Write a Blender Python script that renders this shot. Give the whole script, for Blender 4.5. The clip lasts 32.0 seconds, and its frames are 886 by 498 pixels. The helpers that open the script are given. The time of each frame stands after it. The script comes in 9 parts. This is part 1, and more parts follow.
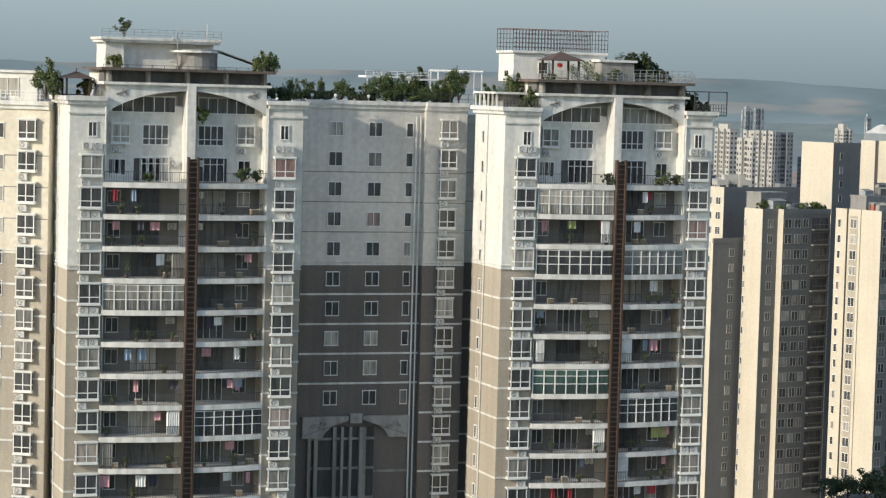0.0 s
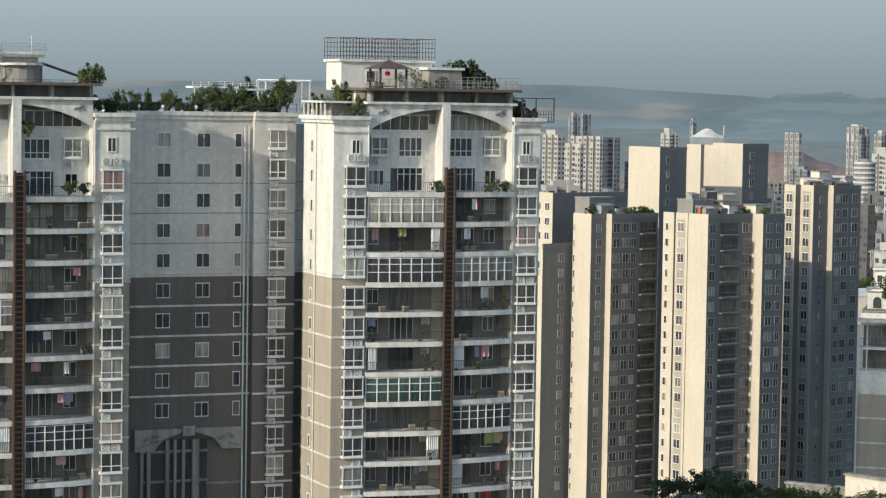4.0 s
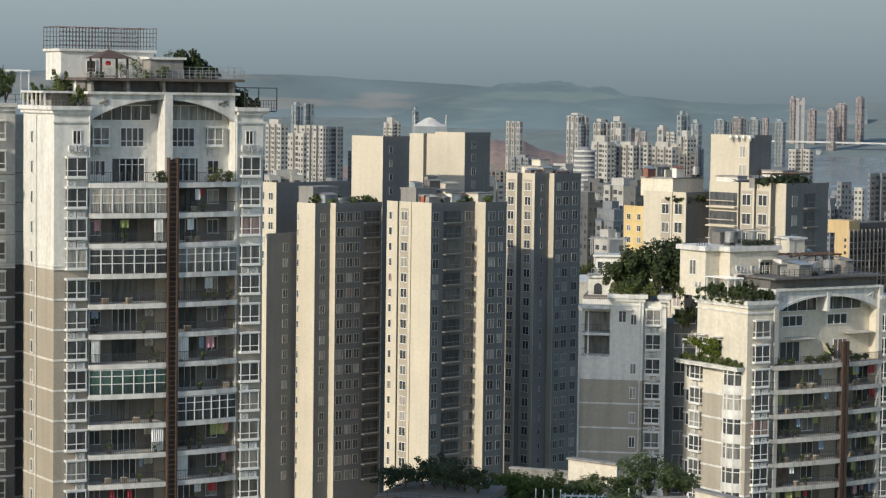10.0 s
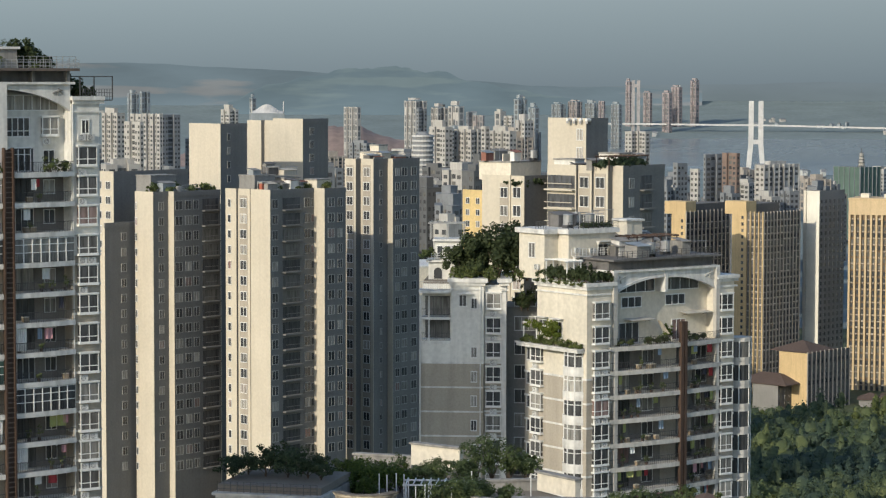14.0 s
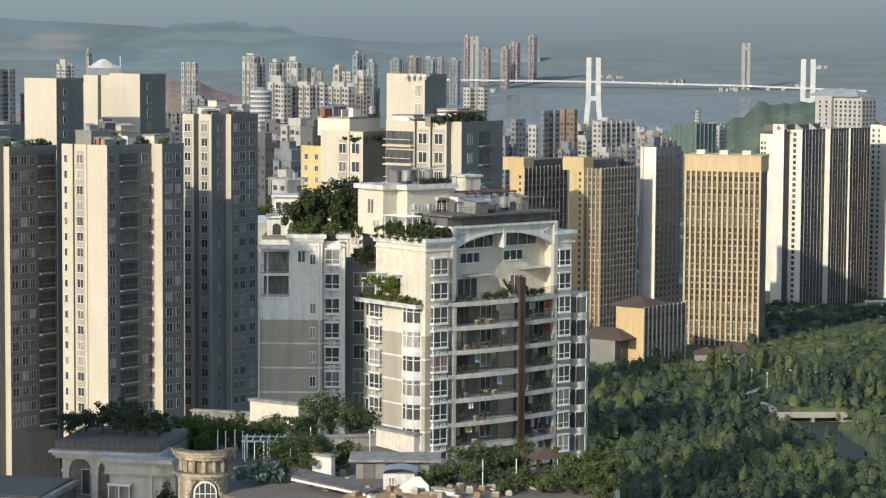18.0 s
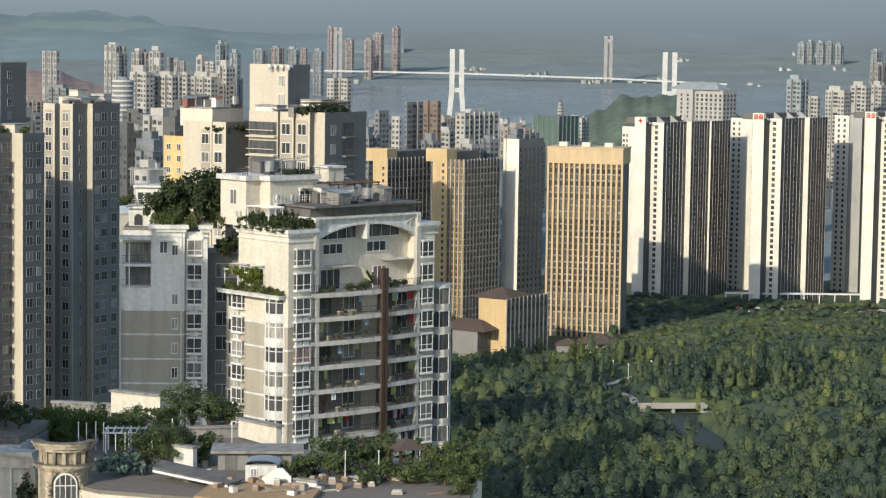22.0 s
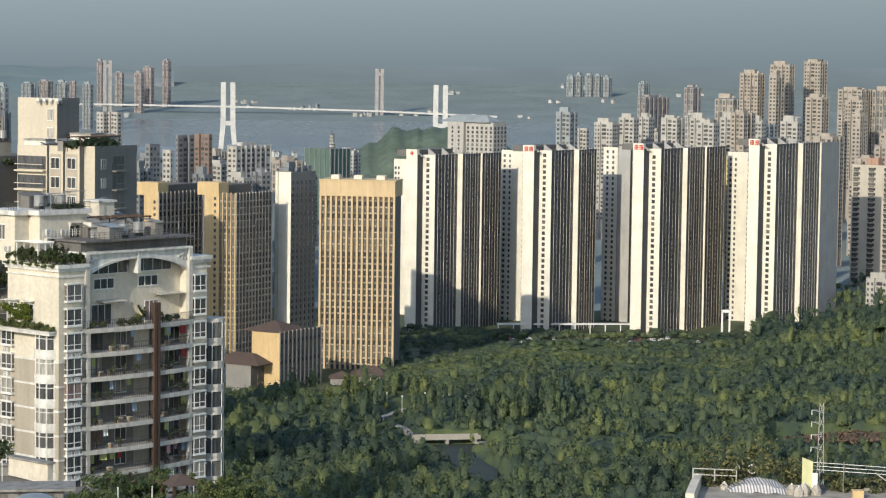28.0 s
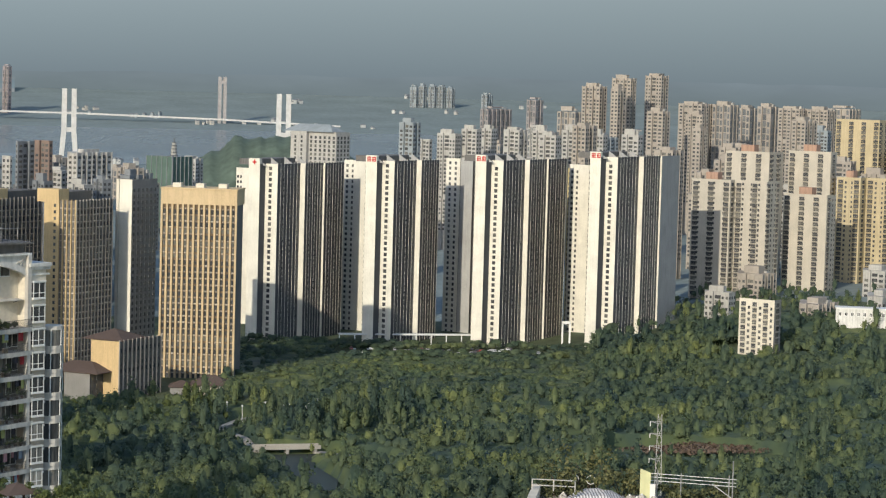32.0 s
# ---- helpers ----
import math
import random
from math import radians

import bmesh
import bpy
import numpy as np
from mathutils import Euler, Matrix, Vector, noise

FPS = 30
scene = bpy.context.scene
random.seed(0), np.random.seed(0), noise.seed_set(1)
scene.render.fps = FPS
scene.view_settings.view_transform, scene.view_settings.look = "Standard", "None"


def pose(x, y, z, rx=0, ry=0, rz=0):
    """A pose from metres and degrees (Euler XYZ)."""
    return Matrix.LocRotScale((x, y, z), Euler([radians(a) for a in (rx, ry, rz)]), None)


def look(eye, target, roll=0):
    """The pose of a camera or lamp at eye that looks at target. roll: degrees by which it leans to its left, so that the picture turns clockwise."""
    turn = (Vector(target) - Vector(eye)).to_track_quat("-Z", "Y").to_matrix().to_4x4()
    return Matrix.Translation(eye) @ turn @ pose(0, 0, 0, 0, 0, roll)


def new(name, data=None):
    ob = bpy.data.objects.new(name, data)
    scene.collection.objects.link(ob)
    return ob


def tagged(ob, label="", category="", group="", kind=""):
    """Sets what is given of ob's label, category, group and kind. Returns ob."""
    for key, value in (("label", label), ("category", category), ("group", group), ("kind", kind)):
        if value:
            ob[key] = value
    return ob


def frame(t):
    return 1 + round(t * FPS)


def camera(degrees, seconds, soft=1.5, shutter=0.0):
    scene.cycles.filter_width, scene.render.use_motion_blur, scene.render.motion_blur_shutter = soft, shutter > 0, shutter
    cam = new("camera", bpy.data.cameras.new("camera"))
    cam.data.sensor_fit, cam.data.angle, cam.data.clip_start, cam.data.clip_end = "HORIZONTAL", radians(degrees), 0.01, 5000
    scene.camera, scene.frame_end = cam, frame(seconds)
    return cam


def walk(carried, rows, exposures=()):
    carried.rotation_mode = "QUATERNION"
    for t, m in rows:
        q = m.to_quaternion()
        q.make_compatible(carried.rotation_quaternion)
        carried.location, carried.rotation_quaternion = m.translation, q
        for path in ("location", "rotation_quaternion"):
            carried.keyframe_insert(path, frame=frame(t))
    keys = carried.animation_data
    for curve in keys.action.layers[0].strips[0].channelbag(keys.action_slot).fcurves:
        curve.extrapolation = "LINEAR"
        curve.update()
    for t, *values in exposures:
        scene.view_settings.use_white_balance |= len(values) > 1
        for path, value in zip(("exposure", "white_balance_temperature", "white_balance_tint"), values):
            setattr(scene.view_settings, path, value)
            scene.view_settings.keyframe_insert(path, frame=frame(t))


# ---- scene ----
cam = camera(20.43, 32.0, soft=1.25)
EYE = 150.0
# seconds, yaw, pitch, roll of a hand-held camera that turns where it stands
ROWS = [
    (0, 14.236, -3.857, -1.575),
    (0.5, 13.838, -3.930, -1.646),
    (1, 13.396, -3.971, -1.601),
    (1.5, 12.948, -3.975, -1.436),
    (2, 12.462, -3.959, -1.412),
    (2.5, 11.953, -3.916, -1.270),
    (3, 11.394, -3.760, -0.909),
    (3.5, 10.857, -3.630, -0.909),
    (4, 10.237, -3.572, -0.879),
    (4.5, 9.584, -3.564, -1.049),
    (6.5, 7.477, -3.729, -0.918),
    (7, 6.950, -3.600, -0.675),
    (7.5, 6.446, -3.531, -0.788),
    (8, 5.846, -3.524, -0.858),
    (8.5, 5.276, -3.540, -0.786),
    (9, 4.731, -3.552, -0.519),
    (9.5, 4.237, -3.632, -0.487),
    (10, 3.793, -3.726, -0.746),
    (10.5, 3.310, -3.803, -0.672),
    (11, 2.826, -3.848, -0.556),
    (11.5, 2.371, -3.871, -0.533),
    (12, 1.908, -3.870, -0.426),
    (12.5, 1.388, -3.852, -0.136),
    (13, 0.942, -3.846, -0.278),
    (13.5, 0.480, -3.922, -0.151),
    (14, 0.008, -4.031, -0.119),
    (14.5, -0.485, -4.154, -0.085),
    (16.5, -2.277, -4.806, -0.188),
    (17, -2.795, -4.924, -0.197),
    (17.5, -3.302, -5.016, -0.294),
    (18, -3.740, -5.042, -0.369),
    (18.5, -4.169, -5.068, -0.441),
    (19, -4.562, -5.117, -0.609),
    (19.5, -4.932, -5.136, -0.562),
    (20, -5.275, -5.157, -0.629),
    (20.5, -5.643, -5.166, -0.732),
    (21, -6.024, -5.179, -0.984),
    (21.5, -6.487, -5.200, -0.804),
    (22, -6.904, -5.215, -0.810),
    (22.5, -7.319, -5.220, -0.815),
    (23, -7.790, -5.204, -0.890),
    (23.5, -8.270, -5.162, -0.986),
    (24, -8.701, -5.130, -0.976),
    (24.5, -9.069, -5.061, -1.246),
    (25, -9.490, -4.997, -1.249),
    (25.5, -9.940, -4.904, -1.082),
    (27.5, -11.817, -4.505, -0.665),
    (28, -12.218, -4.378, -0.773),
    (28.5, -12.623, -4.325, -0.924),
    (29, -13.077, -4.294, -1.022),
    (29.5, -13.573, -4.272, -1.086),
    (30, -14.130, -4.249, -1.079),
    (30.5, -14.666, -4.183, -0.882),
    (31, -15.118, -4.152, -0.883),
    (31.5, -15.488, -4.102, -1.313),
    (32, -15.852, -4.069, -1.567),
]
walk(cam, [(t, pose(0, 0, EYE, 90 + pitch, roll, yaw)) for t, yaw, pitch, roll in ROWS],
     [(0, 0.40), (4, 0.34), (7, 0.22), (10, 0.16), (12, 0.12), (14, 0.14), (17, 0.36), (20, 0.37), (24, 0.33), (28, 0.31), (30, 0.25), (32, 0.20)])

# ---- light ----
SUN_AZ, SUN_EL = -140.0, 23.0
world = bpy.data.worlds.new("world")
scene.world = world
world.use_nodes = True
wn, wl = world.node_tree.nodes, world.node_tree.links
sky = wn.new("ShaderNodeTexSky")
sky.sky_type, sky.sun_disc = "NISHITA", False
sky.sun_elevation, sky.sun_rotation = radians(SUN_EL), radians(SUN_AZ)
sky.air_density, sky.dust_density, sky.ozone_density, sky.altitude = 1.2, 0.9, 2.0, 300
wn["Background"].inputs["Strength"].default_value = 0.15
tint = wn.new("ShaderNodeMix")
tint.data_type, tint.blend_type = "RGBA", "MULTIPLY"
tint.inputs[0].default_value, tint.inputs[7].default_value = 1.0, (1.04, 1.0, 0.985, 1.0)
wl.new(sky.outputs["Color"], tint.inputs[6])
wl.new(tint.outputs[2], wn["Background"].inputs["Color"])
sun = new("sun", bpy.data.lights.new("sun", "SUN"))
sun.data.energy, sun.data.angle, sun.data.color = 3.2, radians(0.6), (1.0, 0.905, 0.73)
sa, se = radians(SUN_AZ), radians(SUN_EL)
sun.matrix_world = look((0, 0, 600), (-math.sin(sa) * math.cos(se) * 100, -math.cos(sa) * math.cos(se) * 100, 600 - 100 * math.sin(se)))

# ---- materials ----
def node_mat(name):
    m = bpy.data.materials.new(name)
    m.use_nodes = True
    nt = m.node_tree
    return m, nt, nt.nodes["Principled BSDF"]


def mul(nt, a, b):
    n = nt.nodes.new("ShaderNodeMix")
    n.data_type, n.blend_type = "RGBA", "MULTIPLY"
    n.inputs[0].default_value = 1.0
    for sock, v in ((n.inputs[6], a), (n.inputs[7], b)):
        if isinstance(v, tuple):
            sock.default_value = (*v, 1.0)
        else:
            nt.links.new(v, sock)
    return n.outputs[2]


def ramp(nt, fac, stops):
    n = nt.nodes.new("ShaderNodeValToRGB")
    n.color_ramp.elements[0].position, n.color_ramp.elements[1].position = stops[0][0], stops[-1][0]
    for p, c in stops[1:-1]:
        n.color_ramp.elements.new(p)
    for e, (p, c) in zip(n.color_ramp.elements, stops):
        e.color = (*c, 1.0) if isinstance(c, tuple) else (c, c, c, 1.0)
    nt.links.new(fac, n.inputs[0])
    return n.outputs[0]


def noise_tex(nt, scale, stretch=(1, 1, 1), detail=4.0):
    geo, mp, nz = nt.nodes.new("ShaderNodeNewGeometry"), nt.nodes.new("ShaderNodeMapping"), nt.nodes.new("ShaderNodeTexNoise")
    mp.inputs["Scale"].default_value = stretch
    nz.inputs["Scale"].default_value, nz.inputs["Detail"].default_value = scale, detail
    nt.links.new(geo.outputs["Position"], mp.inputs[0])
    nt.links.new(mp.outputs[0], nz.inputs["Vector"])
    return nz.outputs["Fac"]


def paint(name, col, rough=0.85, var=0.12, streak=0.25, grain=2.0, metal=0.0, bump=0.0, island=0.0, spec=0.3):
    """Weathered surface: broad mottling, rain streaks and fine grain in world metres."""
    m, nt, p = node_mat(name)
    c = mul(nt, col, ramp(nt, noise_tex(nt, 0.12), [(0.3, 1.0 - var), (0.7, 1.0 + var * 0.4)]))
    if streak:
        c = mul(nt, c, ramp(nt, noise_tex(nt, 1.1, (1, 1, 0.07)), [(0.34, 1.0 - streak), (0.56, 1.0)]))
    g = noise_tex(nt, grain, detail=6.0)
    c = mul(nt, c, ramp(nt, g, [(0.3, 1.0 - var), (0.7, 1.0 + var * 0.5)]))
    if island:
        gi = nt.nodes.new("ShaderNodeNewGeometry")
        c = mul(nt, c, ramp(nt, gi.outputs["Random Per Island"], [(0.0, 1.0 - island), (1.0, 1.0 + island)]))
    nt.links.new(c, p.inputs["Base Color"])
    p.inputs["Roughness"].default_value, p.inputs["Metallic"].default_value = rough, metal
    p.inputs["Specular IOR Level"].default_value = spec
    if bump:
        b = nt.nodes.new("ShaderNodeBump")
        b.inputs["Strength"].default_value, b.inputs["Distance"].default_value = bump, 0.1
        nt.links.new(g, b.inputs["Height"])
        nt.links.new(b.outputs[0], p.inputs["Normal"])
    return m


def glazing(name, stops, island=False, rough=0.12):
    """Window glass before dim rooms, some with drawn curtains."""
    m, nt, p = node_mat(name)
    if island:
        r = nt.nodes.new("ShaderNodeNewGeometry").outputs["Random Per Island"]
    else:
        r = nt.nodes.new("ShaderNodeObjectInfo").outputs["Random"]
    c = ramp(nt, r, stops)
    c = mul(nt, c, ramp(nt, noise_tex(nt, 2.5, (1, 1, 0.15)), [(0.35, 0.6), (0.6, 1.15)]))
    nt.links.new(c, p.inputs["Base Color"])
    p.inputs["Roughness"].default_value, p.inputs["Specular IOR Level"].default_value = rough, 0.5
    return m


def foliage(name, dark, light, thin=0.35, patch=0.0):
    m, nt, p = node_mat(name)
    r = nt.nodes.new("ShaderNodeNewGeometry").outputs["Random Per Island"]
    c = ramp(nt, r, [(0.0, dark), (1.0, light)])
    c = mul(nt, c, ramp(nt, noise_tex(nt, 0.035, detail=3.0), [(0.35, (0.72, 0.8, 0.86)), (0.65, (1.2, 1.12, 0.92))]))
    c = mul(nt, c, ramp(nt, noise_tex(nt, 0.16, detail=1.0), [(0.35, (0.8, 0.84, 0.86)), (0.65, (1.12, 1.1, 1.0))]))
    if patch:
        # stands of different species, some bluish and dark, some fresh yellow-green
        c = mul(nt, c, ramp(nt, noise_tex(nt, 0.011, (1, 1, 0.2), 2.0), [(0.36, (1 - patch * 0.7, 1 - patch * 0.55, 1 - patch * 0.3)), (0.52, (1.0, 1.0, 1.0)), (0.66, (1 + patch * 0.55, 1 + patch * 0.42, 1 - patch * 0.1))]))
        c = mul(nt, c, ramp(nt, noise_tex(nt, 0.085, (1, 1, 0.3), 1.0), [(0.38, (0.78, 0.82, 0.9)), (0.62, (1.22, 1.16, 0.92))]))
    nt.links.new(c, p.inputs["Base Color"])
    p.inputs["Roughness"].default_value, p.inputs["Specular IOR Level"].default_value = 0.6, 0.25
    tr, mix = nt.nodes.new("ShaderNodeBsdfTranslucent"), nt.nodes.new("ShaderNodeMixShader")
    nt.links.new(c, tr.inputs[0])
    mix.inputs[0].default_value = thin
    nt.links.new(p.outputs[0], mix.inputs[1])
    nt.links.new(tr.outputs[0], mix.inputs[2])
    nt.links.new(mix.outputs[0], nt.nodes["Material Output"].inputs[0])
    return m


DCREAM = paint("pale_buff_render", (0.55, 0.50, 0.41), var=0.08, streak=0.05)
WHITE = paint("white_render", (0.70, 0.69, 0.645), streak=0.14)
CREAM = paint("cream_render", (0.66, 0.61, 0.51), streak=0.08)
TAUPE = paint("taupe_tile", (0.40, 0.36, 0.30), streak=0.12, grain=5.0)
TRIM = paint("white_trim", (0.70, 0.69, 0.66), rough=0.6, streak=0.25)
FRAME = paint("white_frame", (0.72, 0.72, 0.70), rough=0.4, streak=0.0, var=0.05)
CONC = paint("grey_concrete", (0.30, 0.29, 0.27), streak=0.35, bump=0.2)
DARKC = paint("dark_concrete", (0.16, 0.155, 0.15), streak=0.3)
STONE = paint("grey_stone_tile", (0.25, 0.245, 0.235), streak=0.08, grain=3.0)
IRON = paint("dark_iron", (0.09, 0.09, 0.092), rough=0.5, metal=0.3, streak=0.0)
STEEL = paint("galvanised_steel", (0.42, 0.42, 0.42), rough=0.45, metal=0.6, streak=0.1)
RUST = paint("rust_brown_steel", (0.085, 0.055, 0.042), rough=0.7, streak=0.3)
ROOFM = paint("bitumen_roof", (0.19, 0.17, 0.145), streak=0.0, bump=0.3)
TILE = paint("brown_roof_tile", (0.11, 0.08, 0.068), streak=0.1, grain=6.0)
ACM = paint("appliance_white", (0.66, 0.66, 0.64), rough=0.5, streak=0.25)
REDM = paint("red_enamel", (0.5, 0.03, 0.03), rough=0.5, streak=0.1)
ORANGE = paint("orange_render", (0.62, 0.46, 0.25), streak=0.12)
GOLD = paint("gold_tan_render", (0.60, 0.46, 0.28), streak=0.12)
OCHRE = paint("ochre_fin", (0.33, 0.26, 0.18), streak=0.12)
GLASS = glazing("window_glass", [(0.0, (0.055, 0.058, 0.062)), (0.45, (0.07, 0.073, 0.077)), (0.6, (0.10, 0.10, 0.10)), (0.8, (0.22, 0.215, 0.20)), (0.95, (0.42, 0.40, 0.36)), (1.0, (0.22, 0.13, 0.12))])
GLASSF = glazing("far_window_glass", [(0.0, (0.06, 0.063, 0.068)), (0.6, (0.085, 0.088, 0.093)), (1.0, (0.17, 0.165, 0.15))], island=True)
GLASSD = glazing("dark_gateway_glass", [(0.0, (0.035, 0.036, 0.04)), (1.0, (0.06, 0.06, 0.065))], rough=0.4)
GREENG = glazing("green_tinted_glass", [(0.0, (0.03, 0.06, 0.055)), (1.0, (0.10, 0.17, 0.15))])
LEAF = foliage("broad_leaves", (0.065, 0.09, 0.04), (0.15, 0.185, 0.075))
LEAFD = foliage("dark_leaves", (0.034, 0.052, 0.028), (0.075, 0.10, 0.05))
LEAFB = foliage("bright_leaves", (0.05, 0.085, 0.018), (0.15, 0.19, 0.04))
PARKL = foliage("park_leaves", (0.108, 0.148, 0.108), (0.185, 0.235, 0.155), 0.45, patch=0.4)
PARKU = foliage("shrub_layer_leaves", (0.108, 0.148, 0.098), (0.135, 0.175, 0.112), 0.3, patch=0.4)
MAGN = foliage("magnolia_leaves", (0.035, 0.05, 0.025), (0.17, 0.17, 0.085), 0.2)
BARK = paint("bark", (0.10, 0.075, 0.055), streak=0.3)

# ---- mesh helpers ----
class Geo:
    """Collects boxes, prisms, tubes and cards for one mesh."""

    def __init__(self):
        self.v, self.f = [], []

    def add(self, vs, fs):
        n = len(self.v)
        self.v += vs
        self.f += [tuple(i + n for i in q) for q in fs]
        return self

    def box(self, x0, y0, z0, x1, y1, z1):
        vs = [(x, y, z) for z in (z0, z1) for x, y in ((x0, y0), (x1, y0), (x1, y1), (x0, y1))]
        return self.add(vs, [(3, 2, 1, 0), (4, 5, 6, 7), (0, 1, 5, 4), (1, 2, 6, 5), (2, 3, 7, 6), (3, 0, 4, 7)])

    def prism(self, poly, z0, z1, grow=0.0):
        n = len(poly)
        top = poly
        if grow:
            cx, cy = sum(p[0] for p in poly) / n, sum(p[1] for p in poly) / n
            top = [(cx + (x - cx) * (1 + grow), cy + (y - cy) * (1 + grow)) for x, y in poly]
        vs = [(x, y, z0) for x, y in poly] + [(x, y, z1) for x, y in top]
        fs = [tuple(range(n - 1, -1, -1)), tuple(range(n, 2 * n))] + [(i, (i + 1) % n, n + (i + 1) % n, n + i) for i in range(n)]
        return self.add(vs, fs)

    def tube(self, a, b, r, sides=5, r2=None):
        a, b = Vector(a), Vector(b)
        d = (b - a).normalized()
        u = d.orthogonal().normalized()
        w = d.cross(u)
        r2 = r if r2 is None else r2
        vs = []
        for c, rr in ((a, r), (b, r2)):
            for k in range(sides):
                q = 2 * math.pi * k / sides
                vs.append(tuple(c + u * (rr * math.cos(q)) + w * (rr * math.sin(q))))
        fs = [(k, (k + 1) % sides, sides + (k + 1) % sides, sides + k) for k in range(sides)]
        return self.add(vs, fs + [tuple(range(sides - 1, -1, -1)), tuple(range(sides, 2 * sides))])

    def mesh(self, name, mat=None):
        me = bpy.data.meshes.new(name)
        me.from_pydata(self.v, [], self.f)
        me.update()
        if mat:
            me.materials.append(mat)
        return me


def part(name, geo, mat, parent, label="", kind="", m=None):
    """One mesh object under a thing or a part."""
    ob = new(name, geo if isinstance(geo, bpy.types.Mesh) else geo.mesh(name, mat))
    ob.parent = parent
    if m is not None:
        ob.matrix_basis = m
    return tagged(ob, label=label, kind=kind)


def thing(name, m, label, category, group="", kind=""):
    ob = new(name)
    ob.matrix_basis = m
    return tagged(ob, label, category, group, kind)


def at(x, y=0.0, z=0.0, yaw=0.0):
    return Matrix.Translation((x, y, z)) @ Matrix.Rotation(radians(yaw), 4, "Z")


CACHE = {}


def shared(key, build, mat):
    if key not in CACHE:
        CACHE[key] = build().mesh(key[0], mat)
    return CACHE[key]


# ---- windows ----
def frame_geo(w, h, cols, transom, t=0.07, dep=0.1):
    """A frame in the plane y = 0 that looks to -y, with cols lights and an optional transom bar."""
    g = Geo()
    g.box(-w / 2 - t, -dep, -t, w / 2 + t, 0.02, t * 0.6).box(-w / 2 - t, -dep, h - t * 0.6, w / 2 + t, 0.02, h + t)
    for i in range(cols + 1):
        x = -w / 2 + w * i / cols
        g.box(x - t * 0.5, -dep + 0.01, t * 0.6, x + t * 0.5, 0.02, h - t * 0.6)
    if transom:
        g.box(-w / 2, -dep + 0.02, h * transom - t * 0.45, w / 2, 0.02, h * transom + t * 0.45)
    return g


def window(parent, m, w, h, cols=2, transom=0.0, mat=None, frame_mat=None, thick=0.07, name="window", label=""):
    fm, gm = frame_mat or FRAME, mat or GLASS
    k = (w, h, cols, transom, thick, fm.name)
    win = part(name, shared(("window_frame",) + k, lambda: frame_geo(w, h, cols, transom, thick), fm), None, parent, label, m=m)
    part("pane", shared(("pane", w, h, gm.name), lambda: Geo().box(-w / 2, -0.03, 0.0, w / 2, 0.03, h), gm), None, win)
    return win


def bay_geo(w, h, dep):
    g = Geo()
    g.box(-w / 2 - 0.1, -dep - 0.1, -0.18, w / 2 + 0.1, 0, 0.0).box(-w / 2 - 0.12, -dep - 0.14, h, w / 2 + 0.12, 0, h + 0.14)
    t = 0.09
    for x in (-w / 2, 0, w / 2):
        g.box(x - t / 2, -dep - t / 2, 0, x + t / 2, -dep + t / 2, h)
    for z in (0.0, h * 0.3, h - t):
        g.box(-w / 2, -dep - t / 2 + 0.01, z, w / 2, -dep + t / 2, z + t)
        for x in (-w / 2, w / 2):
            g.box(x - t / 2 + 0.01, -dep, z, x + t / 2 - 0.01, 0, z + t)
    return g


def bay_window(parent, m, w=2.0, h=1.9, dep=0.55):
    b = part("bay_window", shared(("bay_window", w, h, dep), lambda: bay_geo(w, h, dep), FRAME), None, parent, m=m)
    part("pane", shared(("bay_pane", w, h, dep), lambda: Geo().box(-w / 2 + 0.02, -dep, 0, w / 2 - 0.02, -0.02, h), GLASS), None, b)
    return b


def aircon(m):
    a = thing("air_conditioner", m, "white outdoor air conditioner unit on a wall bracket", "air conditioner", "air conditioners on the facades")

    def body():
        return Geo().box(-0.42, -0.36, 0.0, 0.42, -0.04, 0.6).box(-0.36, -0.34, -0.08, -0.3, 0.0, 0.0).box(0.3, -0.34, -0.08, 0.36, 0.0, 0.0)

    def fan():
        g = Geo()
        for r0, r1 in ((0.26, 0.22), (0.14, 0.11)):
            for k in range(10):
                q, s = 2 * math.pi * k / 10, 2 * math.pi * (k + 1) / 10
                g.add([(r * math.cos(u) - 0.1, -0.375, 0.3 + r * math.sin(u)) for r, u in ((r0, q), (r0, s), (r1, s), (r1, q))], [(0, 1, 2, 3)])
        g.prism([(0.05 * math.cos(u) - 0.1, 0.05 * math.sin(u)) for u in (0, 1.6, 3.1, 4.7)], 0.28, 0.32)
        return g

    part("body", shared(("ac_body",), body, ACM), None, a)
    part("fan_grille", shared(("ac_fan",), fan, IRON), None, a)
    return a


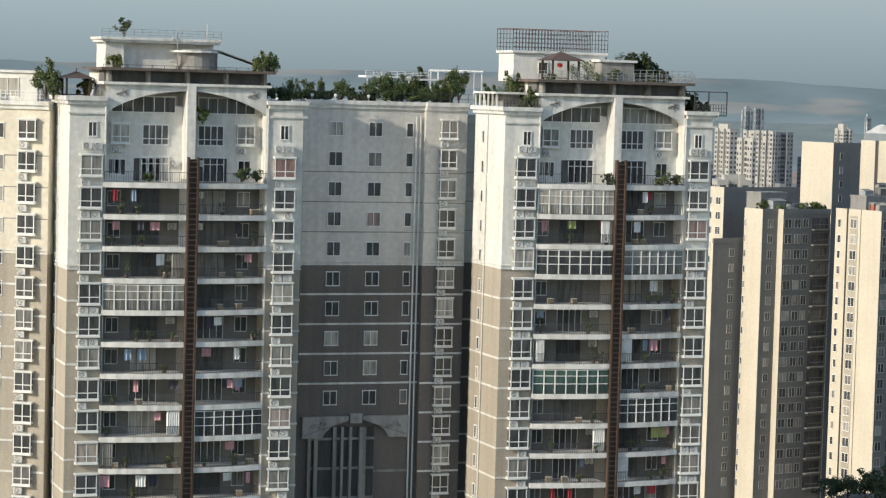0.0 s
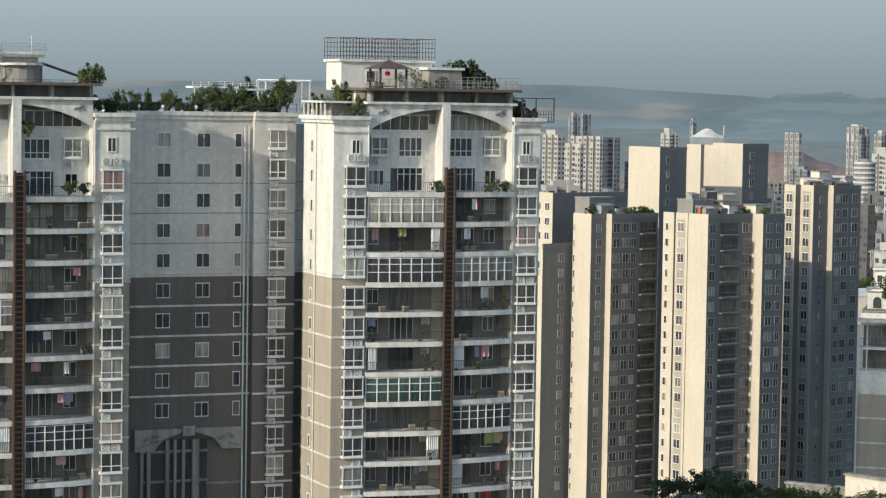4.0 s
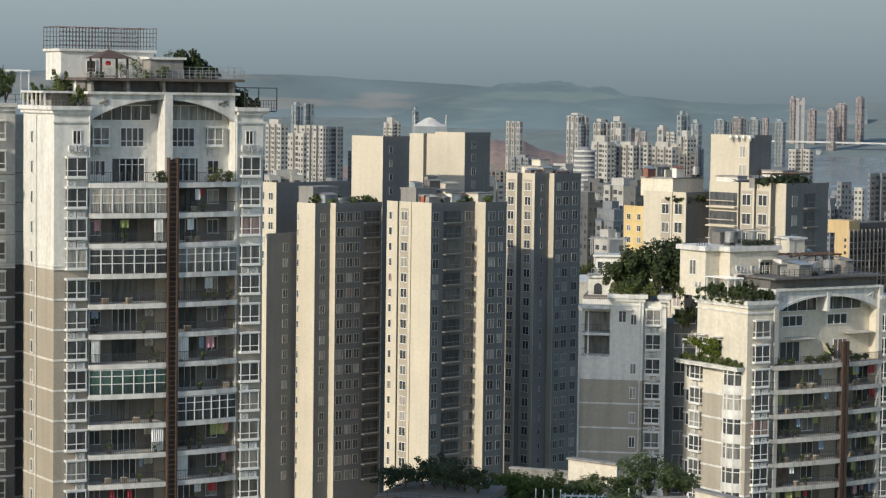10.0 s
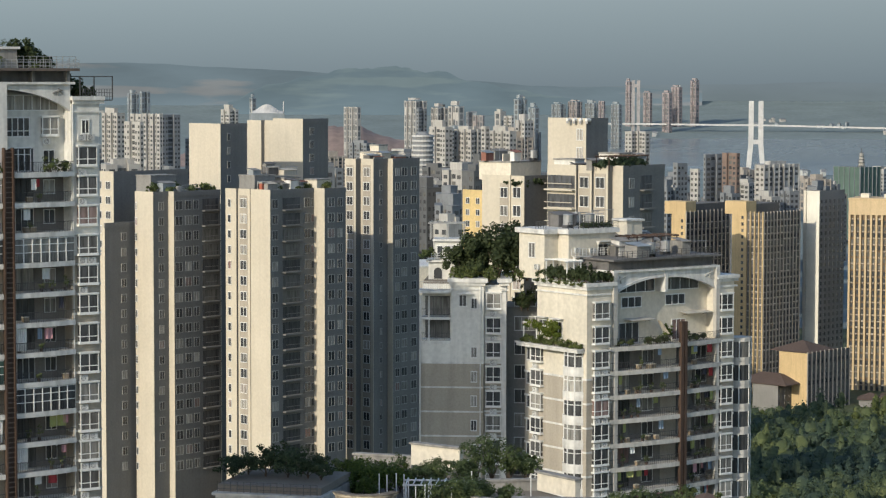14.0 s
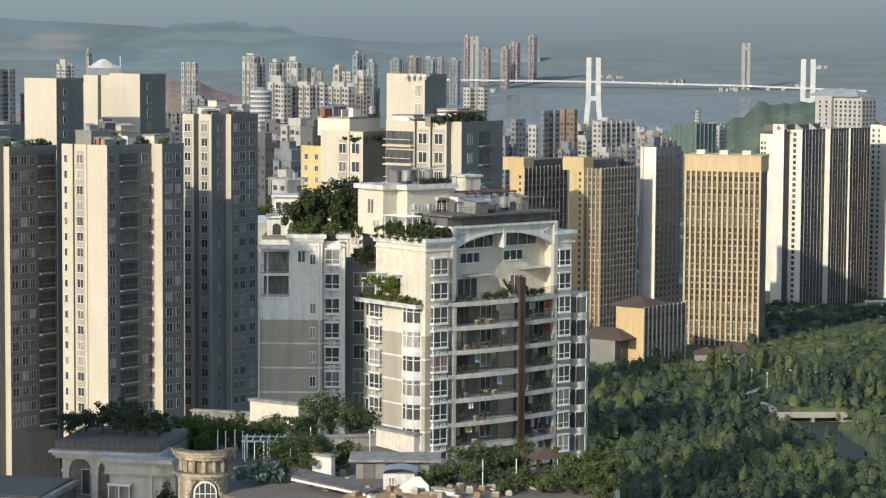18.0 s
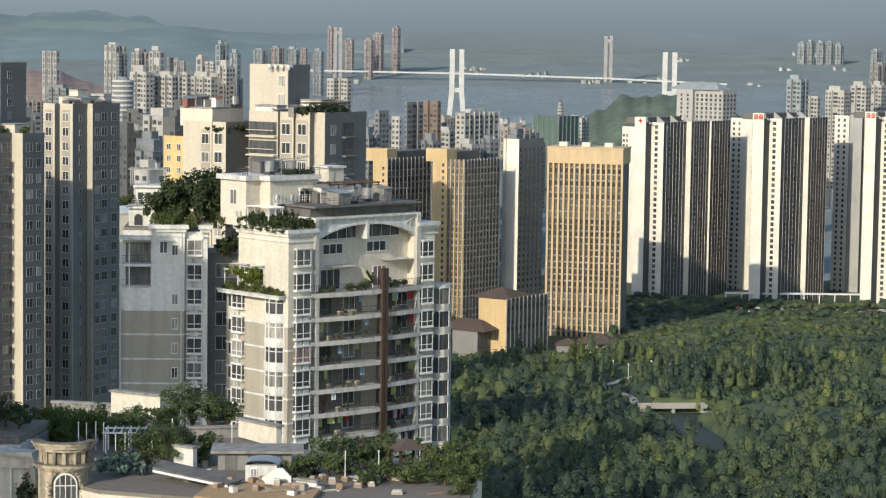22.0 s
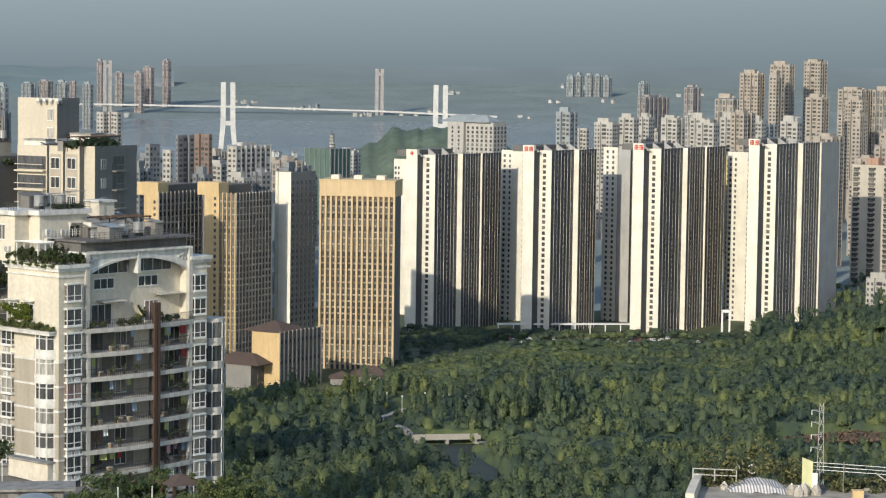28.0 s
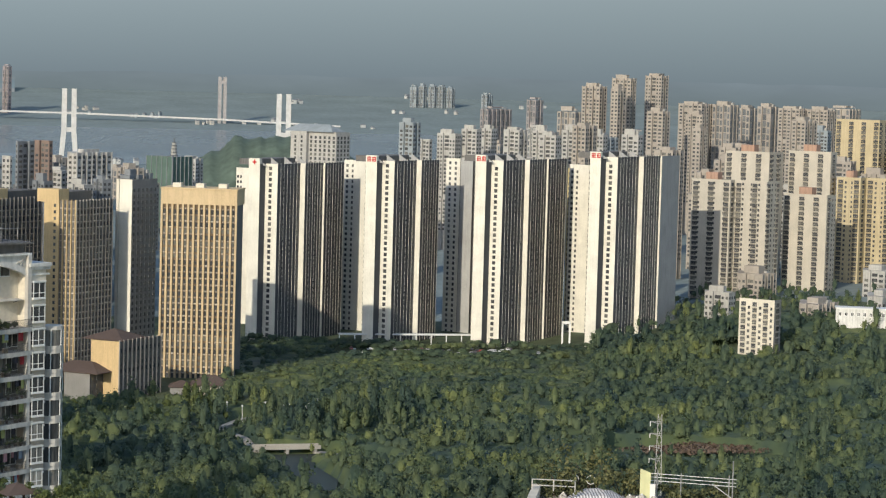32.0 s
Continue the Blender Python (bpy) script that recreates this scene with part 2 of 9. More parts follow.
# ---- plants ----
def leaf_cloud(n, rx, ry, rz, leaf, seed, lumps=7, zbase=0.0, rough=0.45):
    """Leaf cards scattered through several overlapping clumps, with gaps between them."""
    rng = np.random.default_rng(seed)
    lumps = lumps * 2 + 4
    cen = rng.normal(0, 1, (lumps, 3))
    cen *= (rng.uniform(0.25, 1.0, lumps) / np.linalg.norm(cen, axis=1))[:, None]
    cen[:, 2] = cen[:, 2] * 0.9 - 0.05
    rad = rng.uniform(0.14, 0.44, lumps)
    who = rng.integers(0, lumps, n)
    d = rng.normal(0, 1, (n, 3))
    d /= np.linalg.norm(d, axis=1)[:, None]
    p = cen[who] + d * (rad[who] * (rng.uniform(0.2, 1.0, n) ** 0.5 + (rng.random(n) < 0.12) * rng.uniform(0, 0.35, n)))[:, None]
    p = p * (rx, ry, rz) + (0, 0, zbase + rz)
    nrm = d * 0.6 + cen[who] * 0.6 + rng.normal(0, rough, (n, 3)) + (0, 0, 0.3)
    nrm /= np.linalg.norm(nrm, axis=1)[:, None]
    u = np.cross(nrm, rng.normal(0, 1, (n, 3)))
    u /= np.linalg.norm(u, axis=1)[:, None]
    w = np.cross(nrm, u)
    s = (leaf * rng.uniform(0.6, 1.3, n))[:, None]
    quad = np.stack([p - u * s, p - w * s * 0.62, p + u * s, p + w * s * 0.62], 1)
    return quad.reshape(-1, 3)


def cards(name, v, mat, normals=None):
    me = bpy.data.meshes.new(name)
    n = len(v) // 4
    me.vertices.add(4 * n)
    me.vertices.foreach_set("co", np.asarray(v, dtype=np.float32).ravel())
    me.loops.add(4 * n)
    me.loops.foreach_set("vertex_index", np.arange(4 * n, dtype=np.int32))
    me.polygons.add(n)
    me.polygons.foreach_set("loop_start", np.arange(0, 4 * n, 4, dtype=np.int32))
    me.update(calc_edges=True)
    if normals is not None:
        me.attributes.new("custom_normal", "FLOAT_VECTOR", "POINT").data.foreach_set("vector", np.asarray(normals, dtype=np.float32).ravel())
    me.materials.append(mat)
    return me


def plant(x, y, z, r, h, label, mat=None, trunk=0.3, leaf=0.22, n=420, seed=0, name="shrub", category="shrub", group="roof garden plants"):
    """A stem with limbs and a crown of leaf cards."""
    mat = mat or LEAF
    t = thing(name, at(x, y, z, seed * 47.0), label, category, group)
    hc = h * (1 - trunk)
    key = (round(r, 1), round(h, 1), leaf, n, seed % 5, mat.name, trunk)
    if key not in CACHE:
        g = Geo().tube((0, 0, 0), (0, 0, h * trunk + hc * 0.3), 0.05 * h ** 0.7, 6, 0.02 * h ** 0.7)
        for k in range(4):
            q = k * 1.7 + seed
            g.tube((0, 0, h * trunk * 0.9), (r * 0.6 * math.cos(q), r * 0.6 * math.sin(q), h * trunk + hc * 0.55), 0.025 * h ** 0.7, 4, 0.008)
        CACHE[key] = (g.mesh("trunk", BARK), cards("crown", leaf_cloud(n, r, r, hc / 2, leaf, seed % 5 + 11, zbase=h * trunk), mat))
    part("trunk", CACHE[key][0], None, t)
    part("crown", CACHE[key][1], None, t)
    return t


def railing_geo(x0, x1, y, z, h=1.05, step=0.22, posts=1.6):
    g = Geo().box(x0, y - 0.03, z + h - 0.05, x1, y + 0.03, z + h).box(x0, y - 0.02, z + 0.08, x1, y + 0.02, z + 0.12)
    n = max(1, int((x1 - x0) / step))
    for i in range(n + 1):
        x = x0 + (x1 - x0) * i / n
        g.box(x - 0.012, y - 0.012, z + 0.1, x + 0.012, y + 0.012, z + h - 0.04)
    return g

# ---- ground, river, hills ----
def ground_z(x, y):
    """Hillside under the near towers, a level park, then land that climbs slowly to the far shore."""
    r = math.hypot(x, y)
    z = 3.0
    if r < 700:
        z = 3 + 62 * (1 - r / 700) ** 0.8
    if r > 1450:
        z += 22 * min(1.0, (r - 1450) / 900)
    if r > 3800:
        z += 84 * ((r - 3800) / 1100)
    a = math.degrees(math.atan2(x, y))
    if y > 0 and 1150 < r < 1700 and a > 19:
        z += 22 * min(1.0, (a - 19) / 4) * min(1.0, (r - 1150) / 200)
    return z + 2.5 * noise.noise((x * 0.008, y * 0.008, 0.0))


GROUND = paint("earth_and_grass", (0.095, 0.12, 0.065), streak=0.0, var=0.25, grain=0.4, bump=0.4)
rings = [0, 60, 120, 200, 300, 420, 540, 640, 700, 800, 900, 1000, 1100, 1200, 1300, 1450, 1600, 1800, 2100, 2400, 2700, 3000, 3200, 3500, 3800, 4100, 4400, 4700, 4900]
gv, gf, NA = [(0.0, 0.0, 60.0)], [], 240
for r in rings[1:]:
    for k in range(NA):
        q = 2 * math.pi * k / NA
        x, y = r * math.sin(q), r * math.cos(q)
        gv.append((x, y, ground_z(x, y)))
for k in range(NA):
    gf.append((0, 1 + (k + 1) % NA, 1 + k))
for j in range(len(rings) - 2):
    for k in range(NA):
        a, b = 1 + j * NA + k, 1 + j * NA + (k + 1) % NA
        gf.append((a, b, b + NA, a + NA))
# land beyond 1500 m is paler, with haze put into its colour
FARLAND = paint("hazed_fields_and_woods", (0.20, 0.245, 0.245), streak=0.0, var=0.15, grain=0.012)
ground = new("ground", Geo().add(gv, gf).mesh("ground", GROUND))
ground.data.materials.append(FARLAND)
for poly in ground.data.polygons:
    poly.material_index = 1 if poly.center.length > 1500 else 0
tagged(ground, "hilly ground with grass and bare earth", "ground", kind="structure")

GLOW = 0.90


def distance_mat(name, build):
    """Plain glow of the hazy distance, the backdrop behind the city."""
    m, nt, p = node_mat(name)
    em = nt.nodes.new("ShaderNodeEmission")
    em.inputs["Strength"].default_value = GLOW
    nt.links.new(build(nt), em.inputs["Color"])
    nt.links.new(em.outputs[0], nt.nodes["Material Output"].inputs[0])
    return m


def height_ramp(nt, z0, z1, stops):
    sep, mr = nt.nodes.new("ShaderNodeSeparateXYZ"), nt.nodes.new("ShaderNodeMapRange")
    nt.links.new(nt.nodes.new("ShaderNodeNewGeometry").outputs["Position"], sep.inputs[0])
    nt.links.new(sep.outputs["Z"], mr.inputs["Value"])
    mr.inputs["From Min"].default_value, mr.inputs["From Max"].default_value = z0, z1
    return ramp(nt, mr.outputs[0], stops)


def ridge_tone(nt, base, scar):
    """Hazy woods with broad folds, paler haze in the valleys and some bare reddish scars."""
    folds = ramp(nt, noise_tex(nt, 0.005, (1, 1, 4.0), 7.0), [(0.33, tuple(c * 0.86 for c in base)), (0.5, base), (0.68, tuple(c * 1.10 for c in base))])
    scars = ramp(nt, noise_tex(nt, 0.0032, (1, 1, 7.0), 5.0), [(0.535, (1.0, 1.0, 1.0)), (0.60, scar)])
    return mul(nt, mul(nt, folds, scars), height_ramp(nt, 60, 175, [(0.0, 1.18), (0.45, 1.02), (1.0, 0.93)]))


# ridges glow by emission; their daylight tone and haze are painted in
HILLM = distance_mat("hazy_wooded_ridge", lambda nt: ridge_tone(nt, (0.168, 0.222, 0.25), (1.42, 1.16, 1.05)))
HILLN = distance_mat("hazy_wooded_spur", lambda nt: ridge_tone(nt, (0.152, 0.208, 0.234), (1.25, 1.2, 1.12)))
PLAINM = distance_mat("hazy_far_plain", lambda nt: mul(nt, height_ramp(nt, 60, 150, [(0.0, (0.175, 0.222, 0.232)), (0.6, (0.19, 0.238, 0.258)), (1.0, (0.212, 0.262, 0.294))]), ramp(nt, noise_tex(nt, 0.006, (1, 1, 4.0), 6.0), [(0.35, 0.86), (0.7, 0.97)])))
HILLR = paint("bare_red_earth", (0.26, 0.20, 0.18), streak=0.0, var=0.2, grain=0.02)


def hill(name, az0, az1, d, base, crest, seed, mat, label, depth=160):
    """A ridge seen along an arc, its crest height given at even steps."""
    n, rows_ = 90, 7
    v, f = [], []
    for i in range(n + 1):
        u = i / n
        s = u * (len(crest) - 1)
        k = min(int(s), len(crest) - 2)
        w = s - k
        w = w * w * (3 - 2 * w)
        c = crest[k] * (1 - w) + crest[k + 1] * w
        c += (c - base) * 0.10 * noise.noise((i * 0.16, seed, 0)) + 2.5 * noise.noise((i * 0.7, seed, 4))
        q = radians(az0 + (az1 - az0) * u)
        for j in range(rows_):
            e = j / (rows_ - 1)
            r = d + depth * e + 8 * noise.noise((i * 0.15, j * 0.5, seed))
            v.append((r * math.sin(q), r * math.cos(q), base + (c - base) * math.sin(e * math.pi / 2)))
    for i in range(n):
        for j in range(rows_ - 1):
            a = i * rows_ + j
            f.append((a, a + rows_, a + rows_ + 1, a + 1))
    me = Geo().add(v, f).mesh(name, mat)
    me.polygons.foreach_set("use_smooth", [True] * len(me.polygons))
    return tagged(new(name, me), label, "hill", kind="structure")

# ---- the near apartment towers ----
ST = 3.06  # storey height


def local(o, yaw):
    return Matrix.Translation((o[0], o[1], 0)) @ Matrix.Rotation(radians(yaw), 4, "Z")


def bow(x, x0, x1, sag=0.75, y=-0.55):
    """Front edge of a bowed balcony: it swells towards the middle of the facade."""
    u = (x - x0) / (x1 - x0)
    return y - sag * (1 - (2 * u - 1) ** 2)


def balcony_slab(g, x0, x1, X0, X1, z, th, back, sag, off=0.0):
    n = 6
    front = [(x0 + (x1 - x0) * i / n, bow(x0 + (x1 - x0) * i / n, X0, X1, sag) - off) for i in range(n + 1)]
    g.prism(front + [(x1, back), (x0, back)], z, z + th)
    return front


def clutter(base, x0, x1, z, rng, X0, X1, sag, back):
    """Laundry, pots and boxes that stand or hang on one balcony."""
    for _ in range(rng.randint(2, 5)):
        x = rng.uniform(x0 + 0.5, x1 - 0.5)
        y = bow(x, X0, X1, sag) + rng.uniform(0.35, 0.8)
        k = rng.random()
        p = base @ Vector((x, y, z))
        if k < 0.4:
            t = thing("potted_plant", at(p.x, p.y, p.z, rng.uniform(0, 90)), "small green potted plant on a balcony", "potted plant", "balcony plants")
            s = rng.randint(0, 3)
            part("pot", shared(("pot",), lambda: Geo().prism([(0.16 * math.cos(q * 1.047), 0.16 * math.sin(q * 1.047)) for q in range(6)], 0, 0.32, 0.25), TILE), None, t)
            if ("potleaf", s) not in CACHE:
                CACHE[("potleaf", s)] = cards("leaves", leaf_cloud(60, 0.42, 0.42, 0.4 + 0.1 * s, 0.13, s, 4, 0.25), LEAF)
            part("leaves", CACHE[("potleaf", s)], None, t)
        elif k < 0.75:
            col = rng.choice(CLOTHS)
            w, h = rng.choice((0.5, 0.7, 0.9)), rng.choice((0.8, 1.1))
            t = thing("hanging_laundry", base @ at(x, y, z + 2.35 - h, rng.uniform(-25, 25)), "piece of %s laundry on a hanger" % col[0], "laundry", "laundry on the balconies")

            def cloth():
                g = Geo()
                xs = [(-w / 2 + w * i / 5, 0.05 * math.sin(i * 2.1)) for i in range(6)]
                for (a, b), (c, d) in zip(xs, xs[1:]):
                    g.add([(a, b, 0), (c, d, 0), (c, d, h), (a, b, h), (a, b + 0.03, 0), (c, d + 0.03, 0), (c, d + 0.03, h), (a, b + 0.03, h)], [(0, 1, 2, 3), (5, 4, 7, 6), (0, 4, 5, 1)])
                return g
            part("cloth", shared(("cloth", w, h, col[0]), cloth, col[1]), None, t)
            part("hanger", shared(("hanger", w, h), lambda: Geo().tube((-w / 2, 0, h), (w / 2, 0, h), 0.012, 4).tube((0, 0, h), (0, 0, h + 0.25), 0.008, 4), IRON), None, t)
        else:
            t = thing("storage_box", base @ at(x, y + 0.2, z, rng.uniform(-20, 20)), "cardboard storage box on a balcony floor", "box", "balcony boxes")
            part("body", shared(("sbox",), lambda: Geo().box(-0.3, -0.22, 0, 0.3, 0.22, 0.5), OCHRE), None, t)
            part("lid", shared(("slid",), lambda: Geo().box(-0.32, -0.24, 0.5, 0.32, 0.24, 0.56), CREAM), None, t)


CLOTHS = [(n, paint(n.replace(" ", "_") + "_cloth", c, streak=0.0)) for n, c in (("white", (0.75, 0.75, 0.74)), ("pale blue", (0.3, 0.38, 0.5)), ("red", (0.42, 0.06, 0.07)), ("dark", (0.06, 0.06, 0.08)), ("yellow green", (0.38, 0.40, 0.16)), ("pink", (0.55, 0.3, 0.33)))]
BROWNR = paint("brown_steel_rung", (0.19, 0.145, 0.115), rough=0.6, streak=0.2)
PIPES = paint("white_drain_pipe", (0.68, 0.68, 0.66), rough=0.5, streak=0.2)


# dark tone that paints the shade on balcony back walls
RECESS = paint("balcony_recess_shade", (0.19, 0.178, 0.165), streak=0.2, grain=4.0)
BROWND = paint("dark_brown_fascia", (0.14, 0.115, 0.10), streak=0.3)


def apartment_tower(name, o, yaw, xs, ladder, depth, zc, zs, zband, nfl, zbot, seed, label, left_face, closed, ST=3.05):
    """A slab tower with box bays at both ends and bowed balconies between them.
    xs: width of the left end, start of the right end, whole width; zc cornice, zs top balcony floor, zband the line between paint and tile."""
    rng = random.Random(seed)
    b = local(o, yaw)
    t = thing(name, b, label, "apartment tower", "twin apartment towers")
    xa, xb, w = xs
    inner = 1.7
    for nm, z0, z1, mat in (("lower_wall", zbot, zband, TAUPE), ("upper_wall", zband, zc, WHITE)):
        part(nm, Geo().prism([(0, 0), (xa, 0), (xa, inner), (xb, inner), (xb, 0), (w, 0), (w, depth), (0, depth)], z0, z1), mat, t)
    # cornices over the two ends
    for x0, x1 in ((-0.45, xa), (xb, w + 0.45)):
        g = Geo().box(x0 + 0.2, -0.25, zc, x1, depth + 0.2, zc + 0.35).box(x0, -0.45, zc + 0.35, x1, depth + 0.45, zc + 0.75).box(x0 + 0.3, -0.15, zc - 0.9, x1, 0.0, zc - 0.7)
        part("cornice", g, TRIM, t)
    # double string course
    for dz in (0.0, 0.32):
        part("string_course", Geo().box(-0.12, -0.12, zband + dz, xa, depth, zband + dz + 0.14).box(xb, -0.12, zband + dz, w + 0.12, depth, zband + dz + 0.14), TRIM, t)
    # white bands on the tiled storeys
    for k in range(1, nfl):
        z = zband - k * ST
        if z > zbot:
            part("floor_band", shared(("fband", xa, xb, w, depth), lambda: Geo().box(-0.06, -0.06, 0, xa, depth, 0.2).box(xb, -0.06, 0, w + 0.06, depth, 0.2), TRIM), None, t, m=at(0, 0, z))
    # box bays with their air conditioners
    for i in range(nfl + 1):
        z = zs - i * ST + 0.7
        for cx in (xa * 0.58, (xb + w) / 2):
            if z > zbot:
                bay_window(t, at(cx, 0, z))
                if rng.random() < 0.75:
                    aircon(b @ at(cx - 0.5, -0.05, z - 0.95))
                if rng.random() < 0.45:
                    aircon(b @ at(cx + 0.5, -0.05, z - 0.95))
    for cx in (xa * 0.62, (xb + w) / 2):
        window(t, at(cx, 0, zc - 3.0), 0.8, 1.35, 2)
        for sx in (-0.55, 0.45):
            aircon(b @ at(cx + sx, -0.05, zs + 3.2))
    # left flank
    for i in range(nfl + 3):
        z = zs + 2 * ST - i * ST + 0.9
        if left_face and z > zbot:
            window(t, at(0, depth * 0.7, z, -90), 0.6, 1.2, 1)
    for px, py in ((-0.12, depth * 0.55), (xa - 0.12, -0.1), (xb + 0.15, -0.1)):
        part("drain_pipe", Geo().tube((px, py, zbot), (px, py, zc), 0.065, 6), PIPES, t)
    # balconies
    sag = 0.85
    lw = ladder
    for i in range(nfl + 1):
        z = zs - i * ST
        for side, (x0, x1) in enumerate(((xa - 0.25, lw - 0.6), (lw + 0.6, xb + 0.1))):
            g = Geo()
            balcony_slab(g, x0, x1, xa, xb, z - 0.42, 0.5, inner, sag)
            bal = part("balcony", g, TRIM, t)
            n = 7
            pts = [(x0 + 0.05 + (x1 - x0 - 0.1) * k / n, bow(x0 + (x1 - x0) * k / n, xa, xb, sag) + 0.12) for k in range(n + 1)]
            r = Geo()
            for (ax, ay), (bx, by) in zip(pts, pts[1:]):
                r.tube((ax, ay, z + 1.1), (bx, by, z + 1.1), 0.035, 4).tube((ax, ay, z + 0.2), (bx, by, z + 0.2), 0.02, 4)
                for q in range(5):
                    u = q / 5
                    px, py = ax + (bx - ax) * u, ay + (by - ay) * u
                    r.box(px - 0.014, py - 0.014, z + 0.08, px + 0.014, py + 0.014, z + 1.1)
            part("railing", r, IRON, bal, "dark metal railing", kind="stuff")
            mode = rng.random()
            glazed = (i, side) in closed
            if glazed:
                e = Geo()
                for (ax, ay), (bx, by) in zip(pts, pts[1:]):
                    for zz in (1.1, 1.9, 2.5):
                        e.tube((ax, ay, z + zz), (bx, by, z + zz), 0.05, 4)
                    e.box(ax - 0.05, ay - 0.05, z + 0.1, ax + 0.05, ay + 0.05, z + 2.55)
                part("glazing_frame", e, FRAME, bal, "white glazing frame that closes the balcony")
                p = Geo()
                for (ax, ay), (bx, by) in zip(pts, pts[1:]):
                    p.prism([(ax, ay + 0.03), (bx, by + 0.03), (bx, by + 0.06), (ax, ay + 0.06)], z + 0.1, z + 2.5)
                part("pane", p, GREENG if (i, side) == (7, 0) else GLASS, bal)
            # sliding door and a small window in the back wall
            dx = x0 + (x1 - x0) * (0.58 if side == 0 else 0.3)
            window(t, at(dx, inner, z + 0.1), 2.6, 2.25, 4, name="sliding_door", thick=0.05, frame_mat=IRON if rng.random() < 0.6 else FRAME)
            sx = x0 + (x1 - x0) * (0.18 if side == 0 else 0.74)
            window(t, at(sx, inner, z + 0.8), 1.2, 1.4, 2, thick=0.05)
            if rng.random() < 0.35:
                aircon(b @ at(x1 - 0.7 if side == 0 else x0 + 0.7, inner - 0.02, z + 1.6))
            if i > 0 and not glazed:
                clutter(b, x0, x1, z + 0.08, rng, xa, xb, sag, inner)
            # curtain drawn across the open front of some balconies
            if i > 1 and not glazed and rng.random() < 0.3:
                cw = rng.choice((0.9, 1.3))
                cxx = x0 + 0.7 if rng.random() < 0.5 else x1 - 0.8
                g2 = Geo()
                cp = [(cxx - cw / 2 + cw * k / 12, bow(cxx, xa, xb, sag) + 0.22 + 0.06 * (-1) ** k) for k in range(13)]
                g2.prism(cp + [(x, y + 0.03) for x, y in reversed(cp)], z + 0.3, z + 2.55)
                c = thing("balcony_curtain", b, "pale curtain gathered at the edge of a balcony", "curtain", "balcony curtains")
                part("cloth", g2, CLOTHS[0][1] if rng.random() < 0.7 else CONC, c)
    # two storeys of large windows above the balconies
    for x in (xa + 1.6, xa + 5.1, lw + 2.4, xb - 1.7):
        ww = 1.5 if x in (xa + 1.6, xb - 1.7) else 2.5
        if ww < 2:
            bay_window(t, at(x, inner, zs + ST + 0.75), 1.7, 1.8, 0.5)
            aircon(b @ at(x - 0.3, inner - 0.05, zs + ST - 0.2))
            window(t, at(x, inner, zs + 0.7), 1.2, 1.5, 2)
        else:
            window(t, at(x, inner, zs + ST + 0.6), 2.5, 1.9, 4, 0.3, thick=0.09)
            window(t, at(x, inner, zs + 0.12), 2.7, 2.35, 4, 0.72, thick=0.09, name="sliding_door")
    # central pier, arched pediment and the dark attic gallery
    part("pier", Geo().box(lw - 0.42, -0.3, zs + 0.4, lw + 0.42, inner, zc + 2.0), TRIM, t)
    zt = zc + 1.95
    n = 16
    for x0, x1 in ((xa, lw - 0.42), (lw + 0.42, xb)):
        g = Geo()
        for k in range(n):
            qa, qb = x0 + (x1 - x0) * k / n, x0 + (x1 - x0) * (k + 1) / n
            ha, hb = [zc - 0.75 + 2.2 * max(0.0, 1 - ((q - (xa + xb) / 2) / ((xb - xa) / 2)) ** 2) ** 0.85 for q in (qa, qb)]
            g.add([(qa, 0.1, ha), (qb, 0.1, hb), (qb, 0.1, zt), (qa, 0.1, zt), (qa, 0.75, ha), (qb, 0.75, hb), (qb, 0.75, zt), (qa, 0.75, zt)], [(0, 1, 2, 3), (5, 4, 7, 6), (1, 0, 4, 5)])
        part("pediment", g, TRIM, t, "white pediment with a shallow arch")
        e = x0 + 1.4 if x0 < lw - 1 else x1 - 1.4
        part("relief", Geo().tube((e - 0.5, 0.08, zt - 0.9), (e + 0.5, 0.08, zt - 0.55), 0.13, 6).tube((e, 0.08, zt - 1.1), (e + 0.15, 0.08, zt - 0.4), 0.11, 6).tube((e + 0.3, 0.08, zt - 0.7), (e + 0.6, 0.08, zt - 1.0), 0.09, 6), CONC, t, "grey carved relief")
        window(t, at((x0 + x1) / 2, inner - 0.05, zc - 0.65), (x1 - x0) * 0.8, 1.5, 6, thick=0.06, name="attic_window")
    # thin dark panels put the balcony shade onto the back wall
    for p0, p1 in ((xa + 0.1, lw - 0.6), (lw + 0.6, xb - 0.1)):
        part("recess_wall", Geo().box(p0, inner - 0.02, zbot, p1, inner, zs - 0.3), RECESS, t, "back wall panel toned as shade inside the balconies")
    part("eave", Geo().box(xa - 0.4, -0.25, zt, xb + 0.4, inner + 2, zt + 0.25), TRIM, t)
    for k in range(5):
        x = xa + 0.2 + (xb - xa - 0.4) * k / 4
        part("gallery_post", Geo().prism([(x - 0.15, 0.0), (x + 0.15, 0.0), (x + 0.15, 1.0), (x - 0.15, 1.0)], zt + 0.25, zt + 1.35), CONC, t)
    # dark back panel paints the shaded void of the open attic gallery
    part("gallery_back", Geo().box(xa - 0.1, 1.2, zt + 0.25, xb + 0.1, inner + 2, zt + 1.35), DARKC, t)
    part("roof_slab", Geo().box(xa - 0.7, -0.7, zt + 1.35, xb + 0.7, depth + 0.2, zt + 1.62), BROWND, t)
    part("attic_wall", Geo().box(xa, inner + 2, zc, xb, depth, zt + 1.35), WHITE, t)
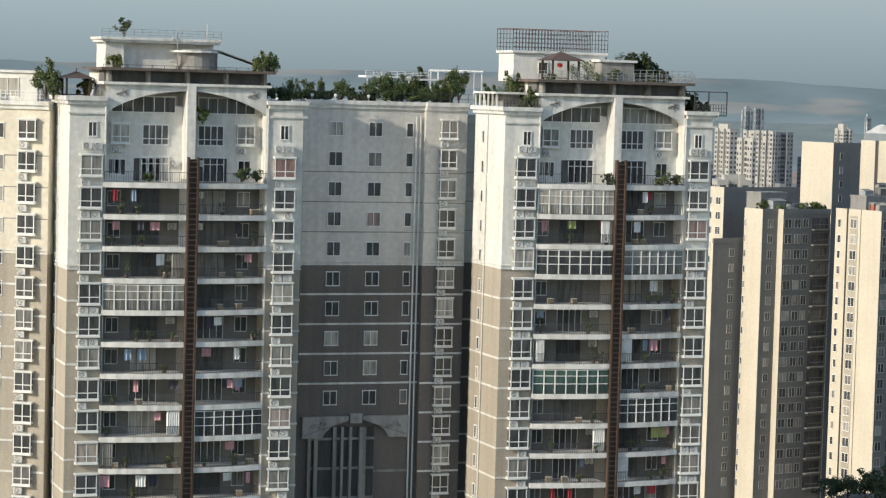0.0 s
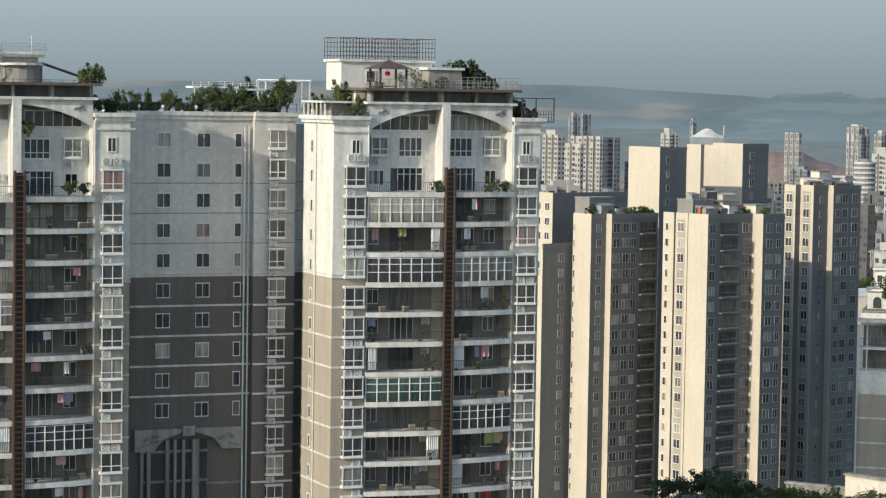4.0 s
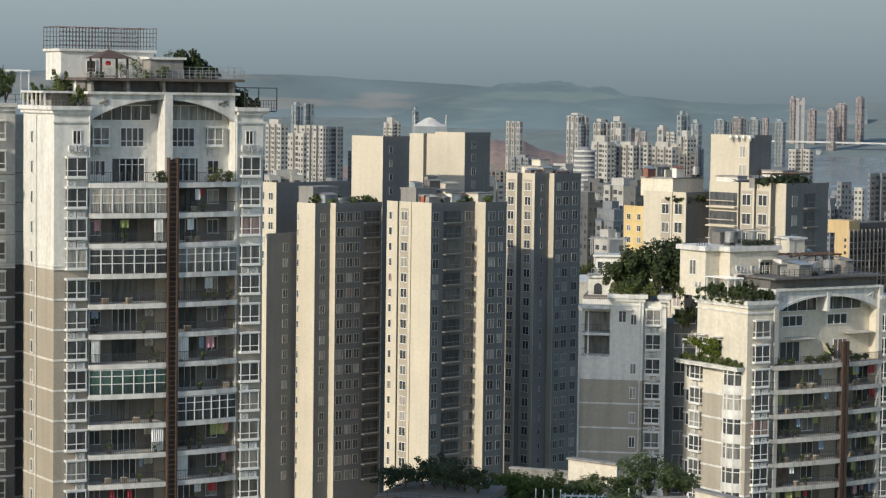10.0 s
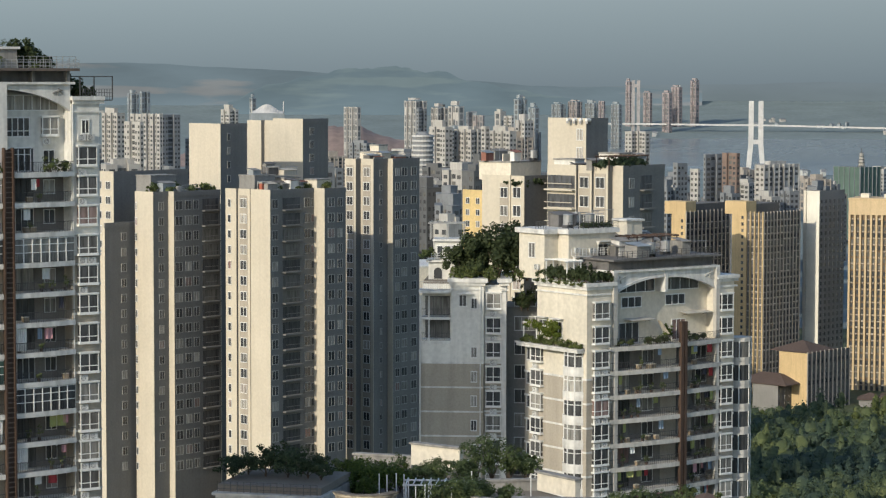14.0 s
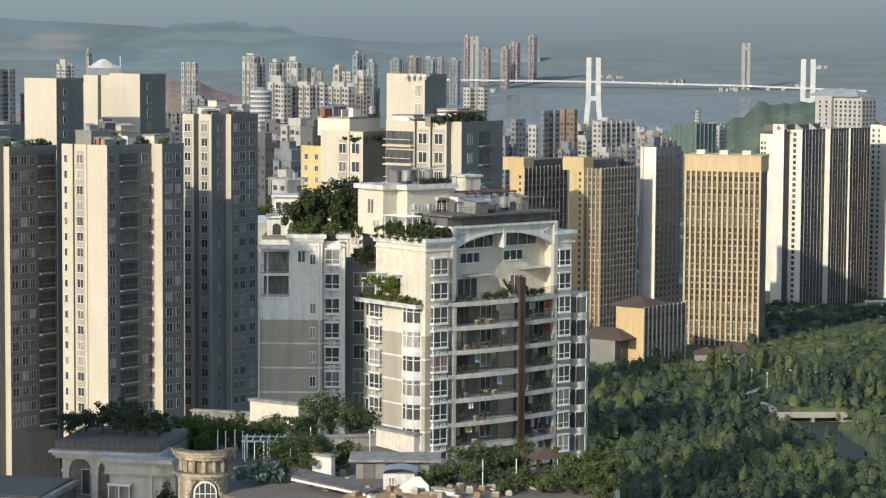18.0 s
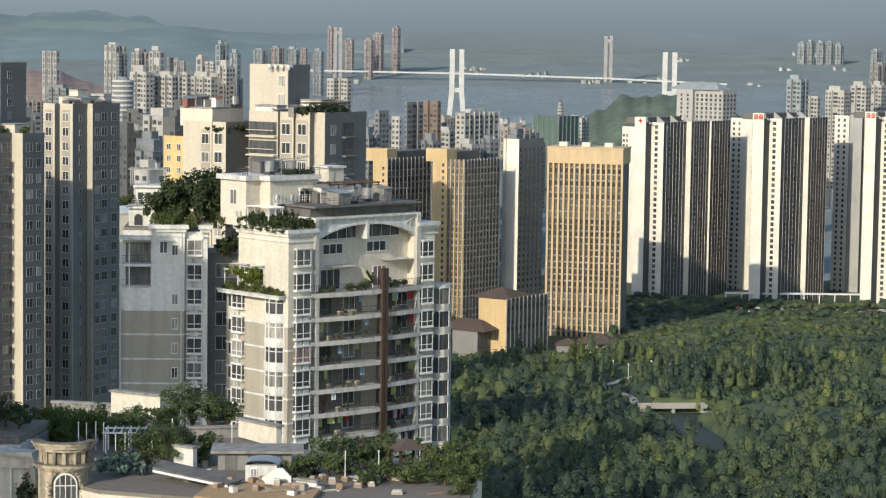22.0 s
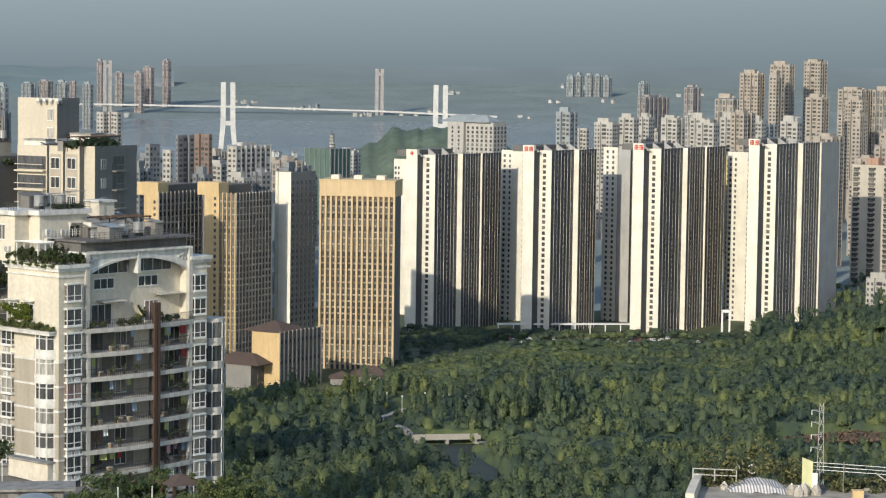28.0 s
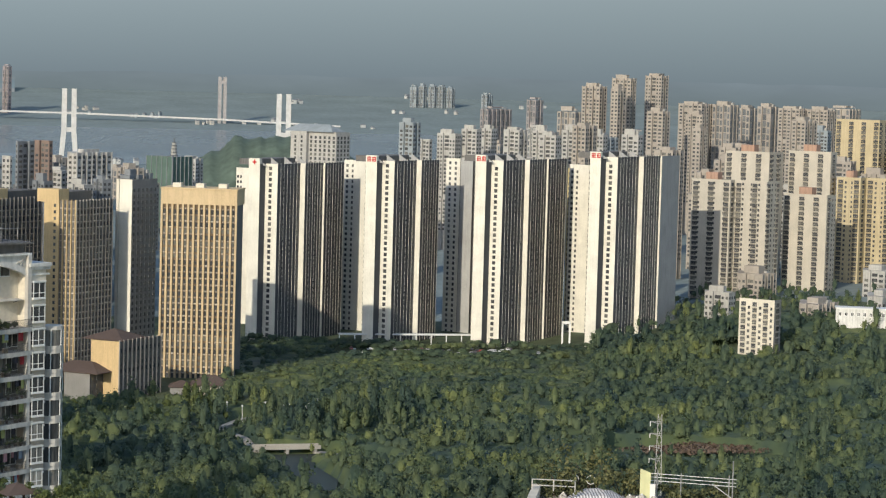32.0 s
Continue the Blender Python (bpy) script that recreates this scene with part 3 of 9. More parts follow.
    part("roof", Geo().box(0.1, 0.1, zc + 0.02, xa, depth - 0.1, zc + 0.36).box(xb, 0.1, zc + 0.02, w - 0.1, depth - 0.1, zc + 0.36), ROOFM, t)
    # brown steel shaft with rungs in front of the balconies
    yl = bow(lw, xa, xb, sag)
    sh = part("service_shaft", Geo().box(lw - 0.38, yl + 0.15, zbot, lw + 0.38, yl + 0.3, zs + 2.4), RUST, t, "rust brown steel shaft")
    for xr in (lw - 0.55, lw + 0.38):
        part("side_rail", Geo().box(xr, yl - 0.25, zbot, xr + 0.17, yl + 0.3, zs + 2.6), RUST, sh)
    for k in range(int((zs + 2.6 - zbot) / 0.5)):
        part("rung", shared(("rung",), lambda: Geo().box(-0.38, -0.06, 0, 0.38, 0.06, 0.12), BROWNR), None, sh, m=at(lw, yl, zbot + 0.3 + k * 0.5))
    return t, b


ZB = 96.0
towerB, mB = apartment_tower("apartment_tower", (-53.9, 238.0), 33.5, (3.8, 19.5, 22.65), 12.05, 8.6, 147.1, 140.2, 131.7, 15, ZB, 3, "tall white apartment tower with taupe tiled lower storeys and bowed balconies", True, {(1, 0), (3, 0), (3, 1), (8, 1), (7, 0)}, 3.01)
towerA, mA = apartment_tower("apartment_tower", (-91.2, 216.6), 33.5, (3.55, 19.2, 22.9), 11.7, 9.0, 147.1, 139.7, 131.4, 14, ZB, 8, "tall white apartment tower with planted balconies and taupe tiled lower storeys", True, {(4, 0), (8, 1)})


# darker copies of the white and taupe walls, the first tower's shade put in
SHADEW = paint("shade_toned_white_render", (0.62, 0.60, 0.56), streak=0.12)
MTAUPE = paint("shade_toned_brown_grey_tile", (0.165, 0.148, 0.137), streak=0.12, grain=5.0)


def link_block(b, x0, x1, y, depth, zc, zband, zs, label, cols, bays, nfl=14, zbot=ZB, arch=None, low=None, high=None):
    """The plainer block between or beside the towers."""
    t = thing("apartment_block", b, label, "apartment block")
    part("lower_wall", Geo().box(x0, y, zbot, x1, y + depth, zband), low or MTAUPE, t)
    part("upper_wall", Geo().box(x0, y, zband, x1, y + depth, zc), high or SHADEW, t)
    part("cornice", Geo().box(x0, y - 0.2, zc, x1, y + depth, zc + 0.4).box(x0, y - 0.4, zc + 0.4, x1, y + depth, zc + 0.8), TRIM, t)
    for dz in (0.0, 0.32):
        part("string_course", Geo().box(x0, y - 0.1, zband + dz, x1, y, zband + dz + 0.14), TRIM, t)
    for k in range(1, nfl):
        z = zband - k * ST
        if z > zbot and not (arch and z < arch + 1.0):
            part("floor_band", shared(("lband", x0, x1), lambda: Geo().box(x0, -0.06, 0, x1, 0, 0.2), TRIM), None, t, m=at(0, y, z))
    for k in range(1, 4):
        part("paint_joint", shared(("ljoint", x0, x1), lambda: Geo().box(x0, -0.03, 0, x1, 0, 0.1), CONC), None, t, m=at(0, y, zband + k * ST + 0.3))
    for i in range(-2, nfl):
        z = zs - i * ST + 0.75
        for cx, ww in cols:
            if zbot < z < zc - 1.6 and not (arch and z < arch + 0.5):
                window(t, at(cx, y, z), ww, 1.4, 2 if ww > 0.8 else 1, thick=0.06)
        for cx in bays:
            if zbot < z < zc - 1.6:
                bay_window(t, at(cx, y, z - 0.05), 1.7, 1.85, 0.5)
                aircon(b @ at(cx - 0.4, y - 0.05, z - 0.95))
    return t


mM = local((-64.0, 244.8), 33.5)
linkM = link_block(mM, -12.8, 0, 0, 11, 147.2, 131.2, 140.6, "white and taupe apartment block with an arched gateway", ((-9.4, 1.4), (-5.2, 1.4), (-1.5, 0.7)), (), arch=115.8)
stripM = link_block(mM, 0, 4.5, -0.7, 9, 147.2, 131.2, 140.6, "narrow white stair wing with box bay windows", (), (2.4,))
gapM = link_block(mM, 4.5, 9.0, 4.0, 5, 146.0, 131.2, 140.6, "plain recessed wall of a white apartment block", (), ())
# arched gateway: two carved spandrels and a keystone over a glazed bay, a plain shaded wall beside it
# weathered arch trim, greyed further to put the gateway shade into it
ARCHM = paint("shade_greyed_weathered_arch", (0.36, 0.35, 0.34), streak=0.3, bump=0.2)
for sd in (-1, 1):
    g = Geo()
    xk, xo = -6.7 + sd * 0.75, -6.7 + sd * 5.7
    n = 14
    for k in range(n):
        q = [xk + (xo - xk) * u / n for u in (k, k + 1)]
        lo = []
        for x in q:
            u = abs(x + 6.7) / 3.5
            lo.append(113.5 + 1.9 * max(0.0, 1 - u * u) ** 0.62 if u < 1 else 113.5 - 0.02 * (u - 1))
        a, c = (0, 1) if sd > 0 else (1, 0)
        g.add([(q[a], -0.6, lo[a]), (q[c], -0.6, lo[c]), (q[c], -0.6, 115.7), (q[a], -0.6, 115.7), (q[a], -0.02, lo[a]), (q[c], -0.02, lo[c]), (q[c], -0.02, 115.7), (q[a], -0.02, 115.7)], [(0, 1, 2, 3), (1, 0, 4, 5), (3, 2, 6, 7)])
    part("spandrel", g, ARCHM, linkM, "grey carved spandrel over the gateway")
    e = -6.7 + sd * 3.9
    part("relief", Geo().tube((e - 0.7, -0.62, 114.6), (e + 0.7, -0.62, 115.0), 0.14, 6).tube((e, -0.62, 114.4), (e + 0.2, -0.62, 115.2), 0.12, 6).tube((e + sd * 0.9, -0.62, 114.7), (e + sd * 0.4, -0.62, 114.9), 0.16, 6), CONC, linkM, "carved relief")
    part("moulding", Geo().tube((xk + sd * 0.1, -0.64, 115.3), (xo - sd * 0.2, -0.64, 113.8), 0.06, 5), CONC, linkM)
part("keystone", Geo().box(-7.35, -0.7, 115.0, -6.05, -0.02, 116.0), ARCHM, linkM)
part("keystone_boss", Geo().prism([(-6.7 + 0.28 * math.cos(q * 1.047), 0.28 * math.sin(q * 1.047)) for q in range(6)], 0.0, 0.15), CONC, linkM, m=Matrix.Translation((0, -0.7, 115.5)) @ Matrix.Rotation(radians(90), 4, "X"))
for x, w_ in ((-11.6, 0.16), (-10.9, 0.2), (-8.9, 0.2), (-8.1, 0.14), (-7.2, 0.14), (-5.9, 0.36)):
    part("pier", Geo().box(x - w_, -0.55, ZB, x + w_, -0.05, 114.6), CONC, linkM)
part("gateway_glass", Geo().box(-11.6, -0.14, ZB, -4.6, -0.02, 114.6), GLASSD, linkM, "dark glazing behind the piers")
for q in range(6):
    part("gateway_rail", Geo().box(-11.6, -0.3, ZB + 2 + q * 3.05, -4.6, -0.16, ZB + 2.25 + q * 3.05), CONC, linkM)
for q in range(5):
    part("floor_band", Geo().box(-4.6, -0.1, ZB + 1.6 + q * 3.05, -0.9, 0.0, ZB + 1.85 + q * 3.05), CONC, linkM)
for x in (-0.85, -0.4):
    part("drain_pipe", Geo().tube((x, -0.2, ZB), (x, -0.2, 146.5), 0.09, 6), PIPES, linkM)
# wing to the far side of the first tower
mL = local((-105.5, 220.0), 4)
wingL = link_block(mL, 0, 10.5, 0, 12, 146.4, 132.4, 139.8, "sunlit cream wing with box bay windows", ((1.2, 0.65), (5.6, 0.65)), (8.4, 3.6), low=TAUPE, high=CREAM)


# ---- the shorter tower with the corner seen end-on, and its neighbour ----
CURT = glazing("curtained_glass", [(0.0, (0.06, 0.062, 0.065)), (0.4, (0.12, 0.12, 0.118)), (0.5, (0.36, 0.35, 0.32)), (1.0, (0.48, 0.46, 0.42))])
BALC = paint("weathered_balcony_concrete", (0.55, 0.53, 0.49), streak=0.3)


def corner_tower():
    o, yaw = (17.4, 295.5), 36.5
    b = local(o, yaw)
    rng = random.Random(21)
    t = thing("apartment_tower", b, "cream apartment tower with planted terraces, balconies and an arched top", "apartment tower")
    zc, zs, zband, zbot, ST = 124.2, 117.0, 113.2, 84.0, 2.97
    xa, xb, w, lw = 4.4, 21.0, 24.2, 14.6
    inner = 1.6
    part("lower_wall", Geo().prism([(0, 0), (xa, 0), (xa, inner), (xb, inner), (xb, 0), (w, 0), (w, 12), (0, 12)], zbot, zband), TAUPE, t)
    part("upper_wall", Geo().prism([(0, 0), (xa, 0), (xa, inner), (xb, inner), (xb, 0), (w, 0), (w, 9.6), (0, 9.6)], zband, zc), CREAM, t)
    part("terrace_wall", Geo().box(0, 9.6, zband, w, 12, zs - 0.2), CREAM, t)
    for x0, x1, y1 in ((-0.5, xa, 9.9), (xb, w + 0.5, 9.9)):
        part("cornice", Geo().box(x0 + 0.25, -0.25, zc, x1, y1, zc + 0.4).box(x0, -0.5, zc + 0.4, x1, y1 + 0.2, zc + 0.85).box(x0 + 0.35, -0.15, zc - 0.7, x1, y1 - 0.2, zc - 0.5), TRIM, t)
    for k in range(0, 11):
        z = zband - k * ST
        if z > zbot:
            part("floor_band", shared(("cband",), lambda: Geo().box(-0.07, -0.07, 0, xa, 12.05, 0.24).box(xb, -0.07, 0, w + 0.07, 12, 0.24), TRIM), None, t, m=at(0, 0, z))
    # end bays on the front
    for i in range(-2, 11):
        z = zs - i * ST + 0.7
        if zbot < z < zc - 2:
            bay_window(t, at(2.0, 0, z), 2.2, 2.0, 0.5)
            bay_window(t, at(22.6, 0, z), 1.9, 2.0, 0.5)
            if i > 0:
                aircon(b @ at(1.4, -0.05, z - 0.95)), aircon(b @ at(2.6, -0.05, z - 0.95))
    # windows on the sunlit flank, box bays and the rounded corner bays
    for i in range(1, 11):
        z = zs - i * ST + 0.75
        if z < zbot:
            continue
        bay_window(t, at(0, 9.3, z, -90), 1.9, 1.9, 0.45)
        window(t, at(0, 11.2, z, -90), 0.6, 1.5, 1)
        aircon(b @ at(-0.05, 9.6, z - 0.95, -90))
    for i in range(1, 11):
        z = zs - i * ST
        poly = [(0.4 - 1.55 * math.cos(q), 2.4 - 1.9 * math.sin(q)) for q in [(-90 + 180 * k / 10) * math.pi / 180 for k in range(11)]]
        poly2 = [(0.4 - 1.35 * math.cos(q), 2.4 - 1.7 * math.sin(q)) for q in [(-90 + 180 * k / 10) * math.pi / 180 for k in range(11)]]
        if z > zbot:
            rb = part("round_bay", Geo().prism(poly, z - 0.15, z + 0.75).prism(poly, z + 2.6, z + 2.87), TRIM, t, "rounded white corner bay")
            part("pane", Geo().prism(poly2, z + 0.75, z + 2.6), CURT, rb)
            gm = Geo()
            for k in (1, 3, 5, 7, 9):
                x, y = poly2[k]
                gm.box(x - 0.07, y - 0.07, z + 0.75, x + 0.07, y + 0.07, z + 2.6)
            part("mullion", gm, FRAME, rb)
            part("transom", Geo().prism([(0.4 - 1.4 * math.cos(q), 2.4 - 1.75 * math.sin(q)) for q in [(-90 + 18 * k) * math.pi / 180 for k in range(11)]], z + 2.05, z + 2.13), FRAME, rb)
    for i in range(1, 11):
        z = zs - i * ST
        poly = [(26.2 - 1.7 * math.cos(q), 1.2 - 1.6 * math.sin(q)) for q in [2 * math.pi * k / 14 for k in range(14)]]
        poly2 = [(26.2 - 1.5 * math.cos(q), 1.2 - 1.4 * math.sin(q)) for q in [2 * math.pi * k / 14 for k in range(14)]]
        if z > zbot:
            rb = part("round_bay", Geo().prism(poly, z + 2.35, z + 2.85).prism(poly, z - 0.2, z + 0.35), BALC, t, "rounded pale end bay")
            part("pane", Geo().prism(poly2, z - 0.2, z + 2.4), GLASS, rb)
            gm = Geo()
            for k in range(0, 14, 2):
                x, y = poly[k]
                gm.box(x - 0.05, y - 0.05, z + 0.35, x + 0.05, y + 0.05, z + 2.4)
            part("mullion", gm, FRAME, rb)
    part("end_wall", Geo().box(24.2, 1.6, zbot, 27.6, 9, zs - 0.3), STONE, t)
    # balconies with square white posts
    sag = 0.7
    for i in range(0, 11):
        z = zs - i * ST
        for side, (x0, x1) in enumerate(((xa - 1.0, lw - 0.5), (lw + 0.5, xb + 0.9))):
            g = Geo()
            balcony_slab(g, x0, x1, xa - 0.4, xb + 0.4, z - 0.45, 0.55, inner, sag)
            bal = part("balcony", g, BALC, t)
            if i > 0:
                px = x0 + 0.9 if side == 0 else x1 - 0.9
                py = bow(px, xa - 0.4, xb + 0.4, sag) + 0.32
                part("post", Geo().box(px - 0.27, py - 0.22, z + 0.1, px + 0.27, py + 0.3, z + ST - 0.45), BALC, bal, "square white post")
            n = 7
            pts = [(x0 + 0.1 + (x1 - x0 - 0.2) * k / n, bow(x0 + (x1 - x0) * k / n, xa - 0.4, xb + 0.4, sag) + 0.12) for k in range(n + 1)]
            r = Geo()
            for (ax, ay), (bx, by) in zip(pts, pts[1:]):
                r.tube((ax, ay, z + 1.1), (bx, by, z + 1.1), 0.035, 4)
                for q in range(5):
                    u = q / 5
                    qx, qy = ax + (bx - ax) * u, ay + (by - ay) * u
                    r.box(qx - 0.014, qy - 0.014, z + 0.08, qx + 0.014, qy + 0.014, z + 1.1)
            part("railing", r, IRON, bal, "dark metal railing", kind="stuff")
            if i > 0:
                part("recess_wall", Geo().box(x0 + 0.8, inner - 0.03, z + 0.1, x1 - 0.8, inner, z + ST - 0.46), RECESS, t, "back wall panel toned as shade inside a balcony")
                window(t, at(x0 + (x1 - x0) * 0.32, inner - 0.04, z + 0.15), 2.6, 2.2, 3, thick=0.05, name="sliding_door", frame_mat=IRON)
                window(t, at(x0 + (x1 - x0) * 0.72, inner - 0.04, z + 0.5), 1.8, 1.6, 2, thick=0.05)
                clutter(b, x0 + 1.2, x1 - 1.0, z + 0.1, rng, xa, xb, sag, inner)
                clutter(b, x0 + 1.2, x1 - 1.0, z + 0.1, rng, xa, xb, sag, inner)
    # upper storeys
    part("attic_wall", Geo().box(xa, inner + 0.4, zc + 0.004, xb, 9, zc + 2.4), CREAM, t)
    for x in (8.4, 15.6):
        window(t, at(x, inner, zs + 4.6), 3.2, 1.25, 3, thick=0.08)
    for x, ww in ((8.0, 3.2), (16.2, 2.2)):
        window(t, at(x, inner, zs + 0.2), ww, 2.5, 3, name="terrace_door", thick=0.06)
    n = 20
    g, zt = Geo(), zc + 1.9
    xm, hw = (xa + xb) / 2, (xb - xa) / 2
    for k in range(n):
        qa, qb = xa + (xb - xa) * k / n, xa + (xb - xa) * (k + 1) / n
        ha, hb = [zc - 0.9 + 1.95 * max(0.0, 1 - ((q - xm) / hw) ** 2) ** 0.8 for q in (qa, qb)]
        g.add([(qa, 0.1, ha), (qb, 0.1, hb), (qb, 0.1, zt), (qa, 0.1, zt), (qa, 0.8, ha), (qb, 0.8, hb)], [(0, 1, 2, 3), (1, 0, 4, 5)])
        g.add([(qa, -0.05, ha), (qb, -0.05, hb), (qb, -0.05, hb + 0.3), (qa, -0.05, ha + 0.3), (qa, 0.1, ha), (qb, 0.1, hb), (qb, 0.1, hb + 0.3), (qa, 0.1, ha + 0.3)], [(0, 1, 2, 3), (1, 0, 4, 5), (3, 2, 6, 7)])
    part("pediment", g, TRIM, t, "white pediment with a wide arch")
    for sx in (-0.44, 0.44):
        window(t, at(xm + hw * sx, inner - 0.05, zc - 0.75), hw * 0.74, 1.55, 4, thick=0.06, name="attic_window")
    part("attic_post", Geo().box(xm - 0.22, -0.12, zc - 0.8, xm + 0.22, inner, zt), TRIM, t)
    for sx in (-1, 1):
        e = xm + sx * (hw - 1.1)
        part("relief", Geo().tube((e - 0.6, 0.06, zt - 1.0), (e + 0.6, 0.06, zt - 0.5), 0.14, 6).tube((e, 0.06, zt - 1.3), (e + sx * 0.3, 0.06, zt - 0.4), 0.13, 6).tube((e + sx * 0.6, 0.06, zt - 1.4), (e + sx * 0.5, 0.06, zt - 0.9), 0.11, 6), BALC, t, "carved scroll relief")
        part("pier", Geo().box(xm + sx * (hw + 0.15) - 0.3, -0.35, zs + 0.3, xm + sx * (hw + 0.15) + 0.3, 0.25, zt), BALC, t)
    part("eave", Geo().box(xa - 0.4, -0.3, zt, xb + 0.5, 3, zt + 0.25), TRIM, t)
    # dark panel that stands for the shade under the eave slab
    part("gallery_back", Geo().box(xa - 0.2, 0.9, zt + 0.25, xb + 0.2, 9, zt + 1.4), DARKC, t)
    part("roof_slab", Geo().box(xa - 0.6, -0.4, zt + 1.4, xb + 0.6, 10, zt + 1.65), DARKC, t)
    part("terrace_ledge", Geo().box(-1.15, 0.4, zs - 0.45, 0, 12.3, zs - 0.1).box(-1.3, 0.3, zs - 0.1, 0, 12.4, zs + 0.05), TRIM, t)
    for y in (8.4, 5.4):
        window(t, at(0, y, zs + 1.0, -90), 1.5, 2.0, 2)
        part("window_hood", Geo().box(-0.7, y - 1.0, zs + 3.3, 0, y + 1.0, zs + 3.4), TRIM, t)
    part("roof", Geo().box(0.1, 0.1, zc + 0.02, xa, 9.5, zc + 0.4).box(xb, 0.1, zc + 0.02, w, 9.5, zc + 0.4), ROOFM, t)
    yl = bow(lw, xa, xb, sag)
    part("service_shaft", Geo().box(lw - 0.5, yl - 0.2, zbot, lw - 0.05, yl + 0.3, zs + 2.7).box(lw + 0.1, yl - 0.2, zbot, lw + 0.5, yl + 0.3, zs + 2.7), RUST, t, "rust brown steel shaft")
    # white penthouse on the roof
    ph = thing("penthouse", b, "cream rooftop penthouse with small windows and a sloping grey roof", "penthouse")
    part("wall", Geo().prism([(-0.2, 8.0), (2.0, 8.0), (2.0, 6.0), (9.5, 6.0), (9.5, 13), (-0.2, 13)], zc + 0.8, 130.6), CREAM, ph)
    part("cornice", Geo().prism([(-0.6, 7.6), (1.6, 7.6), (1.6, 5.6), (9.9, 5.6), (9.9, 13.4), (-0.6, 13.4)], 130.6, 131.2), TRIM, ph)
    window(ph, at(-0.2, 10.4, 127.6, -90), 1.2, 1.8, 2)
    window(ph, at(4.0, 6.0, 125.4), 2.2, 2.0, 3)
    window(ph, at(7.5, 6.0, 127.6), 1.6, 1.6, 2)
    part("side_wall", Geo().box(9.5, 7.5, zc + 0.8, 17, 12, 128.4), WHITE, ph)
    part("pitched_roof", Geo().add([(9.4, 5.0, 127.2), (20, 5.0, 127.2), (20, 12, 130.2), (9.4, 12, 130.2), (9.4, 5.0, 126.9), (20, 5, 126.9), (20, 12, 127.2), (9.4, 12, 127.2)], [(0, 1, 2, 3), (0, 4, 5, 1), (1, 5, 6, 2), (3, 7, 4, 0)]), CONC, ph)
    return t, b


towerC, mC = corner_tower()


def side_tower():
    b = local((-2.9, 305.0), -4)
    t = thing("apartment_tower", b, "white and grey apartment tower with two corner balconies", "apartment tower")
    zc, zband, zbot = 124.0, 114.2, 84.0
    part("lower_wall", Geo().box(0.2, 0, zbot, 8.0, 12, zband), TAUPE, t)
    part("upper_wall", Geo().prism([(0.2, 2.2), (3.9, 2.2), (3.9, 0), (8.0, 0), (8.0, 12), (0.2, 12)], 117.2, zc), WHITE, t)
    part("mid_wall", Geo().box(0.2, 0, zband, 8.0, 12, 117.2), WHITE, t)
    part("wing_lower", Geo().box(8.0, 0.7, zbot, 10.4, 12, zband), TAUPE, t)
    part("wing_upper", Geo().box(8.0, 0.7, zband, 10.4, 12, zc), WHITE, t)
    part("recess_wall", Geo().box(10.4, 4, zbot, 15.5, 12, 121.0), STONE, t)
    part("pilaster", Geo().box(10.2, 0.3, zbot, 10.8, 1.2, zc), TRIM, t)
    for x0, x1 in ((3.7, 8.2), (9.9, 11.2)):
        part("cornice", Geo().box(x0, -0.25, zc, x1, 12, zc + 0.4).box(x0 - 0.2, -0.5, zc + 0.4, x1 + 0.3, 12, zc + 0.9).box(x0 + 0.1, -0.12, zc - 0.6, x1 - 0.1, 0.0, zc - 0.45), TRIM, t)
    part("terrace_slab", Geo().box(-0.1, -0.2, zc - 1.0, 3.9, 3, zc - 0.6), TRIM, t)
    for z in (zc - 7.0, zc - 4.0):
        bal = part("balcony", Geo().box(-0.05, -0.1, z - 0.3, 3.9, 2.2, z).box(0.0, -0.05, z, 0.25, 0.25, z + 2.7).box(1.1, -0.05, z, 1.25, 0.1, z + 2.7), TRIM, t)
        part("railing", railing_geo(0.2, 3.8, 0.0, z), IRON, bal, "dark metal railing")
        window(t, at(2.1, 2.2, z + 0.1), 3.0, 2.3, 3, thick=0.05, name="sliding_door", frame_mat=IRON)
    part("railing", railing_geo(0.0, 3.8, 0.0, zc - 0.6), STEEL, t)
    for i in range(13):
        z = zband + 2 * ST - i * ST + 0.8
        if z > zbot:
            bay_window(t, at(9.2, 0.7, z), 1.8, 1.9, 0.45)
            aircon(b @ at(9.2, 0.65, z - 0.95))
            window(t, at(13.0, 4, z), 2.6, 1.7, 3, thick=0.06)
            if i not in (1,):
                window(t, at(6.8, 0, z), 0.7, 1.3, 2, thick=0.06)
            window(t, at(0.2, 3.5, z, -90), 1.4, 1.6, 2)
    window(t, at(5.4, 0, zc - 2.6), 0.9, 1.4, 2)
    part("window_hood", Geo().box(4.8, -0.5, zc - 1.1, 6.6, 0, zc - 0.95), TRIM, t)
    for k in range(0, 10):
        part("floor_band", shared(("eband",), lambda: Geo().box(0.1, -0.07, 0, 8.0, 0, 0.2).box(8.0, 0.63, 0, 10.4, 0.7, 0.2), TRIM), None, t, m=at(0, 0, zband - k * ST))
    part("drain_pipe", Geo().tube((7.6, -0.1, zbot), (7.6, -0.1, zc), 0.07, 6), PIPES, t)
    part("drain_pipe", Geo().tube((0.1, -0.1, zbot), (0.1, -0.1, 117), 0.1, 6), PIPES, t)
    part("roof", Geo().box(0.3, 2.4, zc, 8.0, 11.8, zc + 0.4), ROOFM, t)
    return t, b


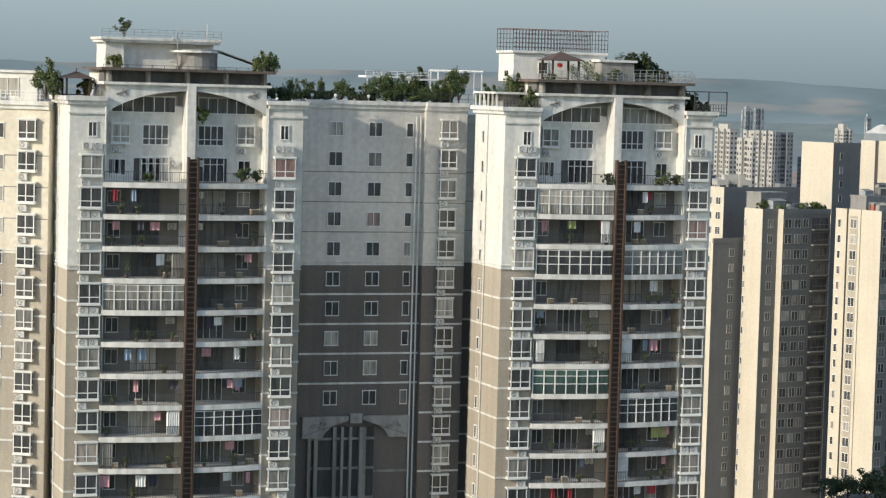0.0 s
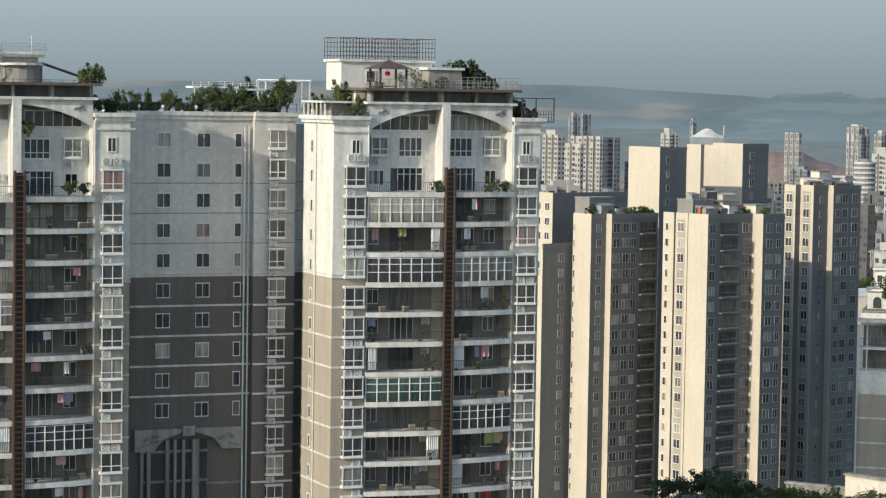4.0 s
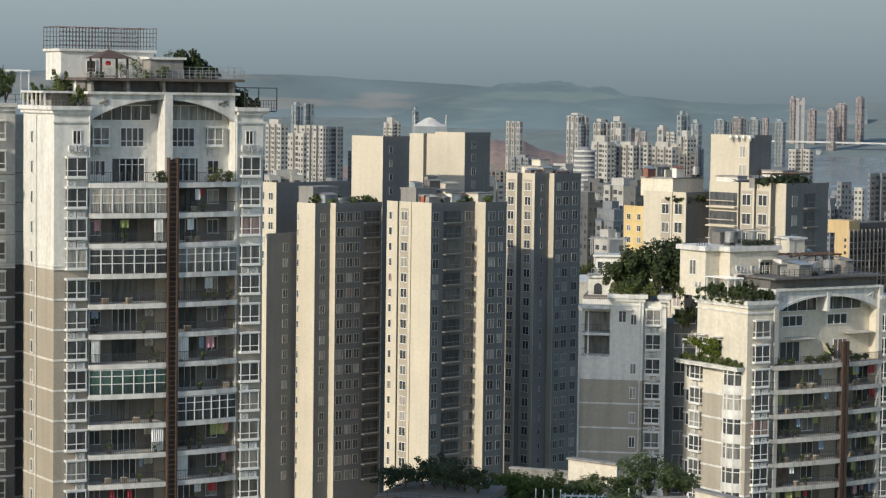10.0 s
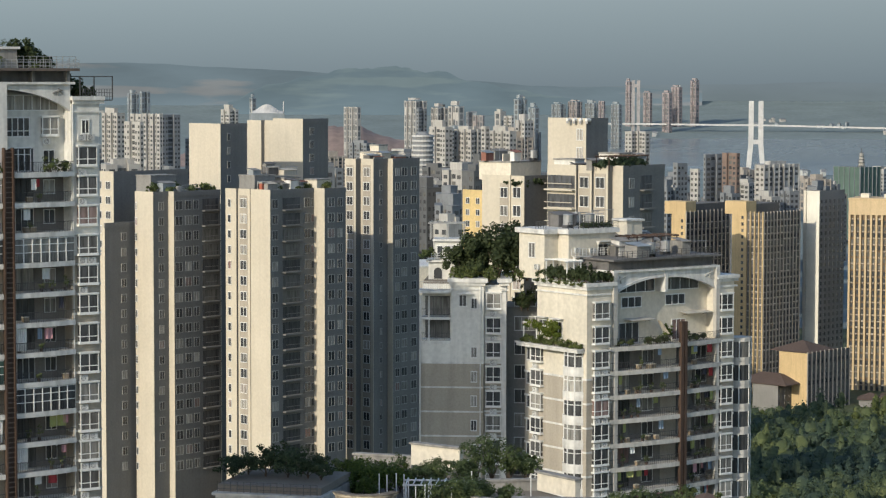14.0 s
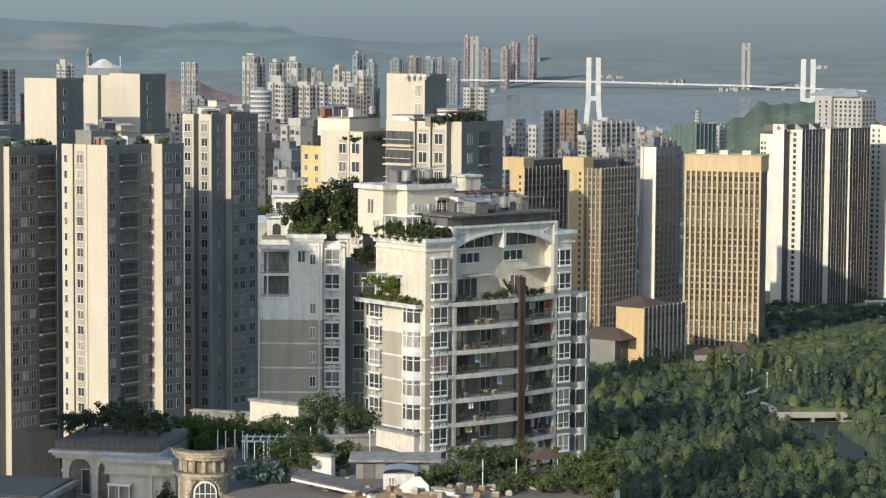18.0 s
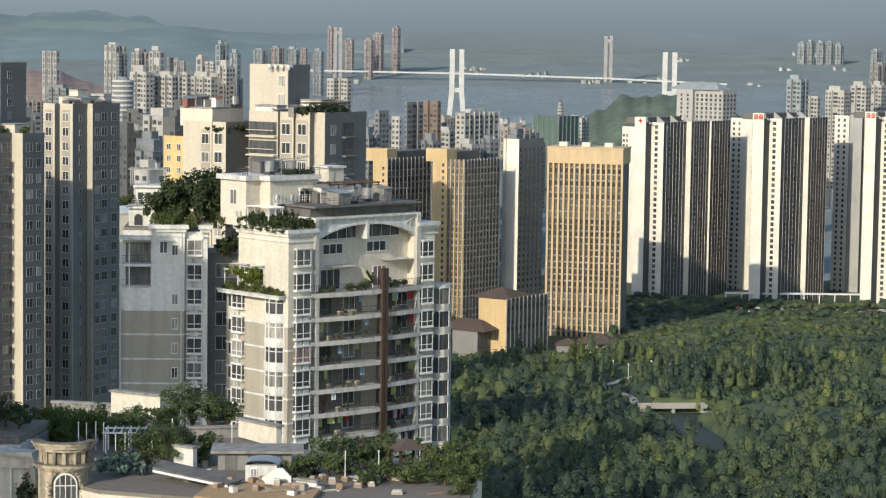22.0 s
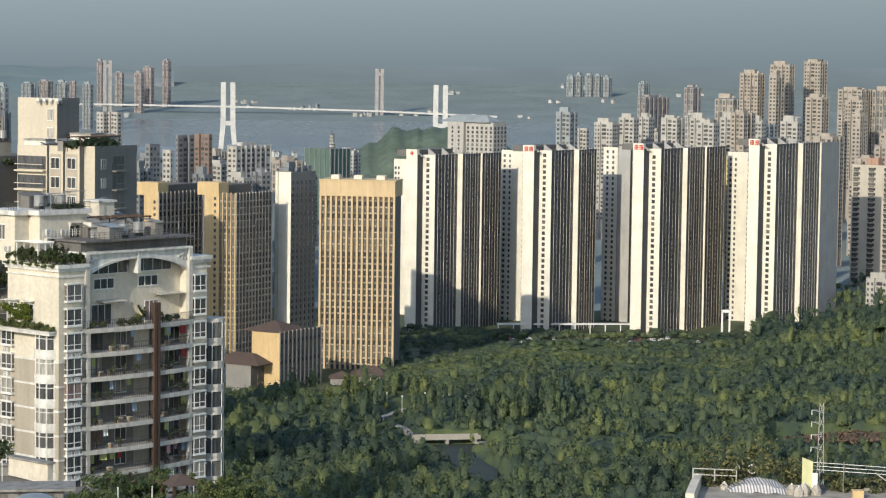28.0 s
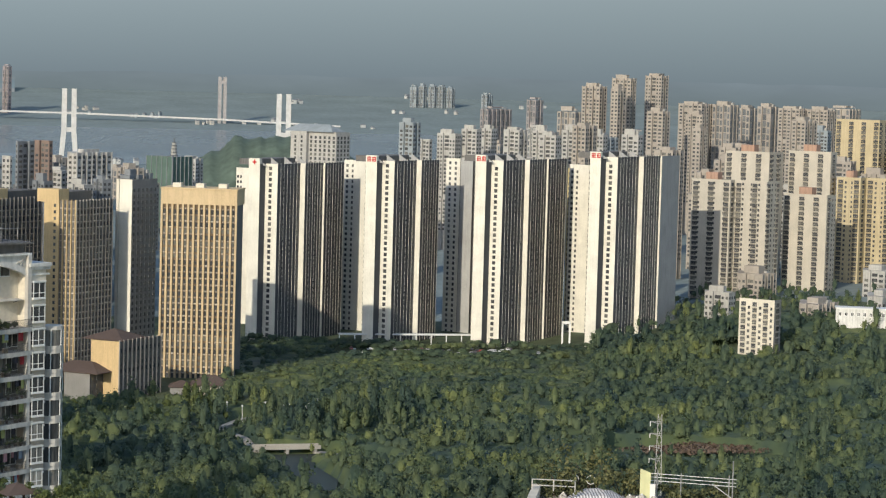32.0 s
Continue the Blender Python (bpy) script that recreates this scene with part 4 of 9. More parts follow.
towerE, mE = side_tower()

# ---- stepped high-rises ----
def outline(segs):
    """Corner points of a stepped front: L runs towards the street, S runs along it."""
    p = [(0.0, 0.0)]
    for s in segs:
        x, y = p[-1]
        p.append((x, y - s[1]) if s[0] == "L" else (x + s[1], y))
    return p


def columns(g, gp, x0, y0, kind, length, pos, w, h, z0, z1, storey, dep=0.06, frame_w=0.12):
    """One column of windows on a run, joined: frame bars in g and glass in gp."""
    z = z0
    while z + h < z1:
        if kind == "L":
            yc = y0 - length * pos
            if g:
                g.box(x0 - dep, yc - w / 2 - frame_w, z - frame_w, x0, yc + w / 2 + frame_w, z + h + frame_w)
            gp.box(x0 - dep - 0.05, yc - w / 2, z, x0, yc + w / 2, z + h)
        else:
            xc = x0 + length * pos
            if g:
                g.box(xc - w / 2 - frame_w, y0 - dep, z - frame_w, xc + w / 2 + frame_w, y0, z + h + frame_w)
            gp.box(xc - w / 2, y0 - dep - 0.05, z, xc + w / 2, y0, z + h)
        z += storey


def stepped_tower(name, o, yaw, z0, z1, segs, label, category="apartment tower", group="", body=None, back=14, storey=3.0, each=False, parapet=None, zmin=None, roof_mat=None):
    """segs: (kind, length, cladding or None, features). Features: ("win", pos, w, h), ("fin", n, depth, material),
    ("rec", pos, w) a stack of balconies, their recess only painted as dark sheets."""
    b = local(o, yaw)
    t = thing(name, b, label, category, group)
    body = body or STONE
    pts = outline(segs)
    xe = pts[-1][0]
    # the hidden rear edge recedes from the front corner
    az, q = math.atan2(o[0], o[1]), radians(yaw)
    vx, vy = math.sin(az) * math.cos(q) + math.cos(az) * math.sin(q), -math.sin(az) * math.sin(q) + math.cos(az) * math.cos(q)
    bx = 0.0
    if vy > 0.05 and xe > 1.0:
        bx = min(back * vx / vy + 0.3, xe * 0.9)
        back = min(back, bx * vy / vx)
    part("wall", Geo().prism(pts + [(xe, back), (bx, back)] if pts[-1][1] < back else pts, z0, z1), body, t)
    part("roof", Geo().prism([(x + 0.3, y + 0.5) for x, y in pts] + [(xe - 0.3, back - 0.5), (bx + 0.3, back - 0.5)], z1 + 0.004, z1 + 0.15), roof_mat or ROOFM, t)
    zlow = zmin or z0
    for s, (x, y) in zip(segs, pts):
        kind, ln = s[0], s[1]
        if len(s) > 2 and s[2]:
            if kind == "L":
                g = Geo().box(x - 0.12, y - ln - 0.1, z0, x, y, z1 + 1.0)
            else:
                g = Geo().box(x, y - 0.12, z0, x + ln, y, z1 + 1.0)
            part("wall_panel", g, s[2], t)
        else:
            g = Geo().box(x - 0.1, y - ln, z1, x + 0.25, y, z1 + 1.0) if kind == "L" else Geo().box(x, y - 0.1, z1, x + ln, y + 0.25, z1 + 1.0)
            part("parapet", g, parapet or body, t)
        off = 0.12 if len(s) > 2 and s[2] else 0.0
        for ft in (s[3] if len(s) > 3 else ()):
            if ft[0] == "strip":
                _, pos, w = ft
                if kind == "L":
                    part("tile_strip", Geo().box(x - off - 0.03, y - ln * pos - w / 2, z0, x - off, y - ln * pos + w / 2, z1 - 0.3), TAUPE, t, "grey tiled strip behind the windows")
                else:
                    part("tile_strip", Geo().box(x + ln * pos - w / 2, y - off - 0.03, z0, x + ln * pos + w / 2, y - off, z1 - 0.3), DSTRIP, t, "grey tiled strip behind the windows")
            elif ft[0] == "win":
                _, pos, w, h = ft[:4]
                if each:
                    z = z1 - 2.6
                    while z > zlow:
                        m = at(x - off - 0.03, y - ln * pos, z, -90) if kind == "L" else at(x + ln * pos, y - off - 0.03, z)
                        # white frames on lit runs, a greyed copy paints shade on the others
                        window(t, m, w, h, 2 if w > 0.9 else 1, thick=0.07, frame_mat=FRAME if kind == "L" else SHADEF)
                        z -= storey
                else:
                    g, gp = Geo(), Geo()
                    columns(g, gp, x - (off if kind == "L" else 0), y - (off if kind == "S" else 0), kind, ln, pos, w, h, zlow + 1.0, z1 - 0.4, storey, frame_w=0.12 if len(ft) < 5 else ft[4])
                    c = part("window_column", g, FRAME, t, kind="stuff")
                    part("panes", gp, GLASSF, c, kind="stuff")
            elif ft[0] == "fin":
                _, n, dep, fm = ft[:4]
                fw = ft[4] if len(ft) > 4 else 0.5
                for k in range(n + 1):
                    if kind == "S":
                        q = x + ln * k / n
                        g = Geo().box(q - fw / 2, y - dep - off, z0, q + fw / 2, y - off, z1 + 1.6)
                    else:
                        q = y - ln * k / n
                        g = Geo().box(x - dep - off, q - fw / 2, z0, x - off, q + fw / 2, z1 + 1.6)
                    part("fin", g, fm, t)
            elif ft[0] == "ledge":
                # small ledges with appliances under the windows, some missing
                _, n, dep = ft
                led, rl = Geo(), random.Random(int(o[0]) + n)
                for q in range(n):
                    z = zlow + 0.35
                    while z < z1 - 2.0:
                        if rl.random() < 0.8:
                            hw = rl.choice((0.35, 0.5, 0.62))
                            hl = rl.choice((0.3, 0.5, 0.6))
                            if kind == "S":
                                xc = x + ln * (q + 0.5) / n + rl.uniform(-0.15, 0.15)
                                led.box(xc - hw, y - dep - off, z, xc + hw, y - off, z + hl)
                            else:
                                yc = y - ln * (q + 0.5) / n
                                led.box(x - dep - off, yc - hw, z, x - off, yc + hw, z + hl)
                        z += storey
                part("window_ledge", led, LEDGE, t, "pale ledges and appliances under the windows", kind="stuff")
            elif ft[0] == "rec":
                _, pos, w = ft
                z = z1 - 2.8
                # no recess is cut: dark sheets paint its shade behind the slabs
                dark, rail = Geo(), Geo()
                while z > zlow:
                    if kind == "S":
                        xc = x + ln * pos
                        dark.box(xc - w / 2, y - 0.05, z, xc + w / 2, y + 0.02, z + 2.1)
                        rail.box(xc - w / 2 - 0.1, y - 0.9, z - 0.35, xc + w / 2 + 0.1, y, z - 0.1).box(xc - w / 2, y - 0.9, z + 0.75, xc + w / 2, y - 0.84, z + 0.85)
                    else:
                        yc = y - ln * pos
                        dark.box(x - 0.17, yc - w / 2, z, x + 0.02, yc + w / 2, z + 2.1)
                        rail.box(x - 1.0, yc - w / 2 - 0.1, z - 0.35, x, yc + w / 2 + 0.1, z - 0.1).box(x - 1.0, yc - w / 2, z + 0.75, x - 0.94, yc + w / 2, z + 0.85)
                    z -= storey
                c = part("balcony_slab", rail, s[2] if len(s) > 2 and s[2] else body, t, kind="stuff")
                part("panes", dark, GLASSF, c, kind="stuff")
    return t, b


LEDGE = paint("pale_ledge", (0.44, 0.40, 0.34), streak=0.2, grain=1.5, island=0.35)
DSTRIP = paint("pale_grey_tile_strip", (0.36, 0.35, 0.33), streak=0.15, grain=3.0)
# copy of the white frame with shade put into its colour
SHADEF = paint("shaded_side_window_frame", (0.36, 0.36, 0.345), rough=0.5, streak=0.0)
W2 = ("win", 0.5, 1.7, 1.7)
WS = ("strip", 0.5, 2.2)
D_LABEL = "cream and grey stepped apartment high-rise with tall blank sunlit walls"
# grey tile darkened further: shade of the sunless street runs is in its colour
DSTONE = paint("shade_toned_grey_tile", (0.20, 0.197, 0.19), streak=0.08, grain=3.0)
dg = "stepped high-rises"
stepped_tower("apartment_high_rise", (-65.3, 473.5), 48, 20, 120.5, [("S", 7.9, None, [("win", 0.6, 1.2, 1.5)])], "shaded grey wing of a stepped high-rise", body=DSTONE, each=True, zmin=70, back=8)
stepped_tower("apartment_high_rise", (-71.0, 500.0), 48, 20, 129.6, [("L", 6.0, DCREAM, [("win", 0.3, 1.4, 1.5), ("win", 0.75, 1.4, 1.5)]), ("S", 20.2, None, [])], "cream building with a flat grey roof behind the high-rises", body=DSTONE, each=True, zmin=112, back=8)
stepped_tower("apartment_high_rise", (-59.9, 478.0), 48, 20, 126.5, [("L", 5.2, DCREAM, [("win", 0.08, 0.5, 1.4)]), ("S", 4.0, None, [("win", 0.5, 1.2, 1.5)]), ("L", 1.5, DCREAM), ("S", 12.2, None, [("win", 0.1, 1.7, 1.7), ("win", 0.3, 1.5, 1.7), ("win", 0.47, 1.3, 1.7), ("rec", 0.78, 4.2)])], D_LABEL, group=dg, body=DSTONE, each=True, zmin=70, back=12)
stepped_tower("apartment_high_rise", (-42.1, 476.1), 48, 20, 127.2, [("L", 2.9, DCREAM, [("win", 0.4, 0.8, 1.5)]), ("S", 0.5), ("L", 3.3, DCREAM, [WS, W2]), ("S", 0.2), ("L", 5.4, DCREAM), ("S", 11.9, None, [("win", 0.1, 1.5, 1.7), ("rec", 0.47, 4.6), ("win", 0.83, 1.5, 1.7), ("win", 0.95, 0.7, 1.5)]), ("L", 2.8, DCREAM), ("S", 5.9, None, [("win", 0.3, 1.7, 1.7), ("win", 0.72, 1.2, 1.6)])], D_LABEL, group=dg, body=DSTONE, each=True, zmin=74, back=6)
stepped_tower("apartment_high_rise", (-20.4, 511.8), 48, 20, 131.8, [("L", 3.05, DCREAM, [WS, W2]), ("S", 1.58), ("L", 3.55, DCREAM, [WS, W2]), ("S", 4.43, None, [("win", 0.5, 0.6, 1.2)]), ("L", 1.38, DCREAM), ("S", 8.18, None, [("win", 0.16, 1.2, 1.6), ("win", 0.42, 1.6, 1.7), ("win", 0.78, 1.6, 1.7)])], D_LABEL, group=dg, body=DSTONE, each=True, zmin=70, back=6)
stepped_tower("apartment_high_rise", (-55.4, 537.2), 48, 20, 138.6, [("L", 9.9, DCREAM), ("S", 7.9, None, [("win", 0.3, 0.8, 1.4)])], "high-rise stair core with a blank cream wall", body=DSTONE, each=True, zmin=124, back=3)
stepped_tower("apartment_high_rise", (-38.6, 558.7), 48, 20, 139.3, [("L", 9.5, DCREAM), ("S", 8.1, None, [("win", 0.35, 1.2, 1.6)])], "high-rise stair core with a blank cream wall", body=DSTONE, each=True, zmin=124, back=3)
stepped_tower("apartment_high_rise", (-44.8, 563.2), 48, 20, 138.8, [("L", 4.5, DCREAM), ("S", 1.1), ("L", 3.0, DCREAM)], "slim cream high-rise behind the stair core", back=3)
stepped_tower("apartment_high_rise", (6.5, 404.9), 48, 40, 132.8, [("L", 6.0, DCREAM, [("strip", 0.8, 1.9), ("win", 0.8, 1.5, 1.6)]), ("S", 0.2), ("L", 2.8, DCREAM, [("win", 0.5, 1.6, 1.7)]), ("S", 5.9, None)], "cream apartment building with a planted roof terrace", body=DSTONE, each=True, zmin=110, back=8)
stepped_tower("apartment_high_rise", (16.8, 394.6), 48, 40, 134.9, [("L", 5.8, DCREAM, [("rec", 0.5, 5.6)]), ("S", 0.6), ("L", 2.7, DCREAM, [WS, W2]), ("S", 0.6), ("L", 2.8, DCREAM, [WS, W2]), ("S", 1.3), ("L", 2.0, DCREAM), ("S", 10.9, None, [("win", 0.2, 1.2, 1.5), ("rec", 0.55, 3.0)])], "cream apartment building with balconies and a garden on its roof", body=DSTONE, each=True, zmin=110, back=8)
stepped_tower("rooftop_block", (17.3, 404.6), 48, 130, 142.2, [("L", 7.9, DCREAM, [("win", 0.85, 1.2, 1.8)]), ("S", 5.7, None)], "cream stair and lift block on a roof", "rooftop block", body=DSTONE, each=True, zmin=136, back=2)

YBLK = paint("warm_yellow_render", (0.66, 0.50, 0.24), streak=0.1)
stepped_tower("yellow_building", (5.2, 640.0), 48, 30, 119.5, [("L", 7.0, YBLK, [("win", 0.25, 1.2, 1.5), ("win", 0.75, 1.2, 1.5)]), ("S", 4.0, YBLK, [("win", 0.5, 1.4, 1.5)]), ("L", 2.4, YBLK), ("S", 3.0, None)], "yellow rendered building with small windows", "building", body=DSTONE, each=True, zmin=106, back=6)
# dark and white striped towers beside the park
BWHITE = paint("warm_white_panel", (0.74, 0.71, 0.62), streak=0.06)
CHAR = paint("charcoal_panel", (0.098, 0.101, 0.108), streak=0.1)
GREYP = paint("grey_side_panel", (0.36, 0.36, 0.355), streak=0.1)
for (ox, oy, zt), seg in (((261.9, 1298.9, 98.4), (6.9, 5.9, 7.6, 23.4, 3.1, 19.1, 1.1, 20.6)), ((323.2, 1285.0, 101.6), (6.7, 6.3, 7.3, 25.1, 3.0, 20.3, 1.0, 22.0)), ((380.1, 1269.3, 103.4), (6.4, 6.6, 7.0, 26.6, 2.8, 21.7, 1.0, 23.5)), ((438.7, 1250.3, 106.9), (6.2, 7.1, 6.8, 28.6, 2.8, 23.2, 0.9, 25.3))):
    stripes = [("fin", 7, 0.12, BWHITE, 0.22), ("win", 0.25, 1.5, 1.7, 0.0), ("win", 0.58, 1.5, 1.7, 0.0), ("win", 0.92, 1.5, 1.7, 0.0)]
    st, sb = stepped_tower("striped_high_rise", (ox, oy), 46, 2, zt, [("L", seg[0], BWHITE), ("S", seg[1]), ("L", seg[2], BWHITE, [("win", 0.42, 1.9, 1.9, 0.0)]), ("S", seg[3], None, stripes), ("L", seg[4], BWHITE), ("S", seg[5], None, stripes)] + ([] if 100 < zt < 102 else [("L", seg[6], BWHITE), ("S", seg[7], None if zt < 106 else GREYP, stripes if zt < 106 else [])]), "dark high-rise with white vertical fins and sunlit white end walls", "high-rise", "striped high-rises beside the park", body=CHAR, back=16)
    part("sign_panel", Geo().box(-0.3, -seg[0], zt, 2.0, 0, zt + 3.8), BWHITE, st)
    for k in range(0, 7, 2):
        part("roof_brace", Geo().add([(3 + k * 7, -9, zt), (3.5 + k * 7, -9, zt), (3.5 + k * 7, -3, zt + 4), (3 + k * 7, -3, zt + 4), (3 + k * 7, -3, zt), (3.5 + k * 7, -3, zt)], [(0, 1, 2, 3), (0, 3, 4), (1, 5, 2)]), GREYP, st)
    part("machine_room", Geo().box(6, -2, zt, 44, 10, zt + 3.2), DARKC, st)
YELP = paint("pale_yellow_render", (0.55, 0.45, 0.24), streak=0.1)
GREYW = paint("pale_grey_panel", (0.42, 0.42, 0.41), streak=0.1)
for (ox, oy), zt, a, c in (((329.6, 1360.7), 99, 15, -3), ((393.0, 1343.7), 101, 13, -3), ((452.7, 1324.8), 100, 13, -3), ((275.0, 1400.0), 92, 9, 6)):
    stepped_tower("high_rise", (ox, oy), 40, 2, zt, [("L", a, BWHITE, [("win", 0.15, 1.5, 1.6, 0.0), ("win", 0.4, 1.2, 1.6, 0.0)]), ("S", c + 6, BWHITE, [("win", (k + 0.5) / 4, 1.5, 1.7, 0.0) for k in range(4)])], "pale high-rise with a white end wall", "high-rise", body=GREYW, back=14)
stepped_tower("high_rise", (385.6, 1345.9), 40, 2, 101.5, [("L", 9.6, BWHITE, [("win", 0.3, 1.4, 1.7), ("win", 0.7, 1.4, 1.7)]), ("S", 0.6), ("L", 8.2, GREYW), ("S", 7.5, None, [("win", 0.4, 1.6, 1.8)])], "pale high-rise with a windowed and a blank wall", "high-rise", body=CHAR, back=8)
stepped_tower("high_rise", (467.9, 1372.5), 40, 2, 96.0, [("L", 11.4, YELP, [("win", (k + 0.5) / 4, 1.4, 1.7, 0.0) for k in range(4)]), ("S", 14, YELP, [])], "pale yellow high-rise with rows of windows", "high-rise", body=STONE, back=8)
# gold tower and its neighbours
GOLDD = paint("deep_gold_render", (0.17, 0.12, 0.078), streak=0.12)
# dark body tone puts the shade of the unlit right side into colour
gt, gb = stepped_tower("gold_high_rise", (190.9, 1151.3), -22, 2, 85.5, [("S", 35.6, GOLDD, [("fin", 14, 1.0, GOLD, 0.95), ("ledge", 14, 0.7)] + [("win", (k + 0.5) / 14, 1.25, 2.0, 0.0) for k in range(14)])], "gold and brown high-rise with vertical ribs and rows of dark windows", "high-rise", body=DARKC, back=18)
part("crown", Geo().box(-0.4, -1.2, 85.5, 36.0, 18, 92.6), GOLD, gt, "plain gold parapet")
part("cap", Geo().box(-0.7, -1.5, 92.6, 36.3, 18.3, 93.3), GOLD, gt)
for k in range(3):
    part("roof_box", Geo().box(4 + k * 11, 4, 93.3, 8 + k * 11, 9, 95.3), CREAM, gt)
# brown stone of the street runs, darkened to carry their shade
BROWNF = paint("shade_toned_brown_stone", (0.15, 0.138, 0.125), streak=0.1)
PFIN = paint("pale_stone_fin", (0.37, 0.34, 0.30), streak=0.12)
ribs = [("fin", 11, 0.55, PFIN, 0.34), ("ledge", 11, 0.5)] + [("win", (k + 0.5) / 11, 1.2, 1.8, 0.0) for k in range(11)]
for o, zt, a, a2, c in (((108.5, 1165.0), 84.9, 8.3, 0, 35.2), ((134.5, 1142.1), 86.2, 8.0, 9.3, 29.5)):
    sg = [("L", a, ORANGE, [("win", 0.75, 1.2, 1.5, 0.0)])] + ([("S", 0.5), ("L", a2, None, [("fin", 4, 0.7, ORANGE, 0.5), ("ledge", 4, 0.4), ("win", 0.375, 1.2, 1.7, 0.0), ("win", 0.625, 1.2, 1.7, 0.0)])] if a2 else []) + [("S", c, None, ribs)]
    st, sb = stepped_tower("orange_high_rise", o, 48, 2, zt, sg, "brown ribbed high-rise with sunlit orange end walls", "high-rise", "orange high-rises", body=BROWNF, back=12)
    part("attic", Geo().box(-0.2, -a, zt, 8, 4, zt + 6), ORANGE, st)
    part("attic_dark", Geo().box(8, -a + 2, zt, c, 6, zt + 4.5), BROWNF, st)
stepped_tower("pale_high_rise", (171.5, 1167.5), 48, 2, 95.0, [("L", 1.4, CREAM), ("S", 0.5), ("L", 7.1, BWHITE), ("S", 21.8, None, [("win", (k + 0.5) / 6, 1.6, 1.7, 0.0) for k in range(6)])], "slim pale high-rise with a blank sunlit wall", "high-rise", body=STONE, back=12)
lt, lb = stepped_tower("brown_mid_rise", (148.7, 1079.8), 48, 2, 28.0, [("L", 14.6, ORANGE), ("S", 33.6, None, [("fin", 10, 0.5, PFIN, 0.4)] + [("win", (k + 0.5) / 10, 1.2, 1.8, 0.0) for k in range(10)])], "brown mid-rise block with an orange gable and hipped dark roof", "apartment block", body=BROWNF, back=10)


def hip_roof(parent, x0, y0, x1, y1, z, h, mat, over=0.8, name="hipped_roof"):
    x0, y0, x1, y1 = x0 - over, y0 - over, x1 + over, y1 + over
    m = min(x1 - x0, y1 - y0) / 2
    a, c = ((x0 + m, (y0 + y1) / 2), (x1 - m, (y0 + y1) / 2)) if x1 - x0 >= y1 - y0 else (((x0 + x1) / 2, y0 + m), ((x0 + x1) / 2, y1 - m))
    v = [(x0, y0, z), (x1, y0, z), (x1, y1, z), (x0, y1, z), (*a, z + h), (*c, z + h), (x0, y0, z - 0.3), (x1, y0, z - 0.3), (x1, y1, z - 0.3), (x0, y1, z - 0.3)]
    f = [(0, 1, 5, 4), (2, 3, 4, 5), (1, 2, 5), (3, 0, 4)] if x1 - x0 >= y1 - y0 else [(0, 1, 4), (1, 2, 5, 4), (2, 3, 5), (3, 0, 4, 5)]
    return part(name, Geo().add(v, f + [(0, 6, 7, 1), (1, 7, 8, 2), (2, 8, 9, 3), (3, 9, 6, 0), (6, 9, 8, 7)]), mat, parent)


hip_roof(lt, 3, -14, 22, 6, 29.2, 4.0, TILE)
l0, _ = stepped_tower("brown_mid_rise", (136.7, 1076.4), 48, 2, 14.5, [("L", 13.3, STONE), ("S", 22.7, None, [("win", (k + 0.5) / 6, 1.2, 1.8, 0.0) for k in range(6)])], "low grey block with a dark hipped roof", "apartment block", body=BROWNF, back=10)
hip_roof(l0, 0, -17, 17.8, 10, 15.6, 4.0, TILE)
# residential blocks behind the park's far corner
SALMON = paint("salmon_render", (0.42, 0.27, 0.2))
PALE = paint("pale_grey_cream_render", (0.50, 0.46, 0.39), streak=0.06)
YEL = paint("yellow_render", (0.50, 0.42, 0.27), streak=0.12)
for o, zb, zt, segs, lab, mt, extra in (
        ((547.4, 1375.1), 20, 91, [("L", 25.8), ("S", 5.8), ("L", 21.3), ("S", 17.2)], "pale apartment block with many balconies", PALE, True),
        ((595.9, 1441.7), 20, 106, [("L", 30.7), ("S", 19.8)], "pale apartment block with many balconies", PALE, True),
        ((605.9, 1372.2), 20, 83, [("L", 28.7), ("S", 12.7)], "pale apartment block with many balconies", PALE, True),
        ((636.2, 1435.3), 20, 107, [("L", 29.2), ("S", 8.3)], "pale apartment block with many balconies", PALE, True),
        ((717.2, 1541.3), 20, 126, [("L", 32.0), ("S", 18.6)], "yellow apartment tower with rows of windows", YEL, False),
        ((655.6, 1404.5), 20, 92, [("L", 16.1), ("S", 8.4), ("L", 17.0), ("S", 7)], "yellow and pale apartment tower", YEL, True),
        ((690.0, 1390.0), 20, 84, [("L", 26), ("S", 10)], "pale apartment block with many balconies", PALE, True)):
    sg = []
    for k, ln in segs:
        n = max(1, int(ln / 4.4))
        ft = []
        for q in range(n):
            u = (q + 0.5) / n
            ft += [("rec", u, 3.2)] if q % 2 == 0 else [("win", u - 0.12, 1.3, 1.5, 0.0), ("win", u + 0.14, 1.0, 1.5, 0.0)]
        sg.append((k, ln, None, ft))
    rt, rb = stepped_tower("apartment_block", o, 40, zb, zt, sg, lab, "apartment block", "residential blocks", body=mt, back=12, zmin=zb + 2)
    if extra:
        part("roof_house", Geo().box(3, -segs[0][1] * 0.6, zt, 9, -segs[0][1] * 0.3, zt + 5), SALMON, rt)
